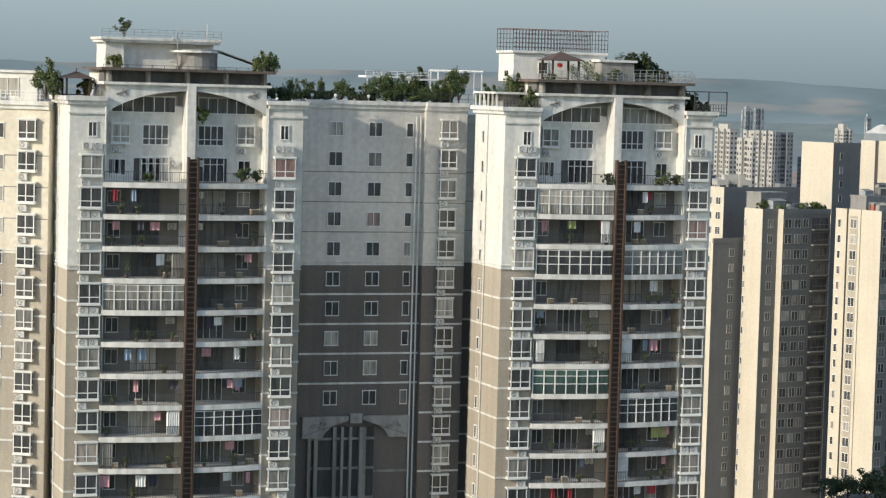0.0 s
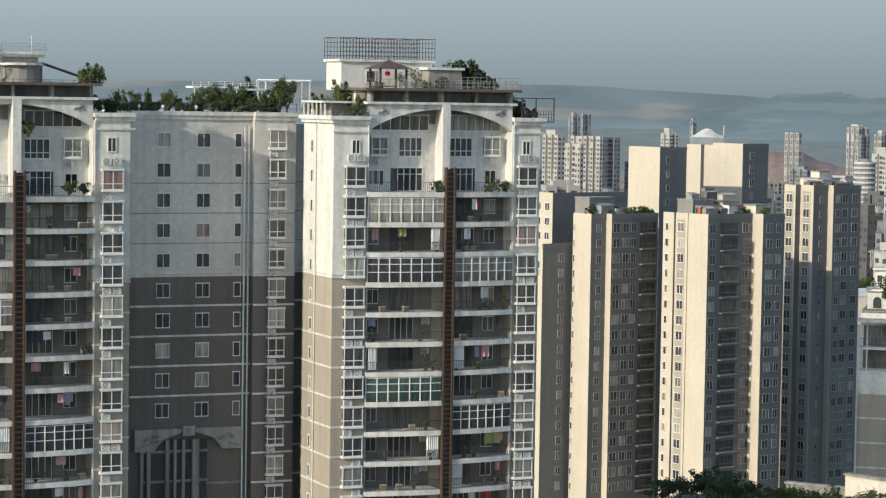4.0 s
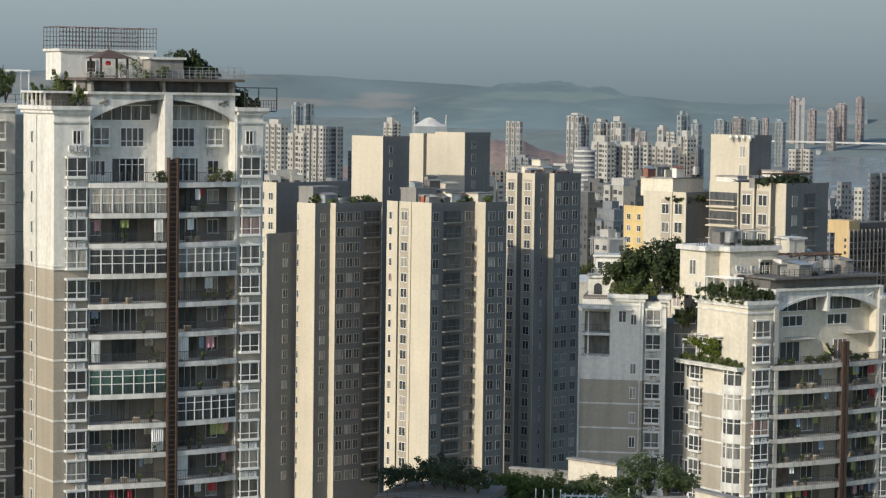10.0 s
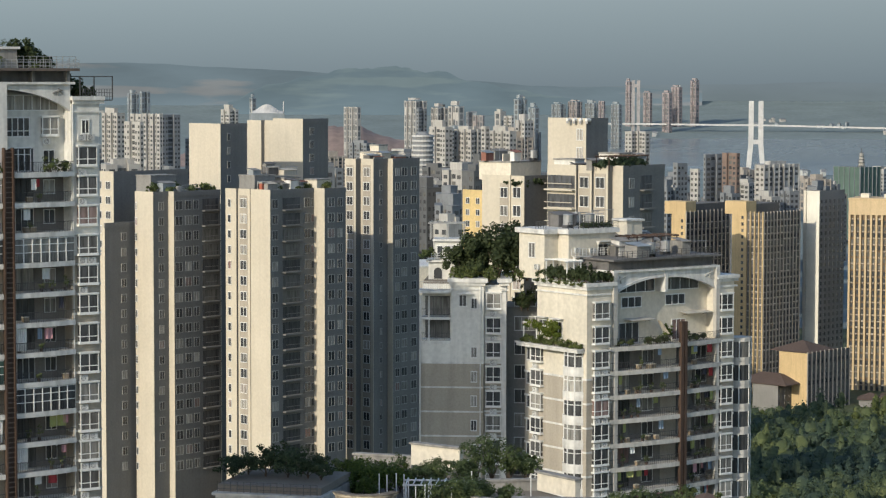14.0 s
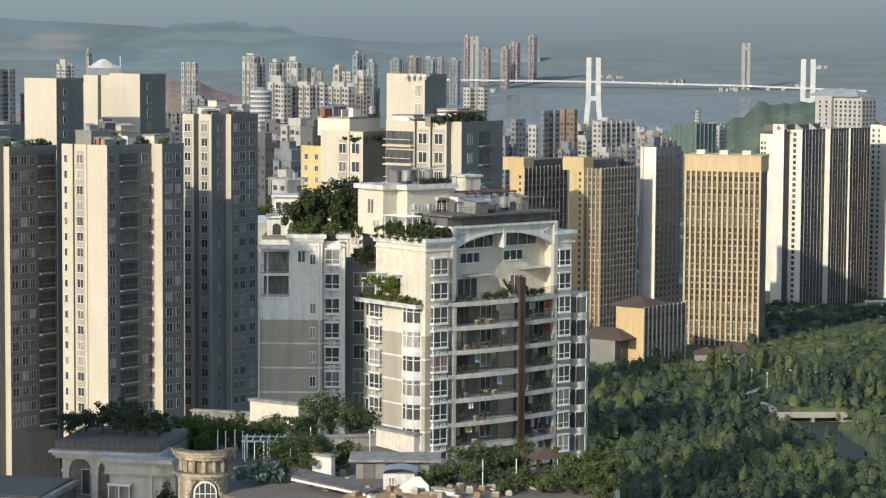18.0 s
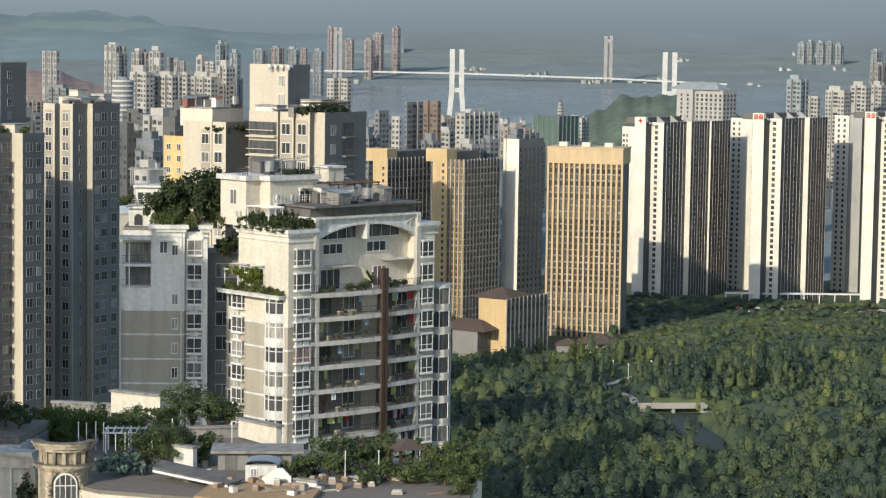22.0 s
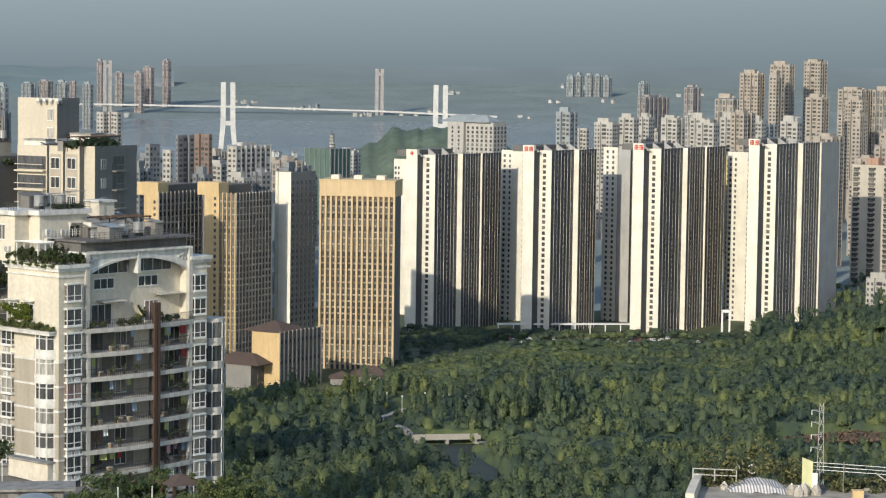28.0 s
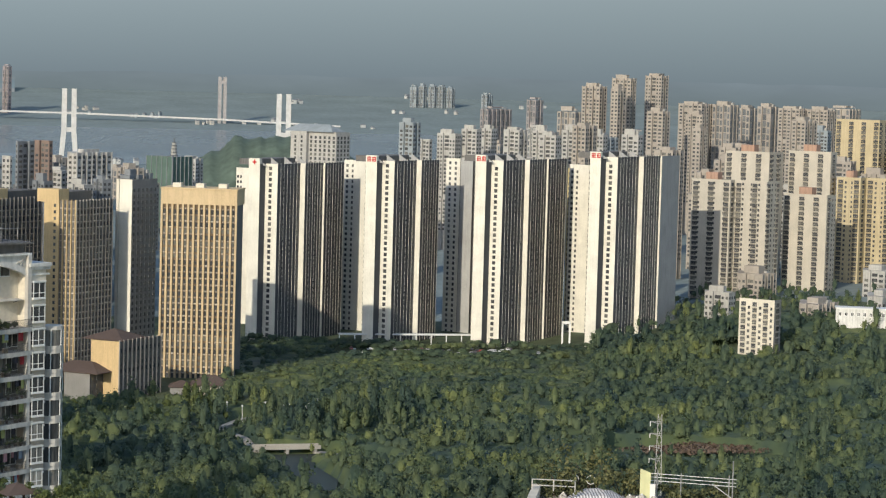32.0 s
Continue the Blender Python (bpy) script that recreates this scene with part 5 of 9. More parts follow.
sm, sb = stepped_tower("old_apartment_block", (486.4, 1151.5), 40, 8, 40.2, [("L", 19.6, CREAM, [("rec", 0.12, 2.6), ("win", 0.28, 1.3, 1.5, 0.0), ("rec", 0.44, 2.4), ("win", 0.6, 1.3, 1.5, 0.0), ("rec", 0.76, 2.6), ("win", 0.92, 1.1, 1.5, 0.0)]), ("S", 7.7, None, [("rec", 0.5, 3.5)])], "small old cream apartment block on a green slope", "apartment block", body=STONE, back=9)

# ---- park woodland ----
def tree_kind(seed, r, h, n, leaf, lumps=7, masses=3):
    """A crown of rounded leaf masses fringed with leaf sprays; quads and their soft normals."""
    rng = np.random.default_rng(seed)
    cen = rng.normal(0, 1, (lumps, 3))
    cen *= (rng.uniform(0.35, 0.75, lumps) / np.linalg.norm(cen, axis=1))[:, None]
    cen[0] = (0, 0, 0.1)
    rad = rng.uniform(0.3, 0.5, lumps)
    rad[0] = 0.62
    size, mid = np.array((r, r, h * 0.42)), np.array((0, 0, h * 0.56))
    quads, nor = [], []
    na, nb = 7, 4
    for c, q in zip(cen[:masses], rad[:masses]):
        ring = lambda i, j: np.array((math.sin(math.pi * j / nb) * math.cos(2 * math.pi * i / na), math.sin(math.pi * j / nb) * math.sin(2 * math.pi * i / na), math.cos(math.pi * j / nb)))
        for i in range(na):
            for j in range(nb):
                for a, b in ((i, j), (i, j + 1), (i + 1, j + 1), (i + 1, j)):
                    d = ring(a % na, b)
                    wob = 0.86 + 0.5 * noise.noise((d[0] * 1.7 + seed, d[1] * 1.7, d[2] * 1.7 + q * 9))
                    quads.append((c + d * q * wob * 1.0) * size + mid)
                    nor.append(d * 0.42 + c * 0.3 + (0, 0, 0.45))
    who = rng.integers(0, lumps, n)
    d = rng.normal(0, 1, (n, 3))
    d /= np.linalg.norm(d, axis=1)[:, None]
    p = (cen[who] + d * (rad[who] * rng.uniform(0.7, 1.45, n))[:, None]) * size + mid
    nrm = d + rng.normal(0, 0.3, (n, 3))
    u = np.cross(nrm, rng.normal(0, 1, (n, 3)))
    u /= np.linalg.norm(u, axis=1)[:, None]
    w = np.cross(nrm, u)
    w /= np.linalg.norm(w, axis=1)[:, None]
    sc = (leaf * rng.uniform(0.5, 1.3, n))[:, None]
    leafq = np.stack([p - u * sc, p - w * sc * 0.7, p + u * sc, p + w * sc * 0.7], 1).reshape(-1, 3)
    leafn = np.repeat(d * 0.42 + cen[who] * 0.3 + rng.normal(0, 0.36, (n, 3)) + (0, 0, 0.45), 4, axis=0)
    v, m = np.concatenate([np.array(quads), leafq]), np.concatenate([np.array(nor), leafn])
    return v, m / np.linalg.norm(m, axis=1)[:, None]


KINDS = [tree_kind(60 + k, 2.7 + 0.35 * (k % 3), 7.6 + 0.7 * (k % 4), 120, 0.36, 8, 1) for k in range(8)]
FARK = [tree_kind(70 + k, 2.9 + 0.35 * (k % 3), 7.6 + 0.7 * (k % 4), 60, 0.46, 8, 1) for k in range(6)]
TALL = [tree_kind(80 + k, 2.2, 11 + k, 90, 0.42, 9, 2) for k in range(4)]


def is_path(x, y):
    """Clearings: paths, a bridge and ponds."""
    for (ax, ay), (bx, by), w in PATHS:
        dx, dy = bx - ax, by - ay
        u = max(0.0, min(1.0, ((x - ax) * dx + (y - ay) * dy) / (dx * dx + dy * dy)))
        if math.hypot(x - ax - dx * u, y - ay - dy * u) < w:
            return True
    return False


PATHS = [((187, 909), (215, 909), 7), ((212, 1012), (199, 998), 4), ((199, 998), (186, 976), 4), ((186, 976), (192, 950), 4), ((192, 950), (190, 915), 4), ((213, 912), (236, 888), 4), ((200, 900), (200, 830), 8), ((301, 1238), (405, 1230), 13), ((310, 1286), (403, 1277), 6), ((338, 902), (386, 884), 14), ((203, 1082), (192, 1090), 14), ((223, 578), (224, 579), 4)]


def before_path(x, y):
    """Low planting on the open side of the paths, the bridge and the brush."""
    r = math.hypot(x, y)
    return any(is_path(x * (1 + u / r), y * (1 + u / r)) for u in (10.0, 20.0, 30.0)) and r < 1060


def woodland(name, n, az, rr, label, mat, seed, tall=0.1, scale=1.0, keep=None, zoff=0.0):
    rng = np.random.default_rng(seed)
    out, nors = [], []
    for _ in range(n):
        a = radians(rng.uniform(*az))
        r = math.sqrt(rng.uniform(rr[0] ** 2, rr[1] ** 2))
        x, y = r * math.sin(a), r * math.cos(a)
        if is_path(x, y) or (keep and not keep(x, y)):
            continue
        deg = math.degrees(a)
        grove = 0.8 if 10.0 < deg < 15.5 and 960 < r < 1060 else 0.0
        k, kn = TALL[rng.integers(0, 4)] if rng.random() < grove + tall * (1.0 + noise.noise((x * 0.01, y * 0.01, 5))) else (KINDS[rng.integers(0, 8)] if r < 900 else FARK[rng.integers(0, 6)])
        s = scale * (0.7 + 0.75 * rng.random() ** 1.5)
        low = 0.45 if r > 1090 and 11.0 < deg < 19.5 else 1.0
        s *= 0.5 if before_path(x, y) else 1.0
        q = rng.uniform(0, 6.28)
        c, d = math.cos(q), math.sin(q)
        turn = np.array([[c, d, 0], [-d, c, 0], [0, 0, 1]])
        out.append(k @ turn * (s, s, s * low) + (x, y, ground_z(x, y) + zoff))
        nors.append(kn @ turn)
    ob = new(name, cards(name, np.concatenate(out), mat, np.concatenate(nors)))
    return tagged(ob, label, "woodland", kind="stuff")


def in_park(x, y):
    """Keep trees off the built-up corner and the towers."""
    a, r = math.degrees(math.atan2(x, y)), math.hypot(x, y)
    return not (r > 1055 and a < 10.9) and not (a < 21 and r > 1262 + 4 * (a - 11)) and not (abs(x - 495) < 20 and abs(y - 1148) < 22)


def undergrowth(az, rr, keep):
    """The closed shrub and canopy layer between the crowns, open over paths and ponds."""
    da, dr = 0.16, 3.2
    na, nr = int((az[1] - az[0]) / da), int((rr[1] - rr[0]) / dr)
    v, f, ok = [], [], []
    for i in range(na + 1):
        q = radians(az[0] + da * i)
        for j in range(nr + 1):
            r = rr[0] + dr * j
            x, y = r * math.sin(q), r * math.cos(q)
            up = keep(x, y) and not is_path(x, y)
            low = 0.45 if (r > 1090 and 11.0 < az[0] + da * i < 19.5) or before_path(x, y) else 1.0
            ok.append(keep(x, y))
            v.append((x, y, ground_z(x, y) + (low * (4.6 + 1.6 * noise.noise((x * 0.19, y * 0.19, 3.0)) + 1.0 * noise.noise((x * 0.5, y * 0.5, 9.0))) if up else 0.15)))
    for i in range(na):
        for j in range(nr):
            k = i * (nr + 1) + j
            if ok[k] and ok[k + 1] and ok[k + nr + 1] and ok[k + nr + 2]:
                f.append((k, k + nr + 1, k + nr + 2, k + 1))
    me = Geo().add(v, f).mesh("undergrowth", PARKU)
    me.polygons.foreach_set("use_smooth", [True] * len(me.polygons))
    ob = new("undergrowth", me)
    return tagged(ob, "closed green shrub layer between the park trees", "undergrowth", kind="stuff")


undergrowth((4.5, 32), (640, 1330), in_park)
woodland("woodland", 4300, (4.5, 32), (640, 900), "dense green park woodland of mixed broadleaf trees", PARKL, 5, keep=in_park)
woodland("far_woodland", 6800, (4.5, 32), (900, 1330), "dense green woodland at the far side of the park", PARKL, 15, keep=in_park)
woodland("hillside_woodland", 260, (13, 31), (330, 560), "dark green trees on the near hillside", PARKL, 6, keep=lambda x, y: 150 - math.hypot(x, y) * 0.198 > ground_z(x, y) + 14)
woodland("slope_woodland", 900, (19.5, 33), (1180, 1480), "green trees on the slope below the residential blocks", PARKL, 8, scale=0.8, keep=lambda x, y: not (abs(x - 495) < 20 and abs(y - 1148) < 30) and math.hypot(x, y) > 1262 + 4 * (math.degrees(math.atan2(x, y)) - 11) - 60 and not (math.degrees(math.atan2(x, y)) < 20.4))
woodland("tower_foot_shrubs", 800, (10.8, 20.5), (1248, 1320), "low green trees at the feet of the high-rises", PARKL, 9, tall=0.0, scale=1.15)
woodland("path_shrubs", 2600, (8.5, 27), (800, 1010), "low green shrubs along the park paths", PARKL, 19, tall=0.0, scale=0.8, keep=before_path)
woodland("street_trees", 160, (6.5, 11.2), (1000, 1056), "row of light green street trees", LEAF, 7, tall=0.0, scale=0.8)
REDE = paint("bare_brown_brush", (0.16, 0.115, 0.085), streak=0.3, var=0.3, grain=0.5)
tagged(new("brush_slope", cards("brush_slope", np.concatenate([leaf_cloud(2600, 30, 12, 1.6, 0.7, 33, 30, 0) + np.array((362, 893, 4.5))]), REDE)), "patch of dry brown brush in the park", "brush", kind="stuff")

# ---- distance ----
SKYM, nt, pr = node_mat("hazy_sky")
em = nt.nodes.new("ShaderNodeEmission")
em.inputs["Strength"].default_value = GLOW
sep, mr = nt.nodes.new("ShaderNodeSeparateXYZ"), nt.nodes.new("ShaderNodeMapRange")
nt.links.new(nt.nodes.new("ShaderNodeNewGeometry").outputs["Position"], sep.inputs[0])
nt.links.new(sep.outputs["Z"], mr.inputs["Value"])
mr.inputs["From Min"].default_value, mr.inputs["From Max"].default_value = 130.0, 380.0
skyc = ramp(nt, mr.outputs[0], [(0.0, (0.213, 0.27, 0.308)), (0.2, (0.25, 0.315, 0.353)), (0.7, (0.34, 0.42, 0.458)), (1.0, (0.385, 0.465, 0.498))])
mx = nt.nodes.new("ShaderNodeMapRange")
nt.links.new(sep.outputs["X"], mx.inputs["Value"])
mx.inputs["From Min"].default_value, mx.inputs["From Max"].default_value = -2000.0, 2400.0
nt.links.new(mul(nt, skyc, ramp(nt, mx.outputs[0], [(0.0, (0.95, 0.95, 0.935)), (0.5, (0.88, 0.88, 0.87)), (1.0, (0.77, 0.77, 0.76))])), em.inputs["Color"])
nt.links.new(em.outputs[0], nt.nodes["Material Output"].inputs[0])
v = [(4930 * math.sin(radians(-40 + 2 * k)), 4930 * math.cos(radians(-40 + 2 * k)), z) for k in range(41) for z in (-20, 520)]
tagged(new("backdrop", Geo().add(v, [(2 * k, 2 * k + 2, 2 * k + 3, 2 * k + 1) for k in range(40)]).mesh("backdrop", SKYM)), "hazy grey-blue sky low over the horizon", "sky", kind="structure")
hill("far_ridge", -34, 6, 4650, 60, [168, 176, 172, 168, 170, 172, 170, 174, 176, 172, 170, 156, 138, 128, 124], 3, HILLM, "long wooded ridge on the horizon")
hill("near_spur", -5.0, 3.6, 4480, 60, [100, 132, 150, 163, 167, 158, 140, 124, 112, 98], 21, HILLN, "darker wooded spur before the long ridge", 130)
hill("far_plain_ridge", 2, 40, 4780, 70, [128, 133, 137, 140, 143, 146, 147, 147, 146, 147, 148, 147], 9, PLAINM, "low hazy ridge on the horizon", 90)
hill("red_hill", -6.5, 0.5, 2980, 40, [44, 74, 92, 86, 70, 52], 5, HILLR, "bare reddish hill between the city blocks", 120)
hill("near_wooded_hill", 9.0, 14.5, 2350, 20, [22, 60, 80, 84, 72, 40], 6, paint("wooded_hill", (0.10, 0.135, 0.105), streak=0.0, var=0.25, grain=0.05), "wooded hill beside the river", 120)

# facade tones for the distance; haze is painted into the paler ones
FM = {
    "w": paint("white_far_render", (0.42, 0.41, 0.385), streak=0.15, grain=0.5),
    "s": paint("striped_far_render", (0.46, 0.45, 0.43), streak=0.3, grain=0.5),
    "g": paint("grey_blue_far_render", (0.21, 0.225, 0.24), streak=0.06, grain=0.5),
    "h": paint("grey_haze_tint_render", (0.27, 0.305, 0.325), streak=0.06, grain=0.3),
    "p": paint("mauve_haze_tint_render", (0.30, 0.275, 0.27), streak=0.06, grain=0.3),
    "r": paint("rose_haze_tint_render", (0.30, 0.262, 0.265), streak=0.06, grain=0.3),
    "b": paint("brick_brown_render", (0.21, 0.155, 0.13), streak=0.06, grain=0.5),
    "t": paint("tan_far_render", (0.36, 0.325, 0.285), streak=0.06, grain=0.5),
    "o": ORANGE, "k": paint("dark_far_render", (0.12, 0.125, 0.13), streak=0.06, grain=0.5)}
WORDS = {"w": "white", "s": "pale striped", "g": "blue-grey", "h": "hazy grey", "p": "mauve-grey", "r": "haze-tinted pink", "b": "brick-brown", "t": "tan", "o": "orange", "k": "dark grey"}
# paler panes for the farthest blocks, haze put into the glass colour
GLASSH = glazing("hazed_window_glass", [(0.0, (0.08, 0.09, 0.1)), (0.7, (0.14, 0.15, 0.16)), (1.0, (0.22, 0.22, 0.22))], island=True, rough=0.3)


def city_block(x, y, a, c, z1, style, group, yaw=40.0, seed=0):
    """A distant high-rise: stepped body, window columns on both faces, parapet and roof house."""
    rng = random.Random(int(x * 7 + y * 13) + seed)
    z0 = ground_z(x, y) - 4
    d = math.hypot(x, y)
    b = local((x, y), yaw)
    kind = "high-rise" if z1 - z0 > 45 else "building"
    t = thing("high_rise" if kind == "high-rise" else "city_building", b, "%s %s in the distant city" % (WORDS[style], "apartment high-rise" if kind == "high-rise" else "flat-roofed city building"), kind, group)
    # the fronts step in and out: bays of rooms between recessed balconies
    nl, ns = max(1, 2 * int(a / 8.5) + 1), max(1, 2 * int(c / 8.5) + 1)
    nt_bay = 1.5 if a > 8 or c > 8 else 0.0
    sa_, q_ = math.atan2(x, y), radians(yaw)
    vx, vy = math.sin(sa_ + q_), math.cos(sa_ + q_)
    rear, bx = 12.0, 0.0
    if vx > 0.02 and vy > 0.02:
        bx = min(rear * vx / vy + 0.2, c * 0.9)
        rear = min(rear, bx * vy / vx)
    pts, panes = [(0.0, 0.0)], Geo()
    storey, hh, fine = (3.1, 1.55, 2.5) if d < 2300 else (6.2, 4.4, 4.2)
    zlow = max(z0, z1 - 75)

    def row(x0, y0, x1, y1, nx, ny, wide):
        ln = math.hypot(x1 - x0, y1 - y0)
        n = 1 if wide else max(1, int(ln / fine))
        hw = 0.40 if wide else 0.27
        z = zlow + 1.0
        while z + hh < z1 - 0.4:
            for q in range(n):
                if rng.random() < 0.93:
                    u0, u1 = (q + 0.5 - hw) / n, (q + 0.5 + hw) / n
                    p = [(x0 + (x1 - x0) * u + nx * 0.07, y0 + (y1 - y0) * u + ny * 0.07) for u in (u0, u1)]
                    top = z + hh * (1.25 if wide else 1.0)
                    panes.add([(*p[0], z), (*p[1], z), (*p[1], top), (*p[0], top)], [(0, 1, 2, 3)])
            z += storey

    for q in range(nl):
        e = nt_bay if q % 2 else 0.0
        y0, y1 = -a * q / nl, -a * (q + 1) / nl
        pts += [(e, y0), (e, y1)]
        row(e, y0, e, y1, -1, 0, q % 2 == 1)
    for q in range(ns):
        e = nt_bay if q % 2 else 0.0
        x0, x1 = c * q / ns, c * (q + 1) / ns
        pts += [(x0, -a + e), (x1, -a + e)]
        row(x0, -a + e, x1, -a + e, 0, -1, q % 2 == 1)
    pts = [p for i, p in enumerate(pts) if i == 0 or p != pts[i - 1]]
    back_ = [(c, rear), (bx, rear)]
    part("wall", Geo().prism(pts + back_, z0, z1), FM[style], t)
    if d < 2400:
        part("parapet", Geo().prism(pts + back_, z1 + 0.004, z1 + 0.9, 0.015), FM[style], t)
    if c > 5 and a > 5:
        part("roof_house", Geo().box(c * 0.25, -a * 0.7, z1 + 0.9, c * 0.7, -a * 0.1, z1 + rng.choice((3.0, 4.0, 5.2))), FM[style], t)
        if rng.random() < 0.6:
            part("water_tank", Geo().box(c * 0.66, -a * 0.8, z1 + 0.9, c * 0.86, -a * 0.45, z1 + rng.choice((2.2, 3.0))), FM[rng.choice("wwk")], t)
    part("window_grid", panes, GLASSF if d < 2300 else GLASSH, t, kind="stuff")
    if style in "st" and d < 2300:
        g = Geo()
        for q in range(0, nl, 2):
            for y in (-a * q / nl, -a * (q + 1) / nl):
                g.box(-0.35, y - 0.28, z0, 0.05, y + 0.28, z1 + 1.4)
        for q in range(0, ns, 2):
            for x in (c * q / ns, c * (q + 1) / ns):
                g.box(x - 0.28, -a - 0.35, z0, x + 0.28, -a + 0.05, z1 + 1.4)
        part("pilaster_set", g, FM[style], t, kind="stuff")
    return t


NORTH_DISTRICT = [
    (-220, 1585, 18.3, 6.0, 125.0, "w"),
    (-180, 1388, 16.4, 2.3, 123.1, "w"),
    (-221, 1736, 14.6, 2.8, 122.0, "w"),
    (-206, 1688, 21.1, 1.8, 122.8, "s"),
    (-201, 1738, 4.3, 15.4, 121.3, "g"),
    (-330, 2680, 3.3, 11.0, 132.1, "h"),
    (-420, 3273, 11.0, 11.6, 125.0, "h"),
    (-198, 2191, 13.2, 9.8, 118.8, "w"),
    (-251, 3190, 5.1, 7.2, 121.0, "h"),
    (-105, 2598, 23.3, 4.5, 117.0, "w"),
    (-38, 2400, 17.4, 14.2, 125.5, "s"),
    (-23, 2100, 3.0, 9.4, 120.9, "g"),
    (-12, 2400, 10.4, 12.9, 119.1, "s"),
    (5, 2400, 15.3, 7.2, 120.3, "s"),
    (24, 2600, 3.7, 6.3, 112.0, "g"),
]
MIDDLE_DISTRICT = [
    (31, 2600, 16.3, 2.4, 108.5, "p"),
    (-9, 1600, 16.0, 6.2, 116.2, "w"),
    (7, 1600, 17.0, 8.7, 114.5, "w"),
    (26, 1700, 4.7, 4.1, 114.4, "w"),
    (30, 1600, 19.9, 5.8, 113.6, "w"),
    (50, 1699, 9.3, 8.3, 118.5, "s"),
    (48, 2300, 8.0, 7.0, 116.1, "w"),
    (54, 2199, 10.6, 2.7, 113.6, "w"),
    (86, 2999, 8.2, 14.7, 121.8, "h"),
    (100, 2898, 11.8, 7.1, 112.9, "h"),
    (101, 1697, 4.5, 4.3, 106.5, "w"),
    (140, 1895, 7.4, 3.6, 106.8, "w"),
    (147, 1894, 12.3, 4.8, 106.9, "w"),
]
RIVER_DISTRICT = [
    (158, 1492, 1.8, 14.7, 101.8, "g"),
    (169, 1490, 12.0, 2.9, 102.9, "b"),
    (189, 1488, 7.3, 31.1, 95.8, "s"),
    (135, 1444, 3.7, 8.4, 98.2, "g"),
    (140, 1393, 6.2, 1.8, 96.9, "w"),
    (197, 3895, 20.8, 12.1, 109.6, "p"),
    (224, 3894, 20.7, 9.8, 107.1, "h"),
    (239, 3792, 11.3, 3.6, 111.8, "r"),
    (265, 3891, 17.8, 7.4, 105.7, "h"),
    (171, 3896, 20.9, 12.1, 105.8, "h"),
    (317, 4288, 11.1, 5.4, 140.5, "r"),
    (348, 4286, 16.6, 5.5, 121.2, "r"),
    (372, 4184, 16.0, 8.1, 122.1, "r"),
    (396, 4282, 19.1, 8.3, 131.4, "r"),
    (429, 4279, 13.5, 8.3, 143.3, "r"),
]
EAST_DISTRICT = [
    (496, 1834, 17.9, 3.8, 98.9, "w"),
    (516, 1829, 16.9, 7.8, 103.7, "w"),
    (534, 1824, 14.0, 7.1, 107.5, "w"),
    (563, 1867, 9.6, 8.2, 107.1, "w"),
    (565, 1814, 14.4, 11.4, 107.8, "w"),
    (586, 1807, 13.2, 9.9, 107.8, "w"),
    (560, 1711, 14.5, 7.9, 106.8, "w"),
    (592, 1753, 14.7, 8.2, 109.8, "w"),
    (629, 1793, 11.0, 6.8, 106.0, "w"),
    (634, 1738, 14.5, 6.8, 107.7, "w"),
    (778, 2586, 10.3, 48.2, 113.0, "p"),
    (826, 2570, 11.6, 16.3, 124.4, "p"),
    (763, 2276, 20.5, 12.7, 116.9, "t"),
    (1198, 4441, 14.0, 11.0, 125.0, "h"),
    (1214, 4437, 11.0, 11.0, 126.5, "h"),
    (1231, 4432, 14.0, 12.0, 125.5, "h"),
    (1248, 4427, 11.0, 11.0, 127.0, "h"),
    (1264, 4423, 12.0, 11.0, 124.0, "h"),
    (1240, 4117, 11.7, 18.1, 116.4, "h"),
]
TALL_TOWERS = [
    (687, 1984, 17.2, 11.3, 142.1, "t"),
    (711, 1976, 18.1, 8.6, 149.7, "t"),
    (697, 1939, 6.5, 13.1, 140.7, "t"),
    (755, 2013, 15.6, 12.0, 152.7, "t"),
    (722, 1919, 14.8, 11.5, 123.2, "t"),
    (837, 2142, 24.1, 22.0, 128.0, "t"),
    (770, 1954, 16.1, 10.1, 120.9, "t"),
    (866, 2131, 18.7, 18.0, 128.0, "t"),
    (926, 2214, 13.3, 16.6, 124.2, "t"),
    (924, 2161, 14.1, 16.5, 126.8, "t"),
    (922, 2107, 21.6, 18.8, 126.2, "t"),
    (946, 2096, 20.4, 19.2, 125.7, "t"),
    (1005, 2180, 23.3, 25.5, 127.2, "t"),
    (702, 1766, 6.8, 9.1, 112.9, "t"),
    (812, 1828, 11.9, 20.6, 119.5, "t"),
]

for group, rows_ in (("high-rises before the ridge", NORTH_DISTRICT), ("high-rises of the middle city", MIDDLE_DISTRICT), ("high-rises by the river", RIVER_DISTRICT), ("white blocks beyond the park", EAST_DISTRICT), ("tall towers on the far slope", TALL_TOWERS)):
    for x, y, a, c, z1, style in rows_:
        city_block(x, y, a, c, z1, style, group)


def scatter(n, az, rr, low, high, styles, group, seed, size=(9, 22)):
    """Blocks of an older quarter, tops between two sight angles below eye level."""
    rng = random.Random(seed)
    for _ in range(n):
        q, r = radians(rng.uniform(*az)), rng.uniform(*rr)
        z1 = 150 - r * rng.uniform(low, high)
        x, y = r * math.sin(q), r * math.cos(q)
        if z1 > ground_z(x, y) + 8:
            city_block(x, y, rng.uniform(*size), rng.uniform(*size), z1, rng.choice(styles), group, 40 + rng.choice((0, 0, -12, 9)), seed)


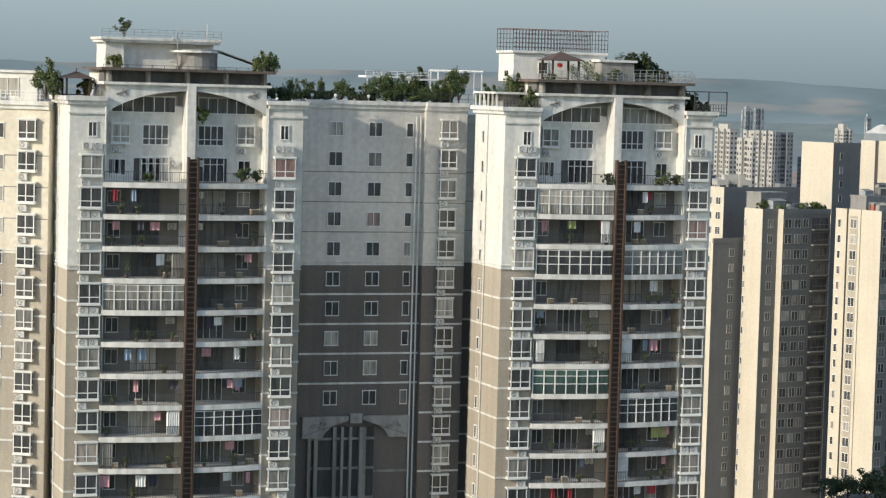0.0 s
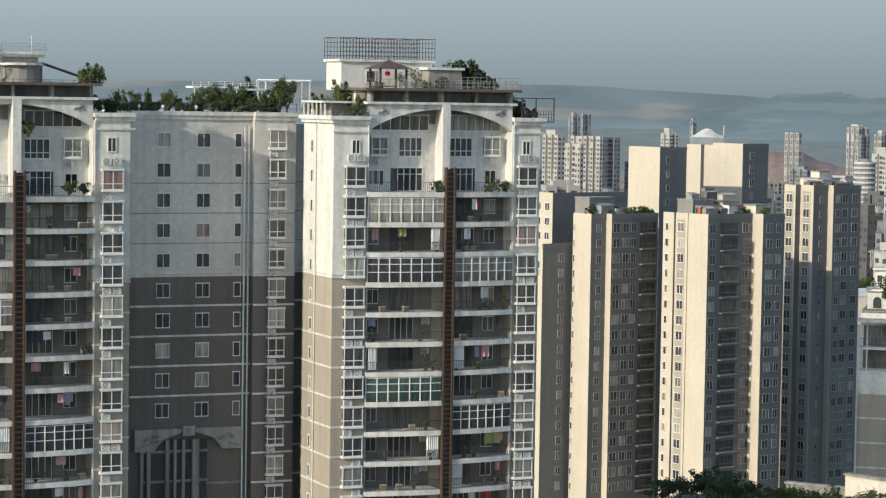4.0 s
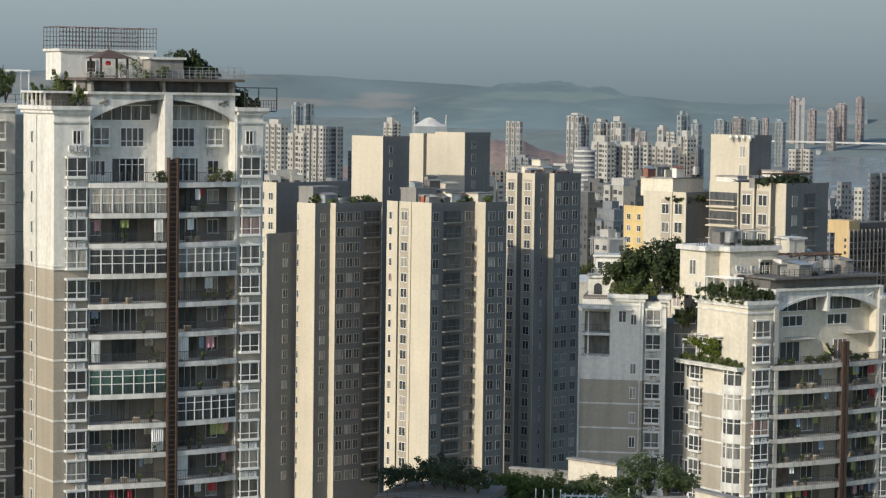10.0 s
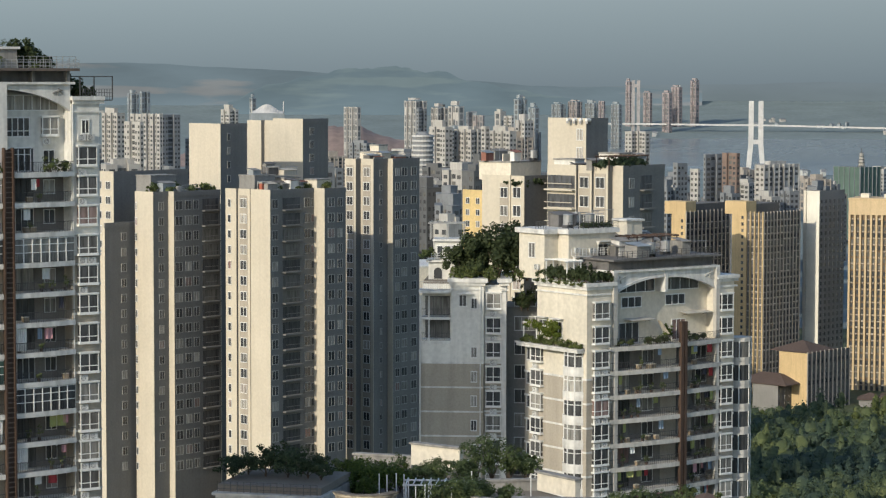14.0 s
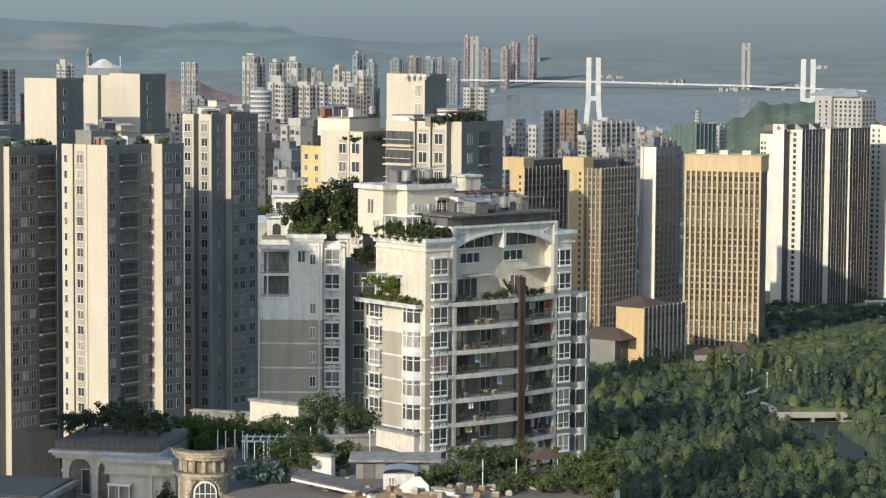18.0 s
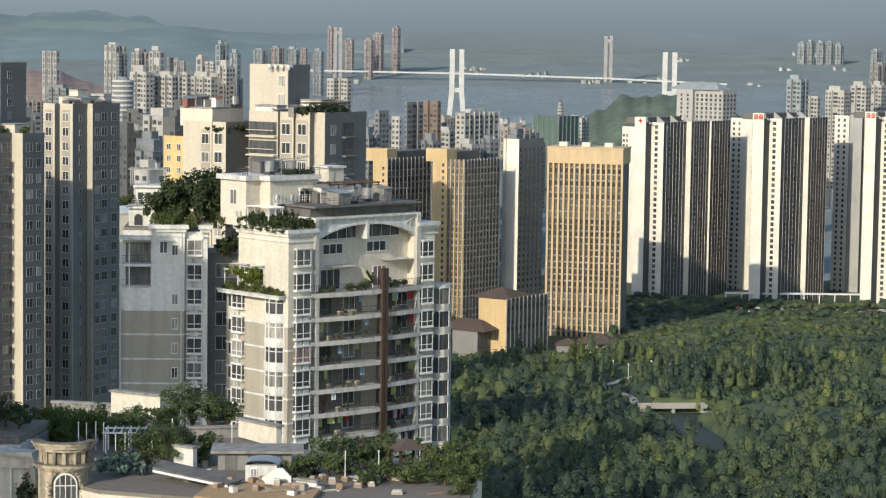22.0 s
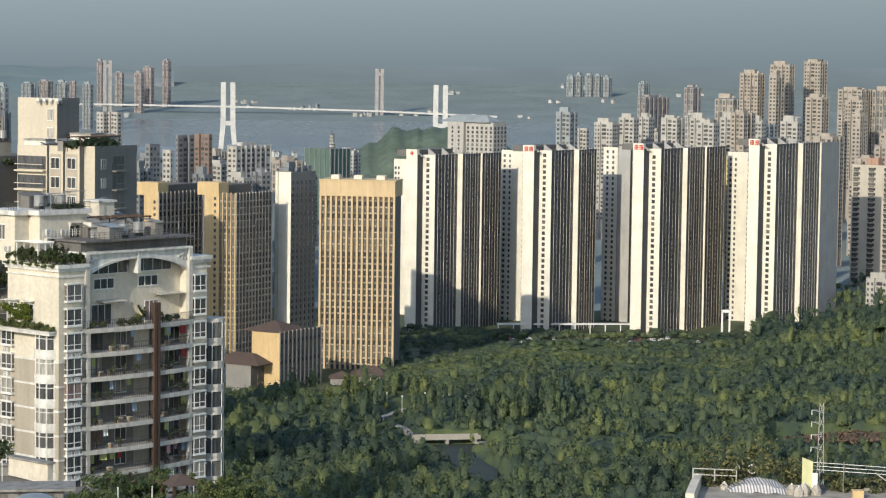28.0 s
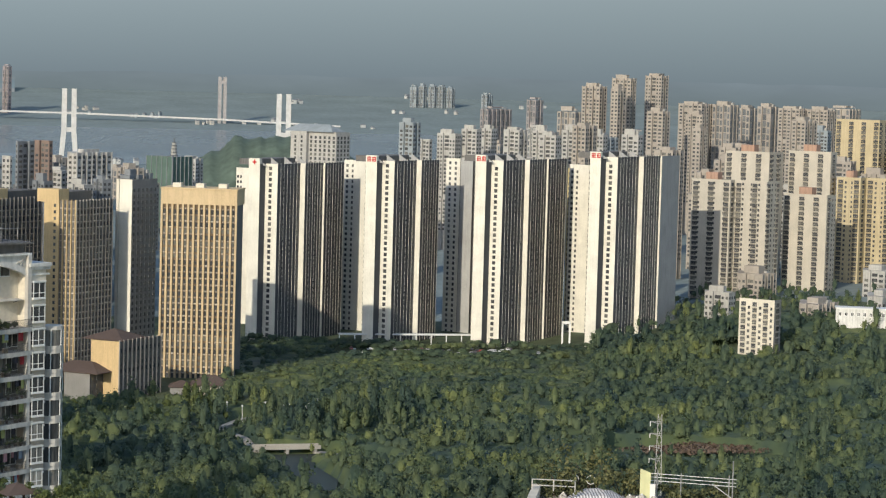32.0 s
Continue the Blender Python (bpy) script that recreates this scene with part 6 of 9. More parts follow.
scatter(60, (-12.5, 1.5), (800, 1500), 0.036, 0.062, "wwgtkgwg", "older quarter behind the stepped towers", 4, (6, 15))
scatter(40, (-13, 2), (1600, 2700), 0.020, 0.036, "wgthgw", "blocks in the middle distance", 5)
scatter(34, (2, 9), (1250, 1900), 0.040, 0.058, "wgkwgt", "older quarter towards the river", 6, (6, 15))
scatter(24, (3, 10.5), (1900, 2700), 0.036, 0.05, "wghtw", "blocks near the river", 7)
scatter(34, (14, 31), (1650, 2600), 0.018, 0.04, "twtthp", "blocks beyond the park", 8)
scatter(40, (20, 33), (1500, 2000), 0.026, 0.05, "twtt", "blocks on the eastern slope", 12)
HOUSEW = paint("whitewashed_render", (0.46, 0.47, 0.46), streak=0.1, grain=0.3)
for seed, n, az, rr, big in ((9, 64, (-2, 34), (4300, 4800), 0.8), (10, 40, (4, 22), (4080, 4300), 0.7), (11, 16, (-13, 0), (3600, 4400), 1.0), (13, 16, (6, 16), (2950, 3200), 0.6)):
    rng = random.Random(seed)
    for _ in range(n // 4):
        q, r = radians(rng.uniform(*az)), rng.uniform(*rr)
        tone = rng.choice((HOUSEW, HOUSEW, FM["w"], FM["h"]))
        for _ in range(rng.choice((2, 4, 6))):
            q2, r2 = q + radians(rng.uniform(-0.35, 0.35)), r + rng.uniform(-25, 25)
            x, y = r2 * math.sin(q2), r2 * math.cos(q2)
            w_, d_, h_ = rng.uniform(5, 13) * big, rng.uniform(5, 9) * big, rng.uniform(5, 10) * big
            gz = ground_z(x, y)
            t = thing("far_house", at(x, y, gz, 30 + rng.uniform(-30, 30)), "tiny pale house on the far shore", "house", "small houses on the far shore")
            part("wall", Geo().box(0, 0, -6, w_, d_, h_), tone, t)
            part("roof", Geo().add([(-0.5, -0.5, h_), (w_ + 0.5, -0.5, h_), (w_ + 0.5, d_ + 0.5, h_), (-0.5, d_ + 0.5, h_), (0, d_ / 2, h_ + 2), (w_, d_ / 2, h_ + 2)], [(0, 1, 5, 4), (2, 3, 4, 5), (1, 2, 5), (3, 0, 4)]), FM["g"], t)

for x, y, a, c, z1, style in ((547, 1212, 11, 24, 31.5, "t"), (515, 1269, 15, 8, 33, "w"), (600, 1240, 9, 26, 33, "w"), (560, 1330, 16, 18, 38, "t"), (640, 1330, 14, 18, 40, "w")):
    city_block(x, y, a, c, z1, style, "low blocks on the eastern slope")

# river
WATER = paint("river_water", (0.17, 0.205, 0.225), rough=0.25, streak=0.0, var=0.1, grain=0.01)
v, f = [], []
for i in range(41):
    q = radians(3.5 + 16 * i / 40)
    r0 = 3180 + 70 * math.sin(i * 0.35) + 7 * max(0, i - 22)
    for j in range(9):
        r = r0 + (4060 - r0) * j / 8
        v.append((r * math.sin(q), r * math.cos(q), ground_z(r * math.sin(q), r * math.cos(q)) + (3.5 if j else -4.0)))
for i in range(40):
    for j in range(8):
        a = i * 9 + j
        f.append((a, a + 9, a + 10, a + 1))
tagged(new("river", Geo().add(v, f).mesh("river", WATER)), "broad calm blue-grey river", "river", kind="structure")

# bridges
PYLON = paint("white_bridge_concrete", (0.55, 0.55, 0.54), streak=0.1, grain=0.2)
PYLG = paint("grey_bridge_concrete", (0.36, 0.345, 0.345), streak=0.1, grain=0.2)
for x, y, z0 in ((416.0, 3273.6, 14.0), (696.0, 3225.8, 14.0)):
    t = thing("bridge_pylon", local((x, y), -math.degrees(math.atan2(x, y))), "tall white H-shaped cable-stayed bridge pylon", "bridge pylon", "white bridge pylons")
    for s in (-1, 1):
        part("leg", Geo().add([(s * 10.5 - 3.2, -3, z0), (s * 10.5 + 3.2, -3, z0), (s * 10.5 + 3.2, 4, z0), (s * 10.5 - 3.2, 4, z0), (s * 6.5 - 3.4, -3, 62), (s * 6.5 + 3.4, -3, 62), (s * 6.5 + 3.4, 4, 62), (s * 6.5 - 3.4, 4, 62), (s * 6.3 - 3.3, -3, 117.5), (s * 6.3 + 3.3, -3, 117.5), (s * 6.3 + 3.3, 4, 117.5), (s * 6.3 - 3.3, 4, 117.5)], [(0, 1, 5, 4), (1, 2, 6, 5), (2, 3, 7, 6), (3, 0, 4, 7), (4, 5, 9, 8), (5, 6, 10, 9), (6, 7, 11, 10), (7, 4, 8, 11), (8, 9, 10, 11)]), PYLON, t)
    part("crossbeam", Geo().box(-4, -2, 60, 4, 3, 66), PYLON, t)
bt = thing("river_bridge", Matrix.Identity(4), "long white road bridge across the river with slender grey pylons", "bridge")
dk = [(242.5, 4193.0, 70.9), (327.2, 4187.2, 70.3), (545.0, 4164.5, 68.8), (783.2, 4126.3, 64.2), (853.2, 4112.4, 61.8), (980.3, 4084.0, 57.5)]
for (ax, ay, az_), (bx, by, bz) in zip(dk, dk[1:]):
    n = math.hypot(bx - ax, by - ay)
    px, py = -(by - ay) / n * 6, (bx - ax) / n * 6
    part("deck", Geo().add([(ax - px, ay - py, az_), (bx - px, by - py, bz), (bx + px, by + py, bz), (ax + px, ay + py, az_), (ax - px, ay - py, az_ - 2.8), (bx - px, by - py, bz - 2.8), (bx + px, by + py, bz - 2.8), (ax + px, ay + py, az_ - 2.8)], [(0, 1, 2, 3), (0, 4, 5, 1), (4, 7, 6, 5), (2, 6, 7, 3)]), PYLON, bt)
for x, y, zt in ((327.2, 4187.2, 143.0), (783.2, 4126.3, 135.0)):
    q = -math.atan2(x, y)
    for s in (-4.5, 4.5):
        part("pylon", Geo().prism([(x + s * math.cos(q) - 2.6, y - 3), (x + s * math.cos(q) + 2.6, y - 3), (x + s * math.cos(q) + 2.6, y + 3), (x + s * math.cos(q) - 2.6, y + 3)], 30, zt), PYLG, bt)
    part("crossbeam", Geo().box(x - 6, y - 2.5, zt - 12, x + 6, y + 2.5, zt - 6), PYLG, bt)
for x, y in ((820, 4119), (845, 4114), (905, 4101), (940, 4093)):
    part("pier", Geo().box(x - 3, y - 3, 25, x + 3, y + 3, 60), PYLON, bt)

# tensile hall roof, ringed round tower, netted tower, pagoda, hotel
tv = thing("tensile_hall", local((-178.6, 2491.6), 8), "white tensile roof hall with tall masts", "hall")
part("hall", Geo().box(-16, -8, 20, 17, 10, 112), FM["h"], tv)
g = Geo()
for k in range(12):
    a, c = -15 + k * 2.6, -15 + (k + 1) * 2.6
    h0, h1 = [114 + 7 * math.cos(q / 15 * 1.5) ** 2 for q in (a, c)]
    g.add([(a, -8, 112), (c, -8, 112), (c, 0, h1), (a, 0, h0), (c, 8, 112), (a, 8, 112)], [(0, 1, 2, 3), (3, 2, 4, 5)])
part("roof", g, PYLON, tv)
for x in (-15, 17):
    part("mast", Geo().tube((x, 0, 100), (x, 0, 124), 0.9, 6, 0.5), PYLON, tv)
rt = thing("round_tower", local((-12.3, 1498.2), 0), "round grey glass tower with pale floor rings", "tower")
part("wall", Geo().prism([(6.2 * math.cos(k * 0.3142), 6.2 * math.sin(k * 0.3142)) for k in range(20)], 60, 113), FM["g"], rt)
part("dome", Geo().prism([(5.0 * math.cos(k * 0.3142), 5.0 * math.sin(k * 0.3142)) for k in range(20)], 113, 116, -0.5), FM["g"], rt)
for k in range(12):
    part("ring", shared(("rtring",), lambda: Geo().prism([(6.9 * math.cos(q * 0.3142), 6.9 * math.sin(q * 0.3142)) for q in range(20)], 0, 1.1), PYLON), None, rt, m=at(0, 0, 81 + k * 2.9))
NET = paint("green_safety_net", (0.10, 0.155, 0.13), streak=0.2, grain=0.4)
nt_, nb_ = stepped_tower("netted_tower", (314.1, 1975.2), 40, 20, 77.0, [("L", 27.2, NET, [("fin", 5, 0.5, FM["g"], 0.5)]), ("S", 24.9, NET, [("fin", 5, 0.5, FM["g"], 0.5)])], "unfinished tower wrapped in green safety netting", "building site", body=NET, back=10)
pg = thing("pagoda", local((356.7, 2096.0), 20), "slender many-tiered pagoda on a hill", "pagoda")
for k in range(7):
    part("tier", Geo().prism([((3.6 - k * 0.3) * math.cos(q * 0.785), (3.6 - k * 0.3) * math.sin(q * 0.785)) for q in range(8)], 66 + k * 2.8, 68.2 + k * 2.8), FM["w"], pg)
    part("eave", Geo().prism([((4.8 - k * 0.35) * math.cos(q * 0.785), (4.8 - k * 0.35) * math.sin(q * 0.785)) for q in range(8)], 68.2 + k * 2.8, 68.8 + k * 2.8, -0.2), FM["k"], pg)
part("spire", Geo().tube((0, 0, 85.5), (0, 0, 91), 0.5, 6, 0.1), FM["k"], pg)
part("base", Geo().prism([(5.5 * math.cos(q * 0.785), 5.5 * math.sin(q * 0.785)) for q in range(8)], 20, 66), FM["h"], pg)
ht, hb = stepped_tower("hotel_tower", (375.0, 1712.0), 40, 20, 106.0, [("L", 14, FM["w"], [("win", 0.3, 1.6, 1.9, 0.0), ("win", 0.7, 1.6, 1.9, 0.0)]), ("S", 3), ("L", 24, FM["w"], [("win", (k + 0.5) / 6, 1.8, 2.0, 0.0) for k in range(6)]), ("S", 16, FM["w"], [("win", (k + 0.5) / 4, 1.8, 2.0, 0.0) for k in range(4)])], "cream hotel tower with a mansard top", "hotel", body=FM["w"], back=10)
hip_roof(ht, 1, -36, 18, 8, 107.2, 5.0, FM["h"], 0.0)

# ---- roof gardens and roof structures ----
def fence(m, length, h, label, mat=None, step=0.9, rails=3, name="railing", category="railing"):
    """A light metal fence: a post each step and thin rails."""
    t = thing(name, m, label, category, "roof railings")
    mt = mat or STEEL
    n = max(1, round(length / step))
    for k in range(n + 1):
        part("post", shared(("fpost", h, mt.name), lambda: Geo().box(-0.025, -0.025, 0, 0.025, 0.025, h), mt), None, t, m=at(length * k / n))
    for k in range(rails):
        z = h * (k + 1) / rails - 0.04
        part("rail", Geo().box(0, -0.02, z, length, 0.02, z + 0.04), mt, t)
    return t


def pergola(m, w, d, h, label, mat=None, beams=6):
    t = thing("pergola", m, label, "pergola", "roof pergolas")
    mt = mat or FRAME
    for x in (0, w / 2, w):
        for y in (0, d):
            part("post", Geo().box(x - 0.06, y - 0.06, 0, x + 0.06, y + 0.06, h), mt, t)
    for y in (0, d):
        part("beam", Geo().box(-0.3, y - 0.05, h, w + 0.3, y + 0.05, h + 0.14), mt, t)
    for k in range(beams):
        x = w * k / (beams - 1)
        part("slat", Geo().box(x - 0.04, -0.3, h + 0.14, x + 0.04, d + 0.3, h + 0.24), mt, t)
    return t


def gazebo(m, w, h, label, roof=None, post=None):
    t = thing("gazebo", m, label, "gazebo")
    for x in (-w / 2, w / 2):
        for y in (-w / 2, w / 2):
            part("post", Geo().box(x - 0.09, y - 0.09, 0, x + 0.09, y + 0.09, h), post or RUST, t)
    e = w / 2 + 0.5
    part("roof", Geo().add([(-e, -e, h), (e, -e, h), (e, e, h), (-e, e, h), (-0.15, -0.15, h + w * 0.3), (0.15, -0.15, h + w * 0.3), (0.15, 0.15, h + w * 0.3), (-0.15, 0.15, h + w * 0.3)], [(3, 2, 1, 0), (0, 1, 5, 4), (1, 2, 6, 5), (2, 3, 7, 6), (3, 0, 4, 7), (4, 5, 6, 7)]), roof or TILE, t)
    part("finial", Geo().tube((0, 0, h + w * 0.3), (0, 0, h + w * 0.3 + 0.4), 0.08, 6, 0.03), roof or TILE, t)
    part("bench", Geo().box(-w / 2, w / 2 - 0.4, 0.4, w / 2, w / 2 - 0.05, 0.5).box(-w / 2 + 0.1, w / 2 - 0.3, 0, -w / 2 + 0.2, w / 2 - 0.1, 0.4).box(w / 2 - 0.2, w / 2 - 0.3, 0, w / 2 - 0.1, w / 2 - 0.1, 0.4), RUST, t)
    return t


def planted(b, spots, z, label, mat=None, leaf=0.15, n=560, name="shrub", category="shrub"):
    for i, (x, y, r, h) in enumerate(spots):
        p = b @ Vector((x, y, z))
        plant(p.x, p.y, p.z, r, h, label, mat, trunk=0.05 if name != "shrub" else 0.02, leaf=leaf, n=n, seed=i + int(x * 3 + y) % 7, name=name, category=category)


def box_house(b, x0, y0, x1, y1, z0, z1, label, mat=None, over=0.25, wins=(), top=None):
    t = thing("roof_house", b, label, "roof house", "houses on the roofs")
    part("wall", Geo().box(x0, y0, z0, x1, y1, z1), mat or WHITE, t)
    part("roof", Geo().box(x0 - over, y0 - over, z1, x1 + over, y1 + over, z1 + 0.25), top or TRIM, t)
    for x, z, w, h in wins:
        window(t, at(x, y0, z), w, h, 2, thick=0.06)
    return t


# second tower
CAGE = paint("faded_red_steel", (0.24, 0.09, 0.075), rough=0.7)
zr = 150.4
pb = box_house(mB, 2.8, 5.5, 12.8, 9.8, zr, 153.3, "white rooftop house under a rusty lattice cage", wins=((6.0, 151.2, 1.0, 1.2),))
planted(mB, [(9.4, 6.0, 0.8, 2.2), (10.8, 5.6, 0.9, 2.8), (12.6, 6.0, 0.9, 3.2), (14.0, 5.6, 0.7, 2.0)], zr, "leggy climbing plant beside a roof house", LEAF, n=420, leaf=0.12)
for nm, y in (("front", 5.3), ("back", 9.9)):
    t = thing("lattice_cage", mB, "rusty red steel lattice on a roof house", "lattice", "roof lattices")
    for k in range(31):
        x = 2.6 + 10.4 * k / 30
        part("post", Geo().box(x - 0.022, y - 0.022, 153.5, x + 0.022, y + 0.022, 155.75), RUST, t)
    for z in (153.9, 154.35, 154.8, 155.25, 155.7):
        part("rail", Geo().box(2.6, y - 0.02, z, 13.0, y + 0.02, z + 0.045), CAGE if z > 155.5 else RUST, t)
for k in range(7):
    x = 2.6 + 10.4 * k / 6
    part("cross_bar", Geo().box(x - 0.025, 5.3, 155.72, x + 0.025, 9.9, 155.78), RUST, t)
box_house(mB, 11.6, 3.4, 15.2, 5.4, zr, 152.6, "small grey lean-to on the roof", CONC)
gazebo(mB @ at(6.6, 2.2, zr), 2.8, 2.2, "brown wooden roof gazebo with a pyramid roof")
for dx in (-0.6,):
    p = mB @ Vector((6.6 + dx, 0.9, zr + 1.5))
    t = thing("lantern", at(p.x, p.y, p.z), "round red paper lantern in the gazebo", "lantern", "red lanterns")
    part("globe", shared(("lantern",), lambda: Geo().prism([(0.22 * math.cos(q * 0.785), 0.22 * math.sin(q * 0.785)) for q in range(8)], 0, 0.2, 0.35).prism([(0.3 * math.cos(q * 0.785), 0.3 * math.sin(q * 0.785)) for q in range(8)], 0.2, 0.42, -0.3), REDM), None, t)
    part("cord", shared(("cordl",), lambda: Geo().tube((0, 0, 0.4), (0, 0, 0.72), 0.015, 4), IRON), None, t)
fence(mB @ at(3.2, -0.55, zr), 17.0, 1.15, "thin grey railing along the roof edge", step=0.6, rails=4)
fence(mB @ at(15.0, 3.0, zr), 6.5, 1.5, "thin grey railing along the roof edge", step=0.7)
planted(mB, [(16.2, 5.0, 1.9, 4.0), (17.4, 5.6, 1.8, 3.4), (18.8, 5.2, 1.2, 1.9), (15.2, 6.0, 1.2, 2.9)], zr, "dense dark green tree on the roof", LEAFD, n=2400, leaf=0.14, name="roof_tree", category="tree")
planted(mB, [(21.2, 3.0, 1.3, 2.6), (22.0, 1.2, 0.9, 1.6), (20.6, 1.0, 0.8, 1.5)], 147.5, "dark shrub in a caged roof corner", LEAFD)
planted(mB, [(2.5, 5.0, 1.4, 4.6), (3.6, 6.5, 1.2, 4.0), (1.0, 7.5, 1.1, 3.0)], 147.5, "light green bamboo-like tree on a roof terrace", LEAF, n=1700, leaf=0.12, name="roof_tree", category="tree")
planted(mB, [(3.2, 1.2, 0.7, 2.4), (2.2, 0.8, 0.5, 1.4)], 147.5, "shrub against the gallery wall", LEAF)
planted(mB, [(5.0, 0.6, 0.5, 1.0), (10.0, 0.4, 0.6, 1.1), (12.8, 3.0, 0.8, 1.6), (16.0, 0.5, 0.5, 0.9)], zr, "low shrub on the roof edge", LEAF, n=200)
t = thing("corner_cage", mB, "dark steel frame over a roof corner", "cage")
for x in (20.4, 24.0):
    for y in (-0.3, 4.0):
        part("post", Geo().box(x - 0.05, y - 0.05, 147.5, x + 0.05, y + 0.05, 149.9), IRON, t)
for y in (-0.3, 4.0):
    part("beam", Geo().box(20.4, y - 0.05, 149.8, 24.0, y + 0.05, 149.9), IRON, t)
for x in (20.4, 24.0):
    part("beam", Geo().box(x - 0.05, -0.3, 149.8, x + 0.05, 4.0, 149.9), IRON, t)
part("floor_grid", Geo().box(22.9, -0.3, 147.4, 24.0, 4.0, 147.5), IRON, t)
fence(mB @ at(20.4, -0.3, 147.5), 3.6, 1.1, "dark railing round a roof corner", IRON, step=0.3)
t = thing("terrace_canopy", mB, "white flat canopy on posts over a roof terrace", "canopy")
part("roof", Geo().box(-0.4, 2.0, 149.1, 3.2, 8.4, 149.3), TRIM, t)
for k in range(6):
    part("post", Geo().box(-0.2, 2.2 + k * 1.2, 147.5, -0.05, 2.35 + k * 1.2, 149.1), TRIM, t)
part("back_wall", Geo().box(1.2, 4.0, 147.5, 3.0, 8.0, 149.1), STONE, t)
fence(mB @ at(-0.3, -0.3, 147.55), 3.9, 1.0, "dark railing on a cornice", IRON, step=0.35)
# top balconies' plants
planted(mM, [(-10.6, -2.6, 1.5, 4.6), (-8.8, -2.0, 1.3, 4.0), (-7.0, -2.4, 1.4, 3.6)], 101.5, "pale green treetop before the gateway", LEAF, n=1500, leaf=0.13, name="tree", category="tree")
planted(mB, [(11.0, -0.9, 0.7, 1.9), (16.8, -0.8, 0.9, 2.2), (18.6, -0.3, 0.7, 1.5)], 139.95, "leafy potted shrub on the top balcony", LEAF, n=260)
planted(mA, [(16.6, -0.9, 0.8, 1.6), (18.2, -0.3, 0.6, 1.4), (7.5, -1.0, 0.6, 0.9)], 139.95, "leafy potted shrub on the top balcony", LEAF, n=260)
planted(mA, [(12.9, 0.2, 1.0, 1.7)], 145.4, "climbing plant hanging from the pediment", LEAFB, n=260)

# block between the towers: a hedge of mixed shrubs and white canopies
rg = random.Random(5)
spots = [(-13.4 + k * 0.42, rg.uniform(0.2, 3.4), rg.uniform(0.5, 1.1), rg.choice((0.9, 1.3, 1.6, 2.2, 2.8))) for k in range(42)]
planted(mM, spots, 147.9, "grey-green roof garden shrub", LEAF, n=600, leaf=0.11)
planted(mM, [(-3.0, 3.5, 1.6, 3.6), (-1.0, 2.8, 1.3, 3.2), (3.5, 2.5, 1.3, 3.4), (5.5, 5.0, 1.4, 3.8)], 147.9, "leafy green tree in a roof garden", LEAF, n=1700, leaf=0.12, name="roof_tree", category="tree")
planted(mM, [(2.0, 8.5, 1.8, 4.4)], 147.9, "dark roof garden tree with a flat crown", LEAFD, n=1700, leaf=0.12, name="roof_tree", category="tree")
for x0, x1, y, z in ((-4.5, 0.5, 6.0, 150.4), (0.8, 6.5, 6.8, 150.2), (-4.2, -0.8, 5.0, 149.2)):
    t = thing("roof_canopy", mM, "white flat roof canopy on thin posts", "canopy", "white roof canopies")
    part("sheet", Geo().box(x0, y, z, x1, y + 2.6, z + 0.22), FRAME, t)
    for x in (x0 + 0.2, (x0 + x1) / 2, x1 - 0.2):
        part("post", Geo().box(x - 0.05, y + 0.1, 148.0, x + 0.05, y + 0.2, z), FRAME, t)
fence(mM @ at(-13.2, 0.1, 147.9), 22.0, 1.0, "thin dark railing along a roof garden", IRON, step=1.0, rails=2)
fence(mM @ at(-4.5, 6.2, 150.62), 7.0, 0.5, "low white rail on a canopy", FRAME)
pergola(mM @ at(4.5, 9.0, 147.6), 5.0, 2.4, 3.6, "white slatted pergola on a roof", beams=8)
for x in (-13.0, -9.5, -6.0, -12.0):
    p = mM @ Vector((x, 0.15, 148.0))
    t = thing("ball_lamp", at(p.x, p.y, p.z), "small white ball lamp on a parapet", "lamp", "parapet lamps")
    part("post", shared(("blp",), lambda: Geo().box(-0.05, -0.05, 0, 0.05, 0.05, 0.35), STEEL), None, t)
    part("globe", shared(("blg",), lambda: Geo().prism([(0.14 * math.cos(q * 0.785), 0.14 * math.sin(q * 0.785)) for q in range(8)], 0.33, 0.47, 0.45).prism([(0.2 * math.cos(q * 0.785), 0.2 * math.sin(q * 0.785)) for q in range(8)], 0.47, 0.62, -0.4), FRAME), None, t)

# first tower
za = 150.45
ph = thing("penthouse", mA, "white rooftop penthouse with a round stair tower and terrace", "penthouse")
part("wall", Geo().box(4.2, 5.0, za, 15.0, 8.8, 153.1).box(4.2, 4.4, za, 6.0, 5.0, 153.1), WHITE, ph)
part("cornice", Geo().box(3.8, 4.0, 153.1, 15.4, 9.0, 153.35).box(3.6, 3.8, 153.35, 15.6, 9.0, 153.6), TRIM, ph)
part("round_tower", Geo().prism([(13.4 + 2.0 * math.cos(q * 0.393), 5.0 + 2.0 * math.sin(q * 0.393)) for q in range(16)], za, 152.6), STONE, ph, "grey round stair tower")
part("round_cap", Geo().prism([(13.2 + 2.5 * math.cos(q * 0.393), 5.0 + 2.5 * math.sin(q * 0.393)) for q in range(16)], 152.3, 152.5), TRIM, ph)
fence(mA @ at(3.7, 3.9, 153.6), 11.8, 0.8, "thin steel railing on a roof", step=0.8)
g = Geo()
for k in range(22):
    q = k * 0.5
    g.prism([(11.2, 4.0), (11.2 + 0.75 * math.cos(q), 4.0 + 0.75 * math.sin(q)), (11.2 + 0.75 * math.cos(q + 0.5), 4.0 + 0.75 * math.sin(q + 0.5))], za + 0.16 * k, za + 0.16 * k + 0.05)
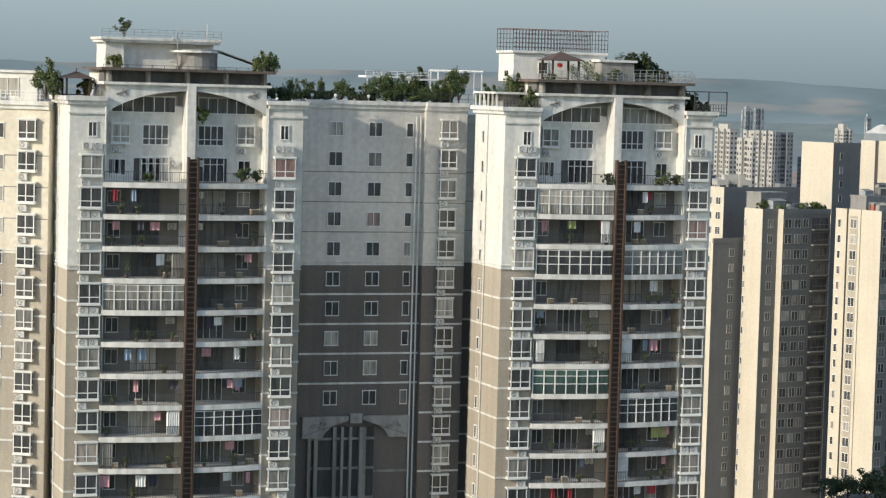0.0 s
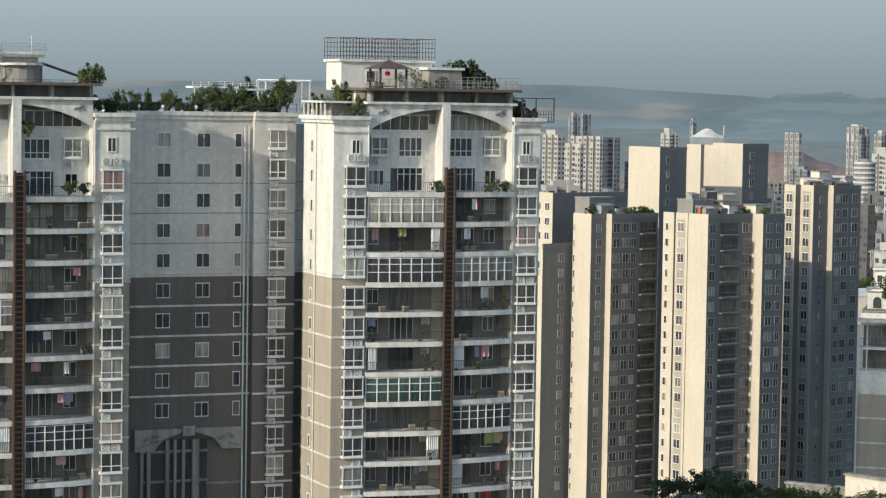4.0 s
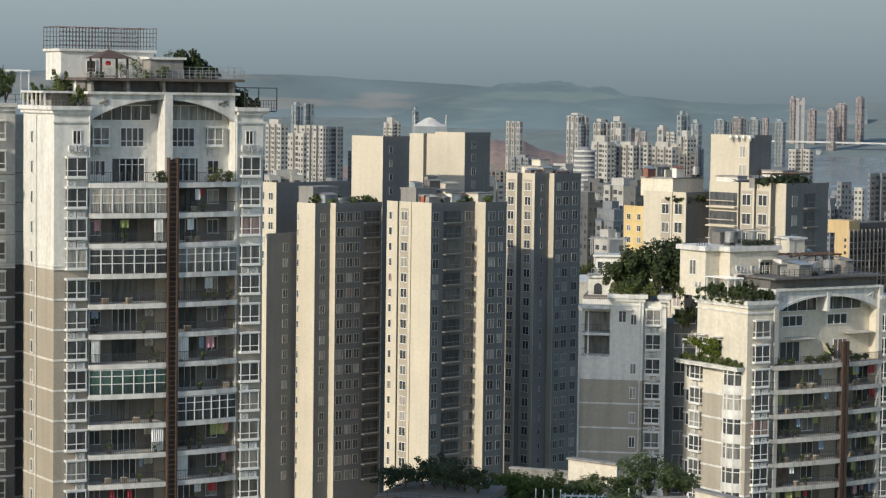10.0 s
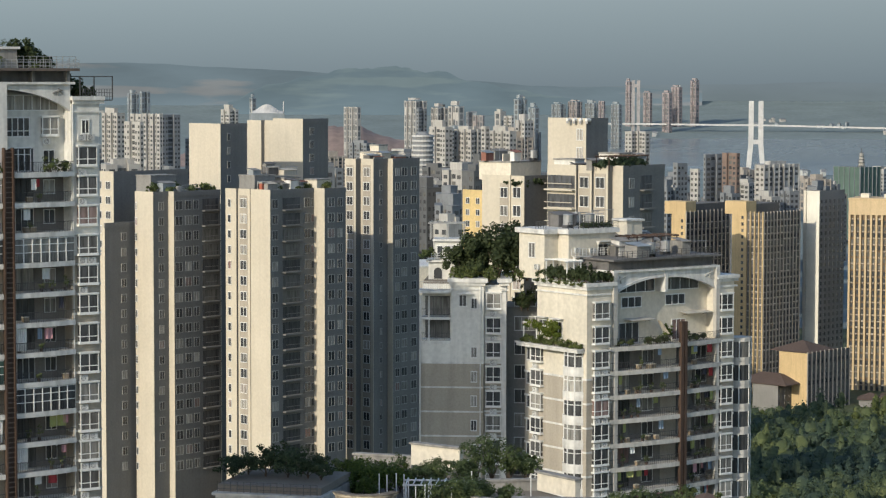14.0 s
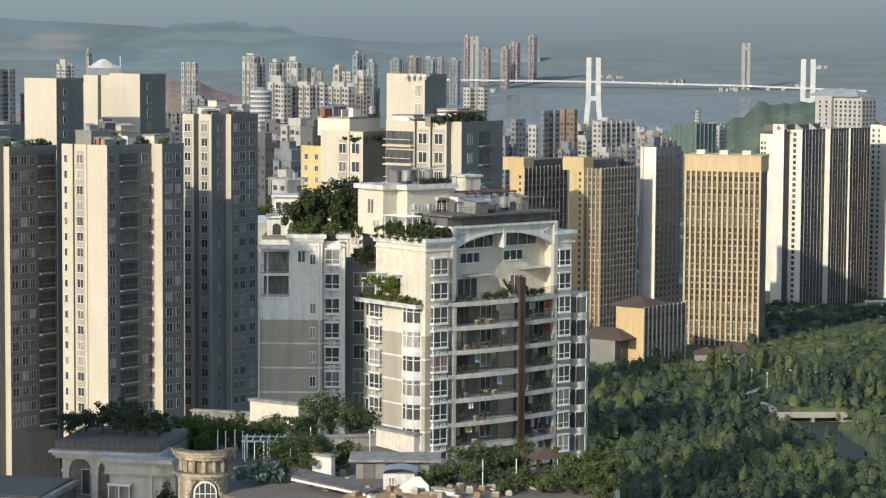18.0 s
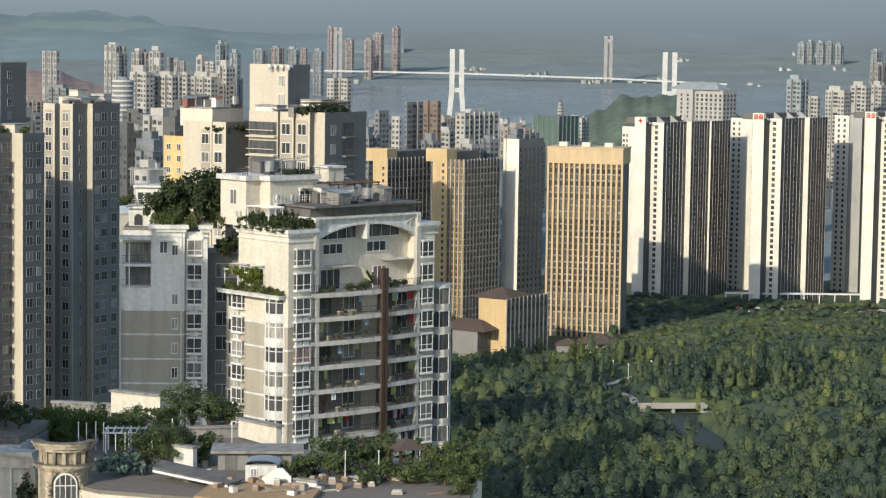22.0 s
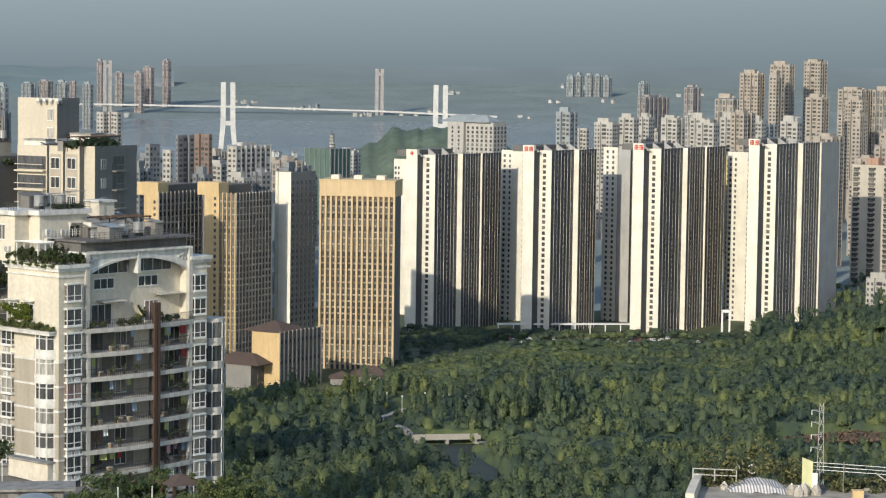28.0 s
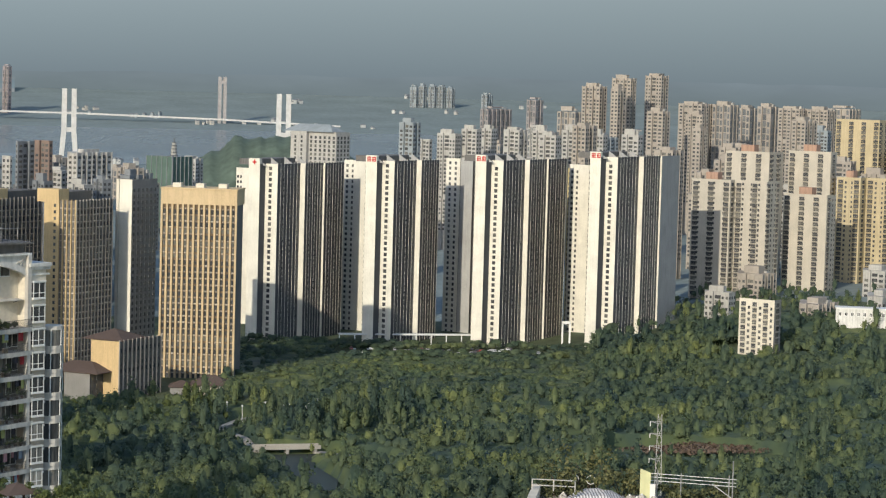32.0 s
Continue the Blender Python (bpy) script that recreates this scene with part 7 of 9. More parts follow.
st = thing("spiral_stair", mA, "steel spiral stair to the penthouse roof", "stair")
part("steps", g, STEEL, st, kind="stuff")
part("pole", Geo().tube((11.2, 4.0, za), (11.2, 4.0, 154.6), 0.06, 6), STEEL, st)
planted(mA, [(6.2, 5.5, 0.9, 1.9)], 153.6, "small spiky tree on the penthouse roof", LEAFD, n=300, name="roof_tree", category="tree")
planted(mA, [(5.0, 3.2, 0.8, 1.9), (19.6, 2.0, 1.1, 2.7), (20.5, 4.0, 1.3, 2.4), (19.0, 3.5, 0.8, 2.0)], za - 0.1, "leafy green shrub in a roof garden", LEAF)
planted(mA, [(21.6, 2.5, 1.2, 2.1), (20.4, 6.0, 1.5, 2.6), (22.3, 5.5, 1.2, 2.3)], 147.4, "dark green shrub in a roof garden", LEAFD)
t = thing("antenna", mA @ at(14.6, 6.0, 153.6), "thin steel roof antenna", "antenna")
part("mast", Geo().tube((0, 0, 0), (0, 0, 1.6), 0.04, 5), STEEL, t)
part("arm", Geo().tube((-0.5, 0, 1.2), (0.5, 0, 1.2), 0.02, 4), STEEL, t)
t = thing("roof_awning", mA, "sloping dark corrugated awning on the roof", "awning")
part("sheet", Geo().add([(15.2, 3.5, 152.6), (19.6, 3.5, 151.2), (19.6, 5.5, 151.2), (15.2, 5.5, 152.6), (15.2, 3.5, 152.5), (19.6, 3.5, 151.1), (19.6, 5.5, 151.1), (15.2, 5.5, 152.5)], [(0, 1, 2, 3), (7, 6, 5, 4), (0, 4, 5, 1)]), DARKC, t)
part("post", Geo().box(19.4, 3.6, za, 19.5, 3.7, 151.2), IRON, t)
fence(mA @ at(3.0, -0.5, za), 16.5, 0.5, "low pipe rail on the roof edge", IRON, step=1.2, rails=1)
gazebo(mA @ at(1.4, 4.5, 147.5), 2.2, 2.0, "dark brown gazebo on a roof")
planted(mA, [(-1.6, 4.0, 1.7, 4.6), (-0.6, 5.5, 1.3, 3.4), (2.6, 5.5, 1.0, 2.2)], 147.4, "dense green roof garden tree", LEAF, n=800, name="roof_tree", category="tree")
box_house(mL, 1.0, 2.0, 8.5, 8.0, 147.2, 149.9, "white roof room with pink curtains", wins=((5.5, 147.6, 2.2, 1.8), (2.6, 147.6, 1.8, 1.8)))
fence(mL @ at(0, 0, 147.2), 10.0, 1.0, "thin white railing on a cornice", FRAME, step=0.5)
planted(mL, [(1.5, 1.0, 1.0, 1.8), (3.8, 0.9, 0.8, 1.2)], 147.2, "leafy green shrub on a roof", LEAF)

# corner tower: terraces and roof
zc_ = 125.05
planted(mC, [(0.1 + 0.3 * (k % 2), 0.3 + k * 0.62, 0.7, 1.5 + 0.25 * (k % 3)) for k in range(15)] + [(0.9 + k * 0.65, 0.15 + 0.2 * (k % 2), 0.65, 1.3 + 0.3 * (k % 2)) for k in range(6)], zc_, "clipped green hedge plant on a roof", LEAFD, n=360, leaf=0.16)
planted(mC, [(-0.55, 0.6 + k * 1.4, 0.5, 0.7) for k in range(7)], zc_ - 0.45, "trailing hedge plant over a cornice", LEAF, n=160, leaf=0.13)
fence(mC @ at(-0.3, 9.6, 131.2, -90), 2.0, 0.9, "thin dark railing on a penthouse roof", IRON, step=0.5)
fence(mC @ at(1.7, 5.7, 131.2), 8.0, 0.9, "thin dark railing on a penthouse roof", IRON, step=0.8)
fence(mC @ at(2.1, 5.5, 127.9), 7.0, 0.9, "thin balcony rail of the penthouse", FRAME, step=0.6)
pergola(mC @ at(10.0, 4.0, 127.9), 8.0, 3.0, 2.0, "rusty pipe pergola on a roof", RUST, 8)
pergola(mC @ at(-0.2, 3.6, zc_), 2.2, 4.0, 2.3, "white pipe pergola on a roof terrace", FRAME, 5)
for x, y, z, r_ in ((3.2, 6.0, 128.3, 0), (5.6, 6.0, 128.2, 0), (-0.2, 9.2, 126.2, -90), (8.8, 6.0, 125.6, 0)):
    aircon(mC @ at(x, y - 0.02 if not r_ else y, z, r_))
for x0, x1, z in ((2.6, 5.2, 127.75), (6.4, 8.6, 129.5)):
    t = thing("window_hood", mC, "thin white window hood on a penthouse", "window hood", "window hoods")
    part("slab", Geo().box(x0, 5.2, z, x1, 6.0, z + 0.1), TRIM, t)
    part("bracket", Geo().box(x0 + 0.1, 5.5, z - 0.25, x0 + 0.2, 6.0, z), TRIM, t)
rgc = random.Random(77)
for k in range(26):
    x, y = rgc.uniform(9.8, 19.6), rgc.uniform(5.4, 11.6)
    s_ = rgc.uniform(0.15, 0.4)
    t = thing("rubble_slab", mC @ at(x, y, 127.2 + (y - 5) * 0.4286, rgc.uniform(0, 180)), "broken pale concrete slab lying on a roof", "rubble", "rubble on the roof")
    part("slab", Geo().box(-s_ * 1.6, -s_, -0.05, s_ * 1.6, s_, rgc.uniform(0.08, 0.2)), rgc.choice((TRIM, CONC, STONE)), t)
planted(mC, [(2.8, 3.6, 1.2, 2.6), (1.2, 8.6, 1.0, 2.2)], zc_, "small round tree on a roof", LEAFD, n=500, name="roof_tree", category="tree")
planted(mC, [(-0.7, 0.8 + k * 0.9, 0.55, 0.7 + 0.3 * (k % 3)) for k in range(13)], 117.0, "trailing green terrace plant", LEAF, n=220)
t = thing("trellis", mC, "white arched terrace trellis overgrown by creepers", "trellis")
part("creeper_mass", cards("creeper_mass", leaf_cloud(2400, 0.8, 2.9, 1.15, 0.12, 9, 10, 0) + np.array((-0.6, 6.4, 118.0)), LEAFB), None, t)
for y in (9.0, 11.6):
    part("post", Geo().box(-0.6, y - 0.08, 116.9, -0.45, y + 0.08, 119.5), FRAME, t)
part("beam", Geo().box(-0.62, 8.8, 119.4, -0.42, 11.8, 119.55), FRAME, t)
part("creeper", cards("creeper", leaf_cloud(500, 0.9, 1.9, 0.8, 0.17, 3, 6, 0) + np.array((-0.4, 9.6, 118.6)), LEAFB), None, t)
part("arch", Geo().box(-0.3, 8.4, 116.9, -0.2, 8.6, 119.2).box(-0.3, 6.9, 116.9, -0.2, 7.1, 119.2).box(-0.3, 6.9, 119.2, -0.2, 8.6, 119.4), FRAME, t)
planted(mC, [(5.2, 0.0, 0.7, 1.0), (6.6, -0.2, 0.6, 0.9), (9.6, -0.5, 0.8, 1.2), (10.8, -0.5, 0.6, 1.0), (12.0, -0.5, 0.8, 1.3), (16.3, -0.4, 0.9, 1.6), (17.6, -0.3, 0.6, 1.0), (19.0, 0.0, 0.5, 0.8)], 117.1, "leafy terrace shrub behind a railing", LEAF, n=260)
planted(mC, [(13.3, 0.2, 0.7, 2.7)], 117.1, "tall yellow-green clipped terrace shrub", LEAFB, n=420)
for x0, x1, z in ((7.2, 11.2, 120.1), (16.4, 20.6, 120.5)):
    t = thing("awning", mC, "thin pale terrace awning on brackets", "awning", "terrace awnings")
    part("sheet", Geo().add([(x0, 1.6, z + 0.16), (x1, 1.6, z + 0.16), (x1, 0.1, z), (x0, 0.1, z), (x0, 1.6, z + 0.1), (x1, 1.6, z + 0.1), (x1, 0.1, z - 0.06), (x0, 0.1, z - 0.06)], [(3, 2, 1, 0), (4, 5, 6, 7), (0, 4, 7, 3), (1, 2, 6, 5), (2, 3, 7, 6)]), BALC, t)
    for x in (x0 + 0.4, x1 - 0.4):
        part("bracket", Geo().tube((x, 1.6, z - 0.4), (x, 0.15, z), 0.03, 4), IRON, t)
t = thing("sunshade", mC, "cream tilted canvas sunshade", "sunshade")
part("canvas", Geo().add([(11.8, -0.4, 119.6), (13.0, -0.4, 118.2), (13.0, 0.8, 118.4), (12.0, 0.8, 120.0), (11.8, -0.35, 119.55), (13.0, -0.35, 118.15), (13.0, 0.85, 118.35), (12.0, 0.85, 119.95)], [(0, 1, 2, 3), (7, 6, 5, 4), (0, 4, 5, 1), (1, 5, 6, 2)]), CREAM, t)
part("pole", Geo().tube((12.4, 0.2, 117.1), (12.4, 0.2, 119.0), 0.03, 5), STEEL, t)
planted(mC, [(5.5 + 0.9 * k, 7.0 + 0.4 * (k % 2), 0.9, 0.9) for k in range(5)], 131.1, "flat green roof planting", LEAFD, n=240)
planted(mC, [(21.6, 3.0, 0.9, 1.8), (22.6, 5.0, 1.1, 2.0)], zc_, "dark green shrub on a roof", LEAFD, n=300)
box_house(mC, 14.5, 9.5, 17.0, 12, 128.0, 131.6, "small white stair house on the roof", CREAM)
fence(mC @ at(4.6, -0.2, 127.8), 16.0, 0.9, "thin roof railing with planters", IRON, step=0.8)
for x, y in ((10.5, 4.6), (11.8, 4.8), (13.2, 4.7)):
    p = mC @ Vector((x, y, 127.75))
    t = thing("roof_sculpture", at(p.x, p.y, p.z), "weathered white concrete scroll on the roof edge", "ornament", "roof ornaments")
    part("scroll", Geo().tube((-0.6, 0, 0), (-0.2, 0, 0.9), 0.2, 6).tube((-0.2, 0, 0.9), (0.5, 0, 0.6), 0.18, 6).tube((0.5, 0, 0.6), (0.3, 0, 0.1), 0.16, 6), TRIM, t)

# side tower: a wood on the roof and a white arched house
planted(mE, [(5.0, 3.0, 2.2, 5.6), (6.6, 2.2, 2.0, 4.4), (7.8, 4.6, 2.8, 8.0), (9.6, 3.6, 2.5, 7.2), (11.6, 4.4, 2.6, 7.6), (13.2, 5.0, 2.2, 6.2), (10.4, 7.5, 3.0, 8.6), (6.4, 7.0, 2.6, 7.4)], 124.2, "dense dark green tree of a roof wood", LEAFD, n=2200, leaf=0.23, name="roof_tree", category="tree")
planted(mE, [(6.2, 0.6, 1.4, 2.4), (8.6, 1.2, 1.5, 2.6), (12.4, 1.6, 1.5, 2.4), (4.6, 1.2, 1.1, 2.0)], 124.3, "tangled green shrub on a roof", LEAF, n=500)
planted(mE, [(13.4, 3.0, 1.4, 4.0), (12.6, 2.6, 1.2, 3.2)], 120.6, "creeper hanging down a recessed wall", LEAFD, n=500)
wh = thing("roof_house", mE, "white two-storey roof house with arched windows", "roof house", "houses on the roofs")
part("wall", Geo().box(0.8, 4.0, 123.9, 5.0, 8, 126.6).box(1.6, 4.6, 126.6, 4.8, 8, 129.2), WHITE, wh)
part("ledge", Geo().box(0.5, 3.6, 126.6, 5.3, 8.2, 126.85).box(1.3, 4.2, 129.2, 5.2, 8.2, 129.45), TRIM, wh)
for x in (2.0, 4.0):
    part("arched_window", Geo().prism([(x + 0.5 * math.cos(q * 0.3142), 0.5 * math.sin(q * 0.3142)) for q in range(11)] + [(x - 0.5, -0.9), (x + 0.5, -0.9)], 0, 0.06), GLASS, wh, m=Matrix.Translation((0, 3.98, 125.4)) @ Matrix.Rotation(radians(90), 4, "X"))
for k in range(3):
    window(wh, at(2.2 + k * 0.95, 4.6, 127.1), 0.7, 1.5, 1)
fence(mE @ at(0.4, 3.7, 126.85), 4.8, 0.9, "white baluster rail on a ledge", FRAME, step=0.4)
pergola(mE @ at(1.0, 4.4, 129.4), 4.2, 2.6, 2.0, "thin grey pipe pergola on a roof", STEEL)
planted(mE, [(0.9, 5.0, 1.0, 1.6), (0.5, 3.0, 0.8, 1.4)], 127.0, "trailing green shrub on a roof", LEAF)

# stepped high-rises: roof clutter
mD1, mD2, mD3, mG1, mG2 = [local(o, 48) @ Matrix.Diagonal((1.1, 0.86, 1.0, 1.0)) for o in ((-60.1, 479.2), (-42.1, 476.1), (-20.8, 519.6), (6.5, 404.9), (16.8, 394.6))]
planted(mD1, [(4.0, -5.5, 1.2, 2.0), (6.5, -4.5, 1.5, 3.0), (10, -5.0, 1.4, 2.4), (12.5, -5.5, 1.6, 2.8), (14, -6, 1.1, 1.9), (2.0, -3.0, 1.3, 2.6)], 126.6, "roof garden shrub on a high-rise", LEAF, n=320, leaf=0.26)
box_house(mD1, 3.0, -1.0, 9.0, 4.0, 126.6, 130.2, "grey stair house on a roof", STONE, over=0.12, top=CONC)
box_house(mD2, 1.0, -8.0, 6.0, -3.0, 127.3, 130.6, "plain grey shed on a roof", STONE, wins=((2.5, 128.2, 1.6, 1.4),), over=0.12, top=CONC)
box_house(mD2, 7.5, -9.0, 11.5, -4.5, 127.3, 130.0, "plain pale shed on a roof", PALE, over=0.12, top=CONC)
box_house(mD2, 12.5, -13.0, 16.0, -9.0, 127.3, 129.6, "plain pale shed on a roof", CREAM, over=0.12, top=CONC)
box_house(mD2, 1.2, -10.2, 2.4, -9.2, 127.3, 129.3, "small red-brown roof hut", paint("red_brown_paint", (0.36, 0.11, 0.07)), over=0.12, top=CONC)
planted(mD2, [(5.0, -10.5, 1.0, 1.6), (12.0, -10.5, 1.1, 1.9), (14.0, -14.2, 1.1, 2.0), (9.0, -11.5, 0.9, 1.4)], 127.4, "roof shrub on a high-rise", LEAF, n=260, leaf=0.26)
box_house(mD3, 5.0, -5.0, 11.0, 1.0, 131.6, 133.7, "pale lift house on a roof", CREAM, over=0.12, top=CONC)
box_house(mD3, 7.0, -3.0, 9.5, 0.0, 133.95, 135.1, "small pale tank house", CREAM, over=0.12, top=CONC)
for k in range(6):
    p = mD3 @ Vector((2 + k * 1.7, -6.0 + 0.3 * k, 131.6))
    t = thing("roof_vent", at(p.x, p.y, p.z), "short grey roof vent pipe", "vent", "roof vents")
    part("pipe", shared(("vent",), lambda: Geo().tube((0, 0, 0), (0, 0, 1.2), 0.16, 6), STEEL), None, t)
    part("cowl", shared(("cowl",), lambda: Geo().prism([(0.28 * math.cos(q * 1.047), 0.28 * math.sin(q * 1.047)) for q in range(6)], 1.2, 1.35), STEEL), None, t)
planted(mG1, [(0.4, -6.4, 0.9, 1.2), (0.2, -8.4, 1.0, 1.4), (0.9, -9.8, 1.0, 1.5), (2.6, -9.9, 1.0, 1.5), (4.0, -9.6, 1.0, 1.6)], 132.0, "shrub hanging over a terrace wall", LEAFD, n=380, leaf=0.26)
box_house(mG1, 1.0, -6.0, 8.0, 2.0, 132.9, 135.8, "cream upper storey on a roof", CREAM, over=0.12, top=CONC)
planted(mG2, [(1.0 + 0.9 * k, -11.5 - 0.9 * (k % 4), 1.2, 1.9 + 0.3 * (k % 3)) for k in range(10)], 135.2, "roof garden shrub under a pergola", LEAFD, n=320, leaf=0.26)
pergola(mG2 @ at(1.0, -13.5, 135.0), 9.0, 3.0, 2.2, "brown slatted pergola on a roof", RUST, 9)
box_house(mG2, 0.5, -6.0, 2.6, -1.0, 135.0, 136.6, "plain white shed on a roof", WHITE, over=0.12, top=CONC)
box_house(mG2, 9.0, -8.0, 12.0, -3.0, 135.0, 137.4, "small white cabin on a roof", WHITE, wins=((10.4, 135.6, 1.2, 1.0),), over=0.12, top=CONC)
for k in range(4):
    p = mG2 @ Vector((-0.2, -4.0 - k * 1.3, 142.3))
    t = thing("solar_heater", local((20.5 + k * 1.0, 401.0 - k * 0.6), 48) @ at(0, 0, 142.3), "white solar water heater on a roof", "water heater", "solar heaters")
    part("tank", shared(("stank",), lambda: Geo().tube((-0.5, 0, 0.6), (0.5, 0, 0.6), 0.26, 8), FRAME), None, t)
    part("stand", shared(("sstand",), lambda: Geo().box(-0.45, -0.3, 0, -0.4, 0.2, 0.6).box(0.4, -0.3, 0, 0.45, 0.2, 0.6), STEEL), None, t)

SHEETS = (STONE, CONC, TRIM, PALE, DARKC, paint("blue_grey_sheet", (0.28, 0.31, 0.33), rough=0.5), paint("faded_red_sheet", (0.30, 0.14, 0.11)))


def roof_clutter(b, x0, x1, y0, y1, z, n, seed):
    """Sheds, tanks, pipe frames and parapet stubs that crowd an old roof."""
    rc_ = random.Random(seed)
    for k in range(n):
        x, y, q = rc_.uniform(x0, x1), rc_.uniform(y0, y1), rc_.random()
        p = b @ at(x, y, z)
        if q < 0.45:
            w_, d_, h_ = rc_.uniform(1.2, 3.2), rc_.uniform(1.0, 2.4), rc_.uniform(0.9, 2.4)
            t = thing("roof_shed", p, "small patched shed among roof clutter", "shed", "sheds on old roofs")
            part("wall", Geo().box(-w_ / 2, -d_ / 2, 0, w_ / 2, d_ / 2, h_), rc_.choice(SHEETS), t)
            part("roof", Geo().add([(-w_ / 2 - 0.2, -d_ / 2 - 0.25, h_), (w_ / 2 + 0.2, -d_ / 2 - 0.25, h_), (w_ / 2 + 0.2, d_ / 2 + 0.2, h_ + 0.35), (-w_ / 2 - 0.2, d_ / 2 + 0.2, h_ + 0.35), (-w_ / 2 - 0.2, -d_ / 2 - 0.25, h_ - 0.08), (w_ / 2 + 0.2, -d_ / 2 - 0.25, h_ - 0.08)], [(0, 1, 2, 3), (0, 4, 5, 1)]), rc_.choice(SHEETS), t)
        elif q < 0.65:
            t = thing("water_tank", p, "round steel water tank on a low stand", "water tank", "tanks on old roofs")
            part("tank", shared(("wtank",), lambda: Geo().prism([(0.6 * math.cos(u * 0.5236), 0.6 * math.sin(u * 0.5236)) for u in range(12)], 0.4, 1.7), STEEL), None, t)
            part("stand", shared(("wstand",), lambda: Geo().box(-0.5, -0.5, 0, -0.4, 0.5, 0.4).box(0.4, -0.5, 0, 0.5, 0.5, 0.4), IRON), None, t)
        elif q < 0.85:
            w_, h_ = rc_.uniform(2.0, 4.0), rc_.uniform(1.2, 2.2)
            t = thing("pipe_frame", p, "thin pipe frame for drying laundry", "pipe frame", "frames on old roofs")
            for u in (0, w_):
                part("post", Geo().tube((u, 0, 0), (u, 0, h_), 0.05, 5), STEEL, t)
            part("rail", Geo().tube((-0.2, 0, h_), (w_ + 0.2, 0, h_), 0.05, 5), STEEL, t)
        else:
            t = thing("parapet_stub", p, "stained stub of a roof parapet", "wall", "parapet stubs")
            part("wall", Geo().box(-1.2, -0.12, 0, 1.2, 0.12, rc_.uniform(0.7, 1.3)), rc_.choice((DSTONE, CREAM)), t)


roof_clutter(mD1, 4.0, 14.0, -6.4, -3.6, 126.66, 9, 1)
roof_clutter(mD2, 2.5, 12.0, -11.0, -8.6, 127.36, 10, 2)
roof_clutter(mD2, 1.5, 11.0, -7.5, -3.5, 130.6, 7, 12)
roof_clutter(mD3, 1.5, 11.0, -6.8, -5.3, 131.96, 7, 3)
roof_clutter(mG1, 1.0, 6.0, -7.0, 4.0, 136.06, 6, 4)
roof_clutter(mG2, 1.0, 11.0, -12.5, -4.0, 135.06, 12, 5)
roof_clutter(mC, 3.0, 9.0, 7.0, 12.5, 131.2, 7, 6)
roof_clutter(mC, 6.0, 19.0, 1.2, 4.4, 127.76, 8, 8)

# ---- foreground roofs ----
fg = thing("terraced_house", Matrix.Identity(4), "cream terraced building with a roof garden and moulded cornices", "apartment block")
ZF = 112.3
part("wall", Geo().prism([(-10.5, 203.8), (-8.6, 203.2), (-3.5, 197.0), (24.5, 184.0), (29.0, 207.0), (12.0, 217.0), (9.0, 222.0), (2.0, 231.0), (-10.5, 237.0)], 62, ZF - 0.3), CREAM, fg)
part("roof", Geo().prism([(-10.4, 204.0), (-8.6, 203.4), (-3.5, 197.2), (24.4, 184.2), (28.8, 206.8), (11.9, 216.8), (8.9, 221.8), (2.0, 230.8), (-10.4, 236.8)], ZF - 0.296, ZF), ROOFM, fg)
mF = local((-17.6, 205.2), -15.3)
for o, z0, z1 in ((0.95, 2.0, 2.3), (0.8, 1.85, 2.0), (0.55, 1.65, 1.85), (0.4, 1.1, 1.65), (0.5, 0.9, 1.1)):
    part("cornice", Geo().box(3.5 - o * 0.7, -0.25 - o, ZF + z0, 9.2, 0.4, ZF + z1), BALC, fg, m=mF)
part("attic_wall", Geo().box(3.5, -0.25, ZF - 14, 9.2, 3.5, ZF + 1.1), BALC, fg, m=mF)
for k in range(3):
    bay_window(fg, mF @ at(4.5, -0.25, ZF - 1.9 - k * 3.0), 1.8, 1.9, 0.6)
part("drain_pipe", Geo().tube((7.2, -0.4, 90), (7.2, -0.4, ZF + 1.0), 0.09, 6), PIPES, fg, m=mF)
part("creeper", cards("creeper", leaf_cloud(700, 1.3, 0.6, 1.7, 0.14, 8, 7, 0) @ np.array([[math.cos(-0.267), math.sin(-0.267), 0], [-math.sin(-0.267), math.cos(-0.267), 0], [0, 0, 1]]) + np.array((-9.6, 202.2, ZF - 2.6)), LEAFD), None, fg, "dark creeper on the wall")
for k in range(2):
    window(fg, mF @ at(8.7, -0.25, ZF - 3.4 - k * 3.0), 1.3, 1.6, 2)
# rotunda with an arched window
rot = thing("rotunda", at(-6.3, 201.0, 0.3), "weathered, stained cream rotunda with an arched window and heavy cornices", "rotunda")


def ring_wall(r0, r1, z0, z1, a0=190, a1=350, n=18):
    g = Geo()
    pts = []
    for k in range(n + 1):
        q = radians(a0 + (a1 - a0) * k / n)
        pts.append((r1 * math.cos(q), r1 * math.sin(q)))
    for k in range(n, -1, -1):
        q = radians(a0 + (a1 - a0) * k / n)
        pts.append((r0 * math.cos(q), r0 * math.sin(q)))
    for k in range(n):
        i = 2 * n + 1 - k
        g.prism([pts[k], pts[k + 1], pts[i - 1], pts[i]], z0, z1)
    return g


WEATH = paint("weathered_cream_stucco", (0.55, 0.47, 0.36), streak=0.65, var=0.35, grain=3.0, bump=0.3)
WEATHD = paint("stained_dark_coping", (0.26, 0.22, 0.17), streak=0.5, var=0.4, grain=3.0, bump=0.4)
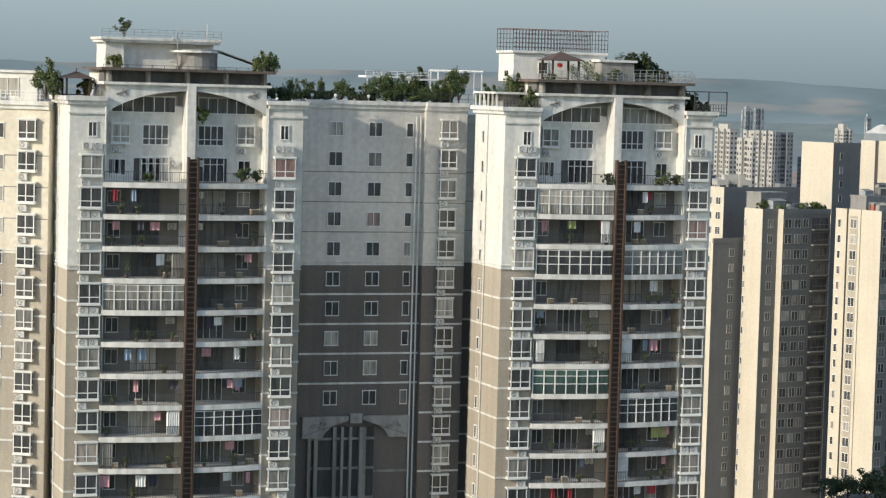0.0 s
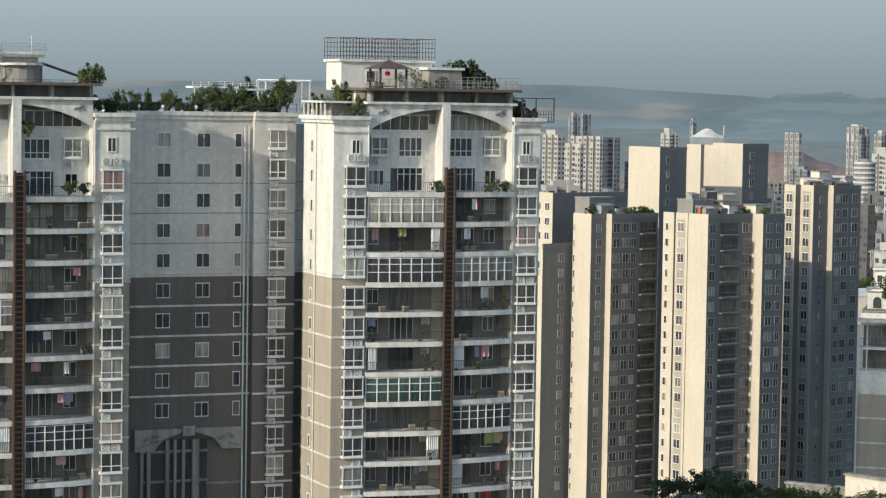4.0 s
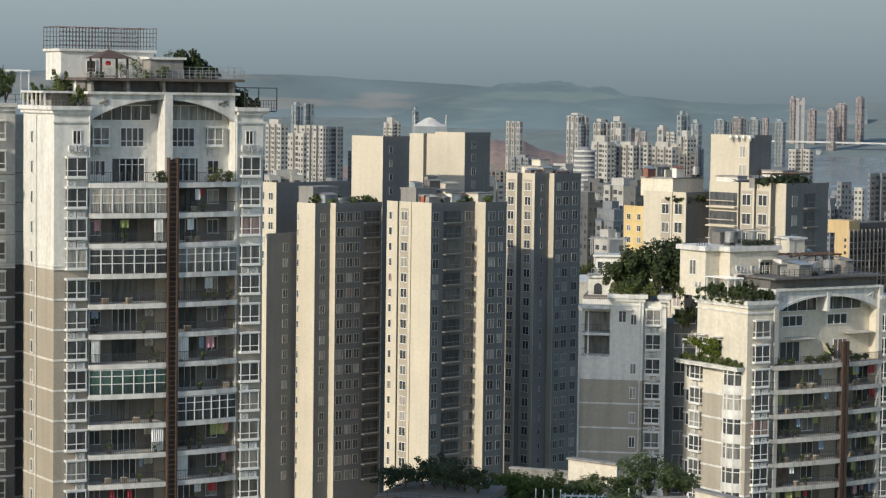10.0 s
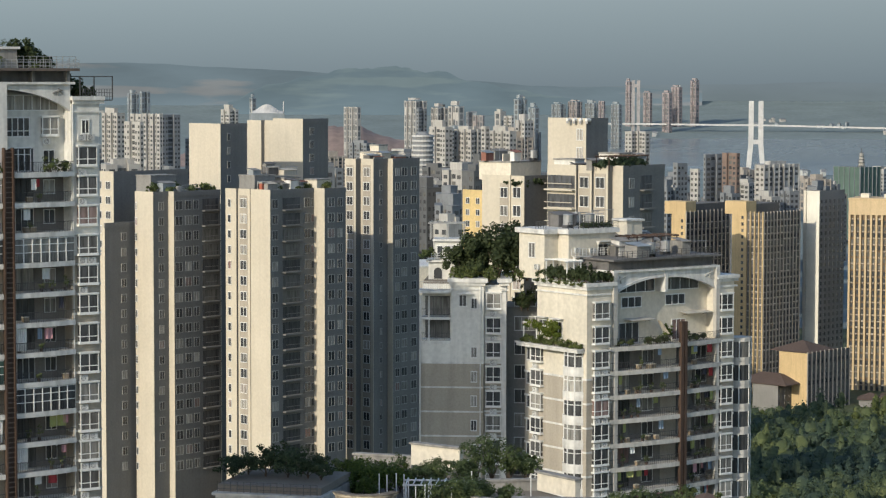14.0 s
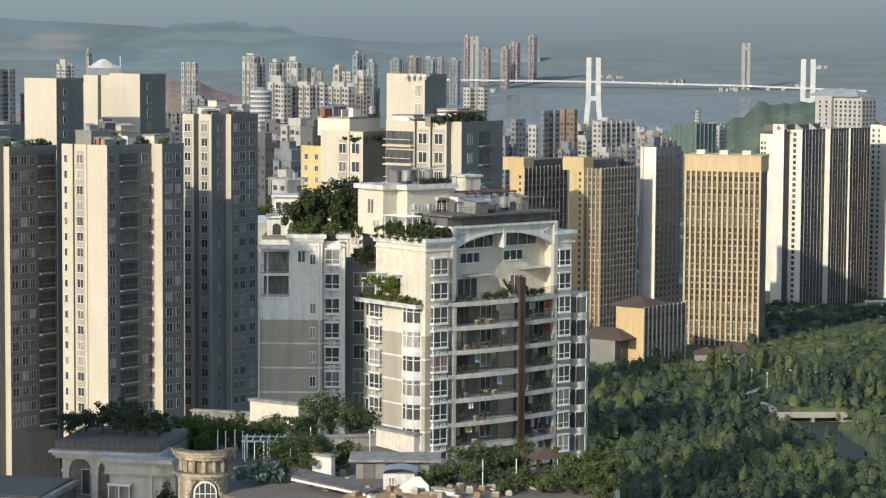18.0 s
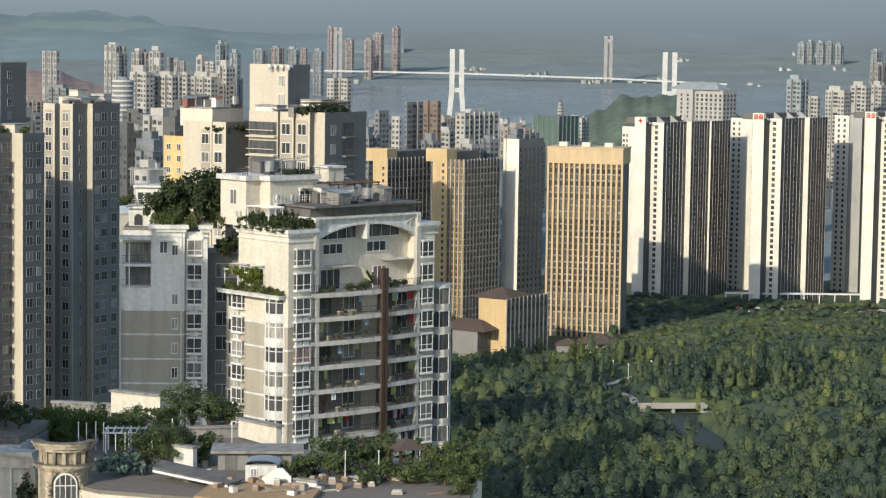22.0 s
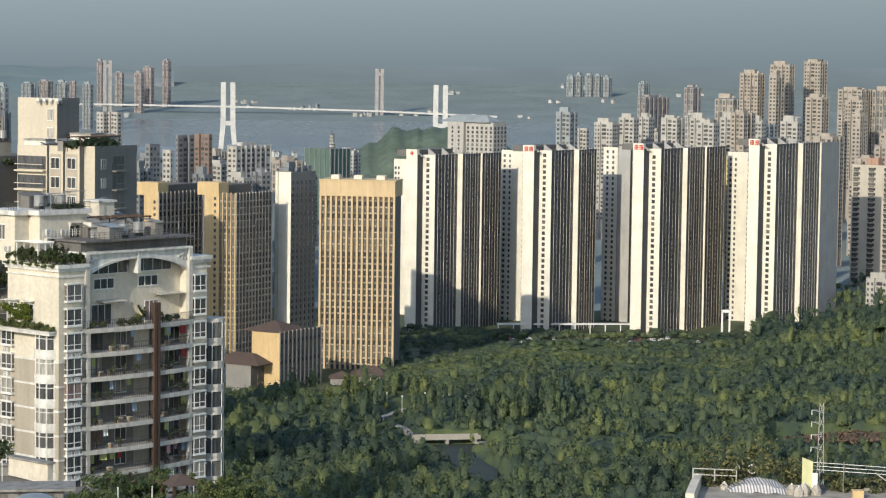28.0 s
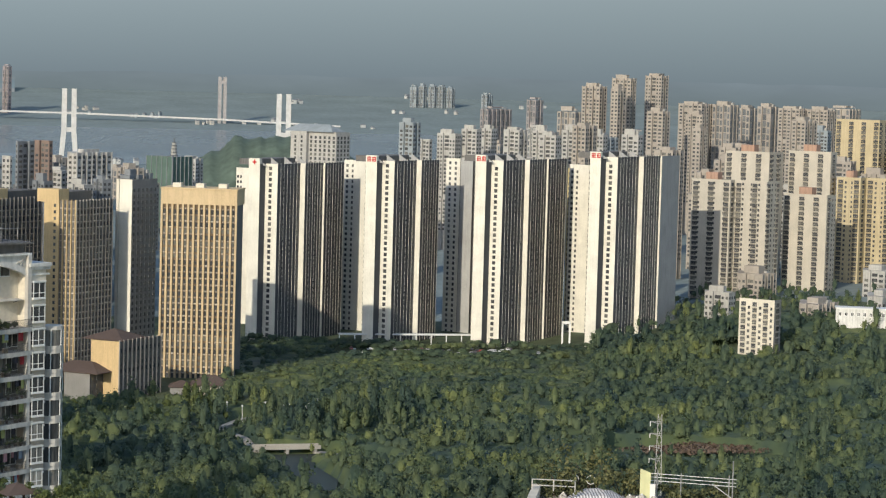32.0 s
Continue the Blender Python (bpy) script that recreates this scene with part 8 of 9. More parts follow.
for r0, r1, z0, z1 in ((1.8, 2.75, ZF + 3.05, ZF + 3.2), (1.8, 2.6, ZF + 2.75, ZF + 3.05), (1.8, 2.42, ZF + 2.5, ZF + 2.75), (1.8, 2.4, ZF + 0.95, ZF + 1.15), (1.8, 2.6, ZF + 1.15, ZF + 1.4)):
    part("cornice", ring_wall(r0, r1, z0, z1), WEATH, rot)
for r0, r1, z0 in ((1.9, 2.8, ZF + 3.2), (1.9, 2.64, ZF + 1.4)):
    part("coping", ring_wall(r0, r1, z0, z0 + 0.07), WEATHD, rot, "dark stained coping")
part("drum", ring_wall(1.4, 1.95, ZF + 1.47, ZF + 2.5), WEATH, rot)
for k in range(7):
    q = radians(200 + 23 * k)
    part("pedestal", Geo().box(2.1 * math.cos(q) - 0.14, 2.1 * math.sin(q) - 0.14, ZF + 1.47, 2.1 * math.cos(q) + 0.14, 2.1 * math.sin(q) + 0.14, ZF + 2.5), WEATH, rot)
part("body", ring_wall(1.1, 2.2, ZF - 14, ZF + 0.95), WEATH, rot)
aw = part("arched_window", Geo().prism([(0.95 * math.cos(q * 0.2618), 0.95 * math.sin(q * 0.2618)) for q in range(13)] + [(-0.95, -1.3), (0.95, -1.3)], 0, 0.1), FRAME, rot, "white arched window", m=Matrix.Translation((0.1, -2.16, ZF - 0.15)) @ Matrix.Rotation(radians(90), 4, "X"))
part("pane", Geo().prism([(0.82 * math.cos(q * 0.2618), 0.82 * math.sin(q * 0.2618)) for q in range(13)] + [(-0.82, -1.2), (0.82, -1.2)], 0.1, 0.14), GLASS, aw)
for x0, z0, x1, z1 in ((-0.035, -1.2, 0.035, 0.82), (-0.82, -0.1, 0.82, -0.03), (-0.47, -1.2, -0.42, 0.65), (0.42, -1.2, 0.47, 0.65)):
    part("bar", Geo().box(x0, z0, 0.14, x1, z1, 0.18), FRAME, aw)
for k in range(13):
    q = math.pi * k / 12
    part("voussoir", Geo().tube((0.1 + 1.12 * math.cos(q), -2.2, ZF - 0.15 + 1.12 * math.sin(q)), (0.1 + 1.3 * math.cos(q), -2.1, ZF - 0.15 + 1.3 * math.sin(q)), 0.14, 6, 0.1), WEATH, rot)
for k in range(8):
    s_ = -1 if k % 2 else 1
    part("scroll_ornament", Geo().tube((0.1 + s_ * 1.25, -2.2, ZF - 1.6 + k * 0.2), (0.1 + s_ * (1.4 + 0.15 * (k % 3)), -2.05, ZF - 1.4 + k * 0.2), 0.19, 7, 0.1), WEATH, rot)
# roof garden
planted(Matrix.Identity(4), [(-9.6, 219.5, 2.0, 3.6), (-8.2, 220.5, 2.2, 4.0), (-6.6, 220.0, 2.0, 3.6), (-5.0, 219.5, 1.9, 3.4), (-3.8, 221.0, 1.6, 2.9), (-8.8, 218.0, 1.5, 2.5), (-7.0, 217.6, 1.6, 2.6)], ZF, "bright green roof garden tree", LEAFB, n=1350, leaf=0.115, name="roof_tree", category="tree")
planted(Matrix.Identity(4), [(0.4, 206.5, 2.2, 4.4), (1.8, 207.0, 2.0, 3.8), (2.2, 211.0, 2.0, 3.8), (3.6, 212.5, 1.6, 2.9)], ZF, "leafy fruit tree in a roof garden", LEAF, n=1500, leaf=0.115, name="roof_tree", category="tree")
planted(Matrix.Identity(4), [(3.0, 225.0, 2.0, 4.2), (4.6, 226.5, 2.2, 4.6), (6.2, 226.0, 1.8, 3.6), (1.6, 224.0, 1.8, 3.2), (7.8, 226.5, 1.6, 2.7), (-0.6, 222.0, 2.0, 2.9)], ZF, "dark green tree in a roof garden", LEAF, n=1650, leaf=0.115, name="roof_tree", category="tree")
planted(Matrix.Identity(4), [(-15.6, 215.0, 2.2, 2.7), (-13.6, 214.5, 2.4, 3.2), (-11.8, 214.0, 2.0, 2.5), (-17.2, 216.0, 2.2, 2.7), (-10.6, 213.0, 1.9, 2.3), (-18.4, 214.0, 1.9, 2.3), (-14.8, 217.0, 2.2, 3.2), (-12.4, 216.5, 2.2, 2.9)], ZF + 2.4, "dark shaded roof garden tree", LEAFD, n=1350, leaf=0.115, name="roof_tree", category="tree")
planted(Matrix.Identity(4), [(15.4, 202.5, 2.2, 3.4), (17.2, 203.0, 2.2, 3.6), (18.8, 203.5, 2.0, 3.2), (20.2, 203.8, 1.9, 3.6), (24.0, 202.0, 2.3, 3.8), (25.6, 201.5, 2.2, 3.4), (27.2, 203.0, 2.0, 3.2), (19.6, 200.5, 1.6, 2.3), (23.2, 199.5, 1.8, 2.5), (16.2, 200.8, 1.5, 2.1), (26.4, 199.5, 1.8, 2.5)], ZF, "tangled green roof garden tree", LEAF, n=1650, leaf=0.115, name="roof_tree", category="tree")
planted(Matrix.Identity(4), [(13.0, 201.5, 1.4, 2.2), (14.2, 203.5, 1.3, 2.4), (21.5, 199.0, 1.3, 1.8), (24.6, 197.5, 1.4, 2.0), (25.2, 194.0, 1.4, 1.8), (28.0, 204.5, 1.5, 2.6), (27.0, 199.0, 1.5, 2.2), (18.0, 198.5, 1.2, 1.6), (5.6, 214.0, 1.3, 2.4), (4.8, 209.0, 1.2, 2.2), (-1.8, 216.5, 1.4, 2.2), (0.8, 214.5, 1.2, 2.0), (-0.5, 218.5, 1.3, 2.4)], ZF - 0.1, "unkempt green bush in a roof garden", LEAF, n=1350, leaf=0.115)
planted(Matrix.Identity(4), [(-9.6 + 1.1 * k, 228.5 - 0.5 * k, 1.2, 1.9 + 0.4 * (k % 3)) for k in range(9)], ZF, "low green bush in a roof garden", LEAF, n=900, leaf=0.115)
gazebo(at(22.0, 202.6, ZF, 20), 2.4, 2.4, "brown roof gazebo among trees")
pergola(at(-3.2, 213.2, ZF, -4), 4.0, 2.6, 1.9, "white pipe pergola in a roof garden", FRAME, 7)
for x, y in ((-5.6, 215.5), (-4.9, 215.0), (-4.1, 215.8), (-3.4, 215.2), (-2.3, 209.0), (-1.5, 209.4), (2.6, 217.0), (7.8, 214.9), (16.6, 200.0), (19.4, 200.2)):
    t = thing("garden_post", at(x, y, ZF), "thin white plant support post", "post", "garden posts")
    part("shaft", shared(("gpost",), lambda: Geo().tube((0, 0, 0), (0, 0, 2.5), 0.05, 6), FRAME), None, t)
    part("cap", shared(("gcap",), lambda: Geo().tube((0, 0, 2.5), (0, 0, 2.56), 0.07, 6), FRAME), None, t)
net = thing("plant_cover", at(-1.6, 203.8, ZF), "pale green netting over plants", "netting")
part("netting", cards("netting", leaf_cloud(500, 2.2, 1.4, 1.2, 0.3, 5, 6, 0), NET), None, net)


def low_wall(a, b, z0, z1, th, label, mat, cap=True):
    """A parapet wall between two plan points."""
    n = math.hypot(b[0] - a[0], b[1] - a[1])
    t = thing("parapet_wall", at(a[0], a[1], 0, math.degrees(math.atan2(b[1] - a[1], b[0] - a[0]))), label, "wall", "roof parapet walls")
    part("wall", Geo().box(0, 0, z0, n, th, z1), mat, t)
    if cap:
        part("coping", Geo().box(-0.15, -0.18, z1, n + 0.15, th + 0.18, z1 + 0.18), CONC, t)
    return t


low_wall((-8.6, 236.0), (-3.0, 234.0), ZF, ZF + 1.1, 0.5, "moulded grey parapet on a roof", CONC)
low_wall((-3.0, 233.0), (1.6, 229.6), ZF + 0.6, ZF + 2.6, 0.6, "sunlit cream parapet wall on a roof", CREAM)
low_wall((4.2, 221.5), (8.6, 222.0), ZF, ZF + 0.9, 0.4, "weathered grey parapet on a roof", CONC)
low_wall((8.6, 221.0), (11.8, 216.6), ZF + 0.2, ZF + 1.8, 0.6, "sunlit cream parapet wall on a roof", CREAM)
low_wall((2.6, 206.6), (4.2, 205.2), ZF - 0.2, ZF + 1.9, 0.5, "low white side wall on a roof", WHITE)
sh = thing("roof_shed", at(6.3, 205.6, ZF, -4), "flat grey shed along the roof", "shed")
part("wall", Geo().box(0, 0, 0, 6.2, 3.0, 1.5), STONE, sh)
part("roof", Geo().box(-0.6, -0.5, 1.5, 7.2, 3.6, 1.7), CONC, sh)
for k in range(3):
    part("door", Geo().box(0.6 + k * 1.9, -0.06, 0, 1.6 + k * 1.9, 0.0, 1.35), DARKC, sh)
hut = thing("vaulted_hut", at(8.4, 200.6, ZF, -8), "white hut with a barrel-vaulted tarpaulin roof", "hut")
part("wall", Geo().box(0, 0, 0, 2.6, 2.4, 1.3), TRIM, hut)
g = Geo()
for k in range(10):
    q0, q1 = math.pi * k / 10, math.pi * (k + 1) / 10
    g.add([(1.3 - 1.5 * math.cos(q), y, 1.25 + 0.5 * math.sin(q)) for q, y in ((q0, -0.1), (q1, -0.1), (q1, 2.6), (q0, 2.6))], [(0, 1, 2, 3)])
part("vault", g, STEEL, hut)
window(hut, at(0.7, 0, 0.35), 0.5, 0.7, 2)
gw = thing("gable_wall", at(9.6, 197.6, ZF, -6), "white gabled end wall of a roof room", "wall")
part("wall", Geo().prism([(0, 0), (2.4, 0), (2.4, 0.9), (1.7, 1.6), (1.1, 1.6), (0, 0.8)], -0.3, 0), FRAME, gw, m=Matrix.Rotation(radians(90), 4, "X"))
part("coping", Geo().box(-0.1, -0.05, -0.2, 2.8, 0.4, 0.0), TRIM, gw)
low_wall((12.4, 197.6), (14.0, 196.4), ZF - 0.2, ZF + 0.6, 0.3, "low white wall on a roof", FRAME)
tr = thing("terracotta_roof", Matrix.Identity(4), "flat tan terracotta tiled roof terrace", "roof terrace")
part("floor", Geo().prism([(6.0, 199.5), (14.2, 195.0), (12.5, 188.0), (4.0, 192.5)], ZF, ZF + 0.35), paint("tan_terracotta", (0.40, 0.27, 0.15), streak=0.0, grain=2.0), tr)
lr = thing("lean_to_roof", Matrix.Identity(4), "dark sagging lean-to roof with a white fascia", "roof")
part("sheet", Geo().add([(1.6, 203.0, ZF + 1.4), (8.2, 197.6, ZF + 0.8), (6.8, 196.0, ZF + 0.6), (0.8, 200.6, ZF + 1.2), (1.6, 203.0, ZF + 1.25), (8.2, 197.6, ZF + 0.65), (6.8, 196.0, ZF + 0.4), (0.8, 200.6, ZF + 1.0)], [(3, 2, 1, 0), (4, 5, 6, 7), (3, 7, 6, 2), (2, 6, 5, 1), (0, 4, 7, 3)]), DARKC, lr)
part("fascia", Geo().add([(0.8, 200.58, ZF + 0.8), (6.8, 195.98, ZF + 0.3), (6.8, 195.98, ZF + 0.5), (0.8, 200.58, ZF + 1.0)], [(0, 1, 2, 3)]), FRAME, lr)
WOODS = (paint("weathered_plank", (0.30, 0.23, 0.16)), paint("pale_board", (0.48, 0.43, 0.35)), TRIM, CONC, paint("tan_tile_stack", (0.42, 0.27, 0.16)))
rf = random.Random(31)
for k in range(70):
    x = rf.uniform(3.0, 24.0)
    y = rf.uniform(192, 201) + (8 if x < 6 or (x > 14 and k % 2) else 0)
    ln, wd, ht = rf.choice(((1.6, 0.2, 0.12), (0.7, 0.5, 0.4), (0.5, 0.5, 0.55), (2.2, 0.3, 0.15), (0.9, 0.9, 0.3)))
    q = rf.randrange(5)
    t = thing(("plank", "board", "block", "slab", "tile_stack")[q] if ht < 0.3 else ("crate", "box", "planter", "block", "tile_stack")[q], at(x, y, ZF + (0.36 if 5.5 < x < 13 and y < 198 else 0.0), rf.uniform(0, 180)), ("weathered brown timber lying on a roof", "pale board lying on a roof", "white planter block on a roof", "grey concrete block on a roof", "stack of tan tiles on a roof")[q], "roof clutter", "clutter on the garden roof")
    part("body", Geo().box(-ln / 2, -wd / 2, 0, ln / 2, wd / 2, ht * 0.8), WOODS[q], t)
    part("top_piece", Geo().box(-ln * 0.42, -wd * 0.4, ht * 0.8, ln * 0.45, wd * 0.42, ht), WOODS[(q + 1) % 5], t)
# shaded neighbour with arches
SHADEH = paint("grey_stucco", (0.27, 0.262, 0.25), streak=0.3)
mH = local((-19.5, 211.5), -14)
nb = thing("shaded_house", mH, "shaded grey house with an arched loggia and a planted roof", "house")
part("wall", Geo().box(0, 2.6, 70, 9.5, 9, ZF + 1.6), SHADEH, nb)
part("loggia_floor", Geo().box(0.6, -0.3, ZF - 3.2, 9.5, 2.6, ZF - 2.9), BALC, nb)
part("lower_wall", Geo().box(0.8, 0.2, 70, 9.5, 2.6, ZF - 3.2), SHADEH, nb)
for k in range(4):
    x = 1.0 + k * 2.6
    part("pillar", Geo().box(x - 0.28, -0.15, ZF - 2.9, x + 0.28, 0.4, ZF + 1.0).box(x - 0.4, -0.25, ZF - 0.25, x + 0.4, 0.5, ZF - 0.05), BALC, nb)
    if k < 3:
        g = Geo()
        for q in range(10):
            u = [x + 0.28 + 2.04 * w_ / 10 for w_ in (q, q + 1)]
            lo = [ZF - 0.1 + 1.0 * max(0.0, 1 - ((p - x - 1.3) / 1.02) ** 2) ** 0.5 for p in u]
            g.add([(u[0], -0.1, lo[0]), (u[1], -0.1, lo[1]), (u[1], -0.1, ZF + 1.4), (u[0], -0.1, ZF + 1.4), (u[0], 0.35, lo[0]), (u[1], 0.35, lo[1]), (u[1], 0.35, ZF + 1.4), (u[0], 0.35, ZF + 1.4)], [(0, 1, 2, 3), (5, 4, 7, 6), (1, 0, 4, 5)])
        part("arch", g, BALC, nb)
        window(nb, at(x + 1.3, 2.6, ZF - 2.7), 1.5, 2.2, 2, thick=0.06)
        window(nb, at(x + 1.3, 0.2, ZF - 6.2), 1.3, 1.9, 2, thick=0.06)
        part("railing", railing_geo(x + 0.3, x + 2.3, 0.0, ZF - 2.9), IRON, nb)
for o, z0, z1 in ((0.35, 1.0, 1.25), (0.55, 1.25, 1.5), (0.8, 1.5, 1.72)):
    part("cornice", Geo().box(0.6 - o, -0.3 - o, ZF + z0, 9.8, 2.8, ZF + z1), BALC, nb)
part("roof", Geo().box(0.1, -0.2, ZF + 1.72, 9.4, 8.9, ZF + 2.35), ROOFM, nb)
fence(mH @ at(0.2, -0.7, ZF + 1.75), 9.0, 0.95, "dark railing round a roof terrace", IRON, step=0.6)
nw = thing("shaded_wing", local((-30.0, 205.0), -14), "shaded grey apartment wing with tall window columns", "house")
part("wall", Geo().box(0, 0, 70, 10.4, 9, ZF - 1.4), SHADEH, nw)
part("cornice", Geo().box(-0.4, -0.4, ZF - 1.4, 10.7, 9.3, ZF - 1.0), BALC, nw)
part("roof", Geo().box(0.2, 0.2, ZF - 0.996, 10.2, 8.8, ZF - 0.8), ROOFM, nw)
for k in range(4):
    for q in range(3):
        bay_window(nw, at(1.6 + k * 2.5, 0, ZF - 4.2 - q * 3.0), 1.5, 1.9, 0.5)

# added tower, never in view, placed to shade the house with the loggia
nt_ = thing("apartment_tower", local((-103.0, 109.0), 40), "unseen added tower that shades the loggia house", "apartment tower")
part("wall", Geo().box(0, -12, ground_z(-95, 118), 5, 8, 176.0), WHITE, nt_)
part("roof", Geo().box(-0.4, -12.4, 176.0, 5.4, 8.4, 176.5), TRIM, nt_)

# added blocks, out of sight, that throw shade on park and orange towers
for o, ya, w_, d_, zt in (((-8.0, 730.0), 20, 40, 24, 93.0), ((46.0, 1086.0), -7, 51, 12, 103.0)):
    t = thing("apartment_tower", local(o, ya), "unseen added block shading the park and orange high-rises", "apartment tower", "hidden towers")
    part("wall", Geo().box(0, 0, 2, w_, d_, zt), CREAM, t)
    part("roof", Geo().box(-0.3, -0.3, zt, w_ + 0.3, d_ + 0.3, zt + 0.5), TRIM, t)
# two more unseen blocks, added so that their shadow darkens the near park
for o in ((-92.0, 520.0), (-104.0, 610.0)):
    t = thing("apartment_tower", local(o, 40), "unseen added block shading the near part of the park", "apartment tower", "hidden towers")
    part("wall", Geo().box(0, 0, 2, 16, 26, 142), CREAM, t)
    part("roof", Geo().box(-0.3, -0.3, 142, 16.3, 26.3, 142.5), TRIM, t)

# ---- near rooftop beside the viewpoint's slope ----
ZN = 132.3
nr = thing("near_roof", local((31.9, 96.45), -22), "weathered concrete rooftop with a low parapet", "roof")
part("slab", Geo().box(0.1, -6, ZN - 40, 9.5, 2.0, ZN), paint("pale_worn_concrete", (0.40, 0.37, 0.32), streak=0.3, bump=0.3), nr)
part("end_wall", Geo().box(-0.25, -3, ZN - 6, 0.1, 2.0, ZN + 0.45), CREAM, nr, "pale plastered end wall")
part("parapet", Geo().box(0.1, 2.0, ZN - 0.3, 9.5, 2.3, ZN + 0.12), CONC, nr)
mN = local((31.9, 96.45), -22)
tarp = thing("striped_tarpaulin", mN, "crumpled grey striped tarpaulin over a heap", "tarpaulin")
STRIPE, snt, sp = node_mat("striped_sheet")
wv = snt.nodes.new("ShaderNodeTexWave")
wv.inputs["Scale"].default_value, wv.inputs["Distortion"].default_value = 2.6, 1.5
snt.links.new(snt.nodes.new("ShaderNodeNewGeometry").outputs["Position"], wv.inputs["Vector"])
snt.links.new(ramp(snt, wv.outputs["Fac"], [(0.35, (0.16, 0.16, 0.18)), (0.6, (0.5, 0.5, 0.52))]), sp.inputs["Base Color"])
v, f = [], []
for i in range(22):
    for j in range(10):
        u, w_ = i / 21, j / 9
        v.append((1.2 + u * 2.6, 0.2 + w_ * 1.5, ZN + 0.5 * math.sin(math.pi * u) ** 0.7 * math.sin(math.pi * w_) ** 0.5 + 0.1 * noise.noise((u * 7, w_ * 5, 2)) + 0.02))
for i in range(21):
    for j in range(9):
        a = i * 10 + j
        f.append((a, a + 10, a + 11, a + 1))
part("sheet", Geo().add(v, f), STRIPE, tarp)
brd = thing("leaning_board", mN, "tall pale yellow board leaning on the parapet", "board")
part("board", Geo().add([(4.3, 0.6, ZN), (4.7, 0.5, ZN), (4.75, 0.6, ZN + 1.35), (4.3, 0.7, ZN + 1.5), (4.3, 0.7, ZN), (4.7, 0.6, ZN), (4.75, 0.7, ZN + 1.35), (4.3, 0.8, ZN + 1.5)], [(0, 1, 2, 3), (5, 4, 7, 6), (1, 5, 6, 2), (0, 3, 7, 4), (3, 2, 6, 7)]), paint("pale_yellow_board", (0.55, 0.55, 0.32)), brd)
part("batten", Geo().box(4.72, 0.5, ZN, 4.95, 0.62, ZN + 0.9), TRIM, brd)
SACK = paint("dirty_woven_sack", (0.52, 0.49, 0.44), streak=0.4, var=0.3, grain=9.0, bump=0.5)
for i, (x, y, s) in enumerate(((4.4, 0.2, 0.24), (4.9, 0.5, 0.2), (3.9, 0.4, 0.2), (1.1, 0.8, 0.16), (4.2, 0.0, 0.2))):
    t = thing("filled_sack", mN @ at(x, y, ZN, i * 40), "crumpled dirty white filled sack", "sack", "sacks on the roof")
    part("sack", Geo().prism([(s * math.cos(q * 0.9) * (1 + 0.15 * (q % 2)), s * math.sin(q * 0.9)) for q in range(7)], 0, s * 1.2, 0.1).prism([(s * 1.0 * math.cos(q * 0.9), s * math.sin(q * 0.9)) for q in range(7)], s * 1.2, s * 2.0, -0.55), SACK, t)
    part("tie", Geo().tube((0, 0, s * 2.0), (0, 0, s * 2.25), s * 0.2, 6), FRAME, t)
fence(mN @ at(-0.2, 0.6, ZN + 0.4), 1.8, 0.5, "thin steel pipe rail on a roof", STEEL, step=0.9, rails=2)
for x in (1.5, 2.2):
    t = thing("wire_ring", mN @ at(x, 1.8, ZN + 0.75), "loop of pale hose hung up to dry", "hose", "hose loops")
    g = Geo()
    for k in range(12):
        q0, q1 = k * 0.5236, (k + 1) * 0.5236
        g.tube((0.18 * math.cos(q0), 0, 0.18 * math.sin(q0)), (0.18 * math.cos(q1), 0, 0.18 * math.sin(q1)), 0.025, 5)
    part("loop", g, TRIM, t)
    part("stake", Geo().tube((0, 0, -0.75), (0, 0, -0.18), 0.02, 5), STEEL, t)
planted(mN, [(2.1, 2.0, 1.7, 3.0), (3.6, 2.2, 1.2, 2.0), (0.6, 2.1, 1.0, 1.5), (5.6, 2.1, 1.0, 1.4), (6.6, 2.0, 0.9, 1.2), (7.8, 2.1, 1.0, 1.3), (1.2, 2.2, 1.2, 2.2)], ZN - 0.4, "glossy-leaved evergreen tree on a roof", MAGN, n=900, leaf=0.085, name="roof_tree", category="tree")
rack = thing("drying_rack", mN, "steel pipe drying rack with lines", "drying rack")
for x in (5.0, 6.0, 8.0, 8.15):
    part("post", Geo().tube((x, 1.2, ZN), (x, 1.2, ZN + (1.3 if x < 8.1 else 1.9)), 0.025, 5), STEEL, rack)
for z in (0.95, 1.1, 1.25):
    part("line", Geo().tube((4.6, 1.2, ZN + z), (8.3, 1.2, ZN + z - 0.12), 0.014, 4), FRAME, rack)
part("strut", Geo().tube((7.3, 1.2, ZN + 0.9), (8.6, 0.6, ZN + 0.1), 0.025, 4), STEEL, rack)
bx = thing("orange_crate", mN @ at(6.6, 0.1, ZN, 10), "small orange plastic crate", "crate")
part("crate", Geo().box(-0.22, -0.16, 0, 0.22, 0.16, 0.3), ORANGE, bx)
part("rim", Geo().box(-0.24, -0.18, 0.3, 0.24, 0.18, 0.34), ORANGE, bx)

# power pylon
mast = thing("power_pylon", at(223.7, 578.2, 0, -21), "slender pale steel lattice power pylon", "pylon")
zg = ground_z(223.7, 578.2)
for sx in (-1, 1):
    for sy in (-1, 1):
        part("leg", Geo().tube((sx * 1.5, sy * 1.5, zg), (sx * 0.45, sy * 0.45, 65.7), 0.11, 4), STEEL, mast)
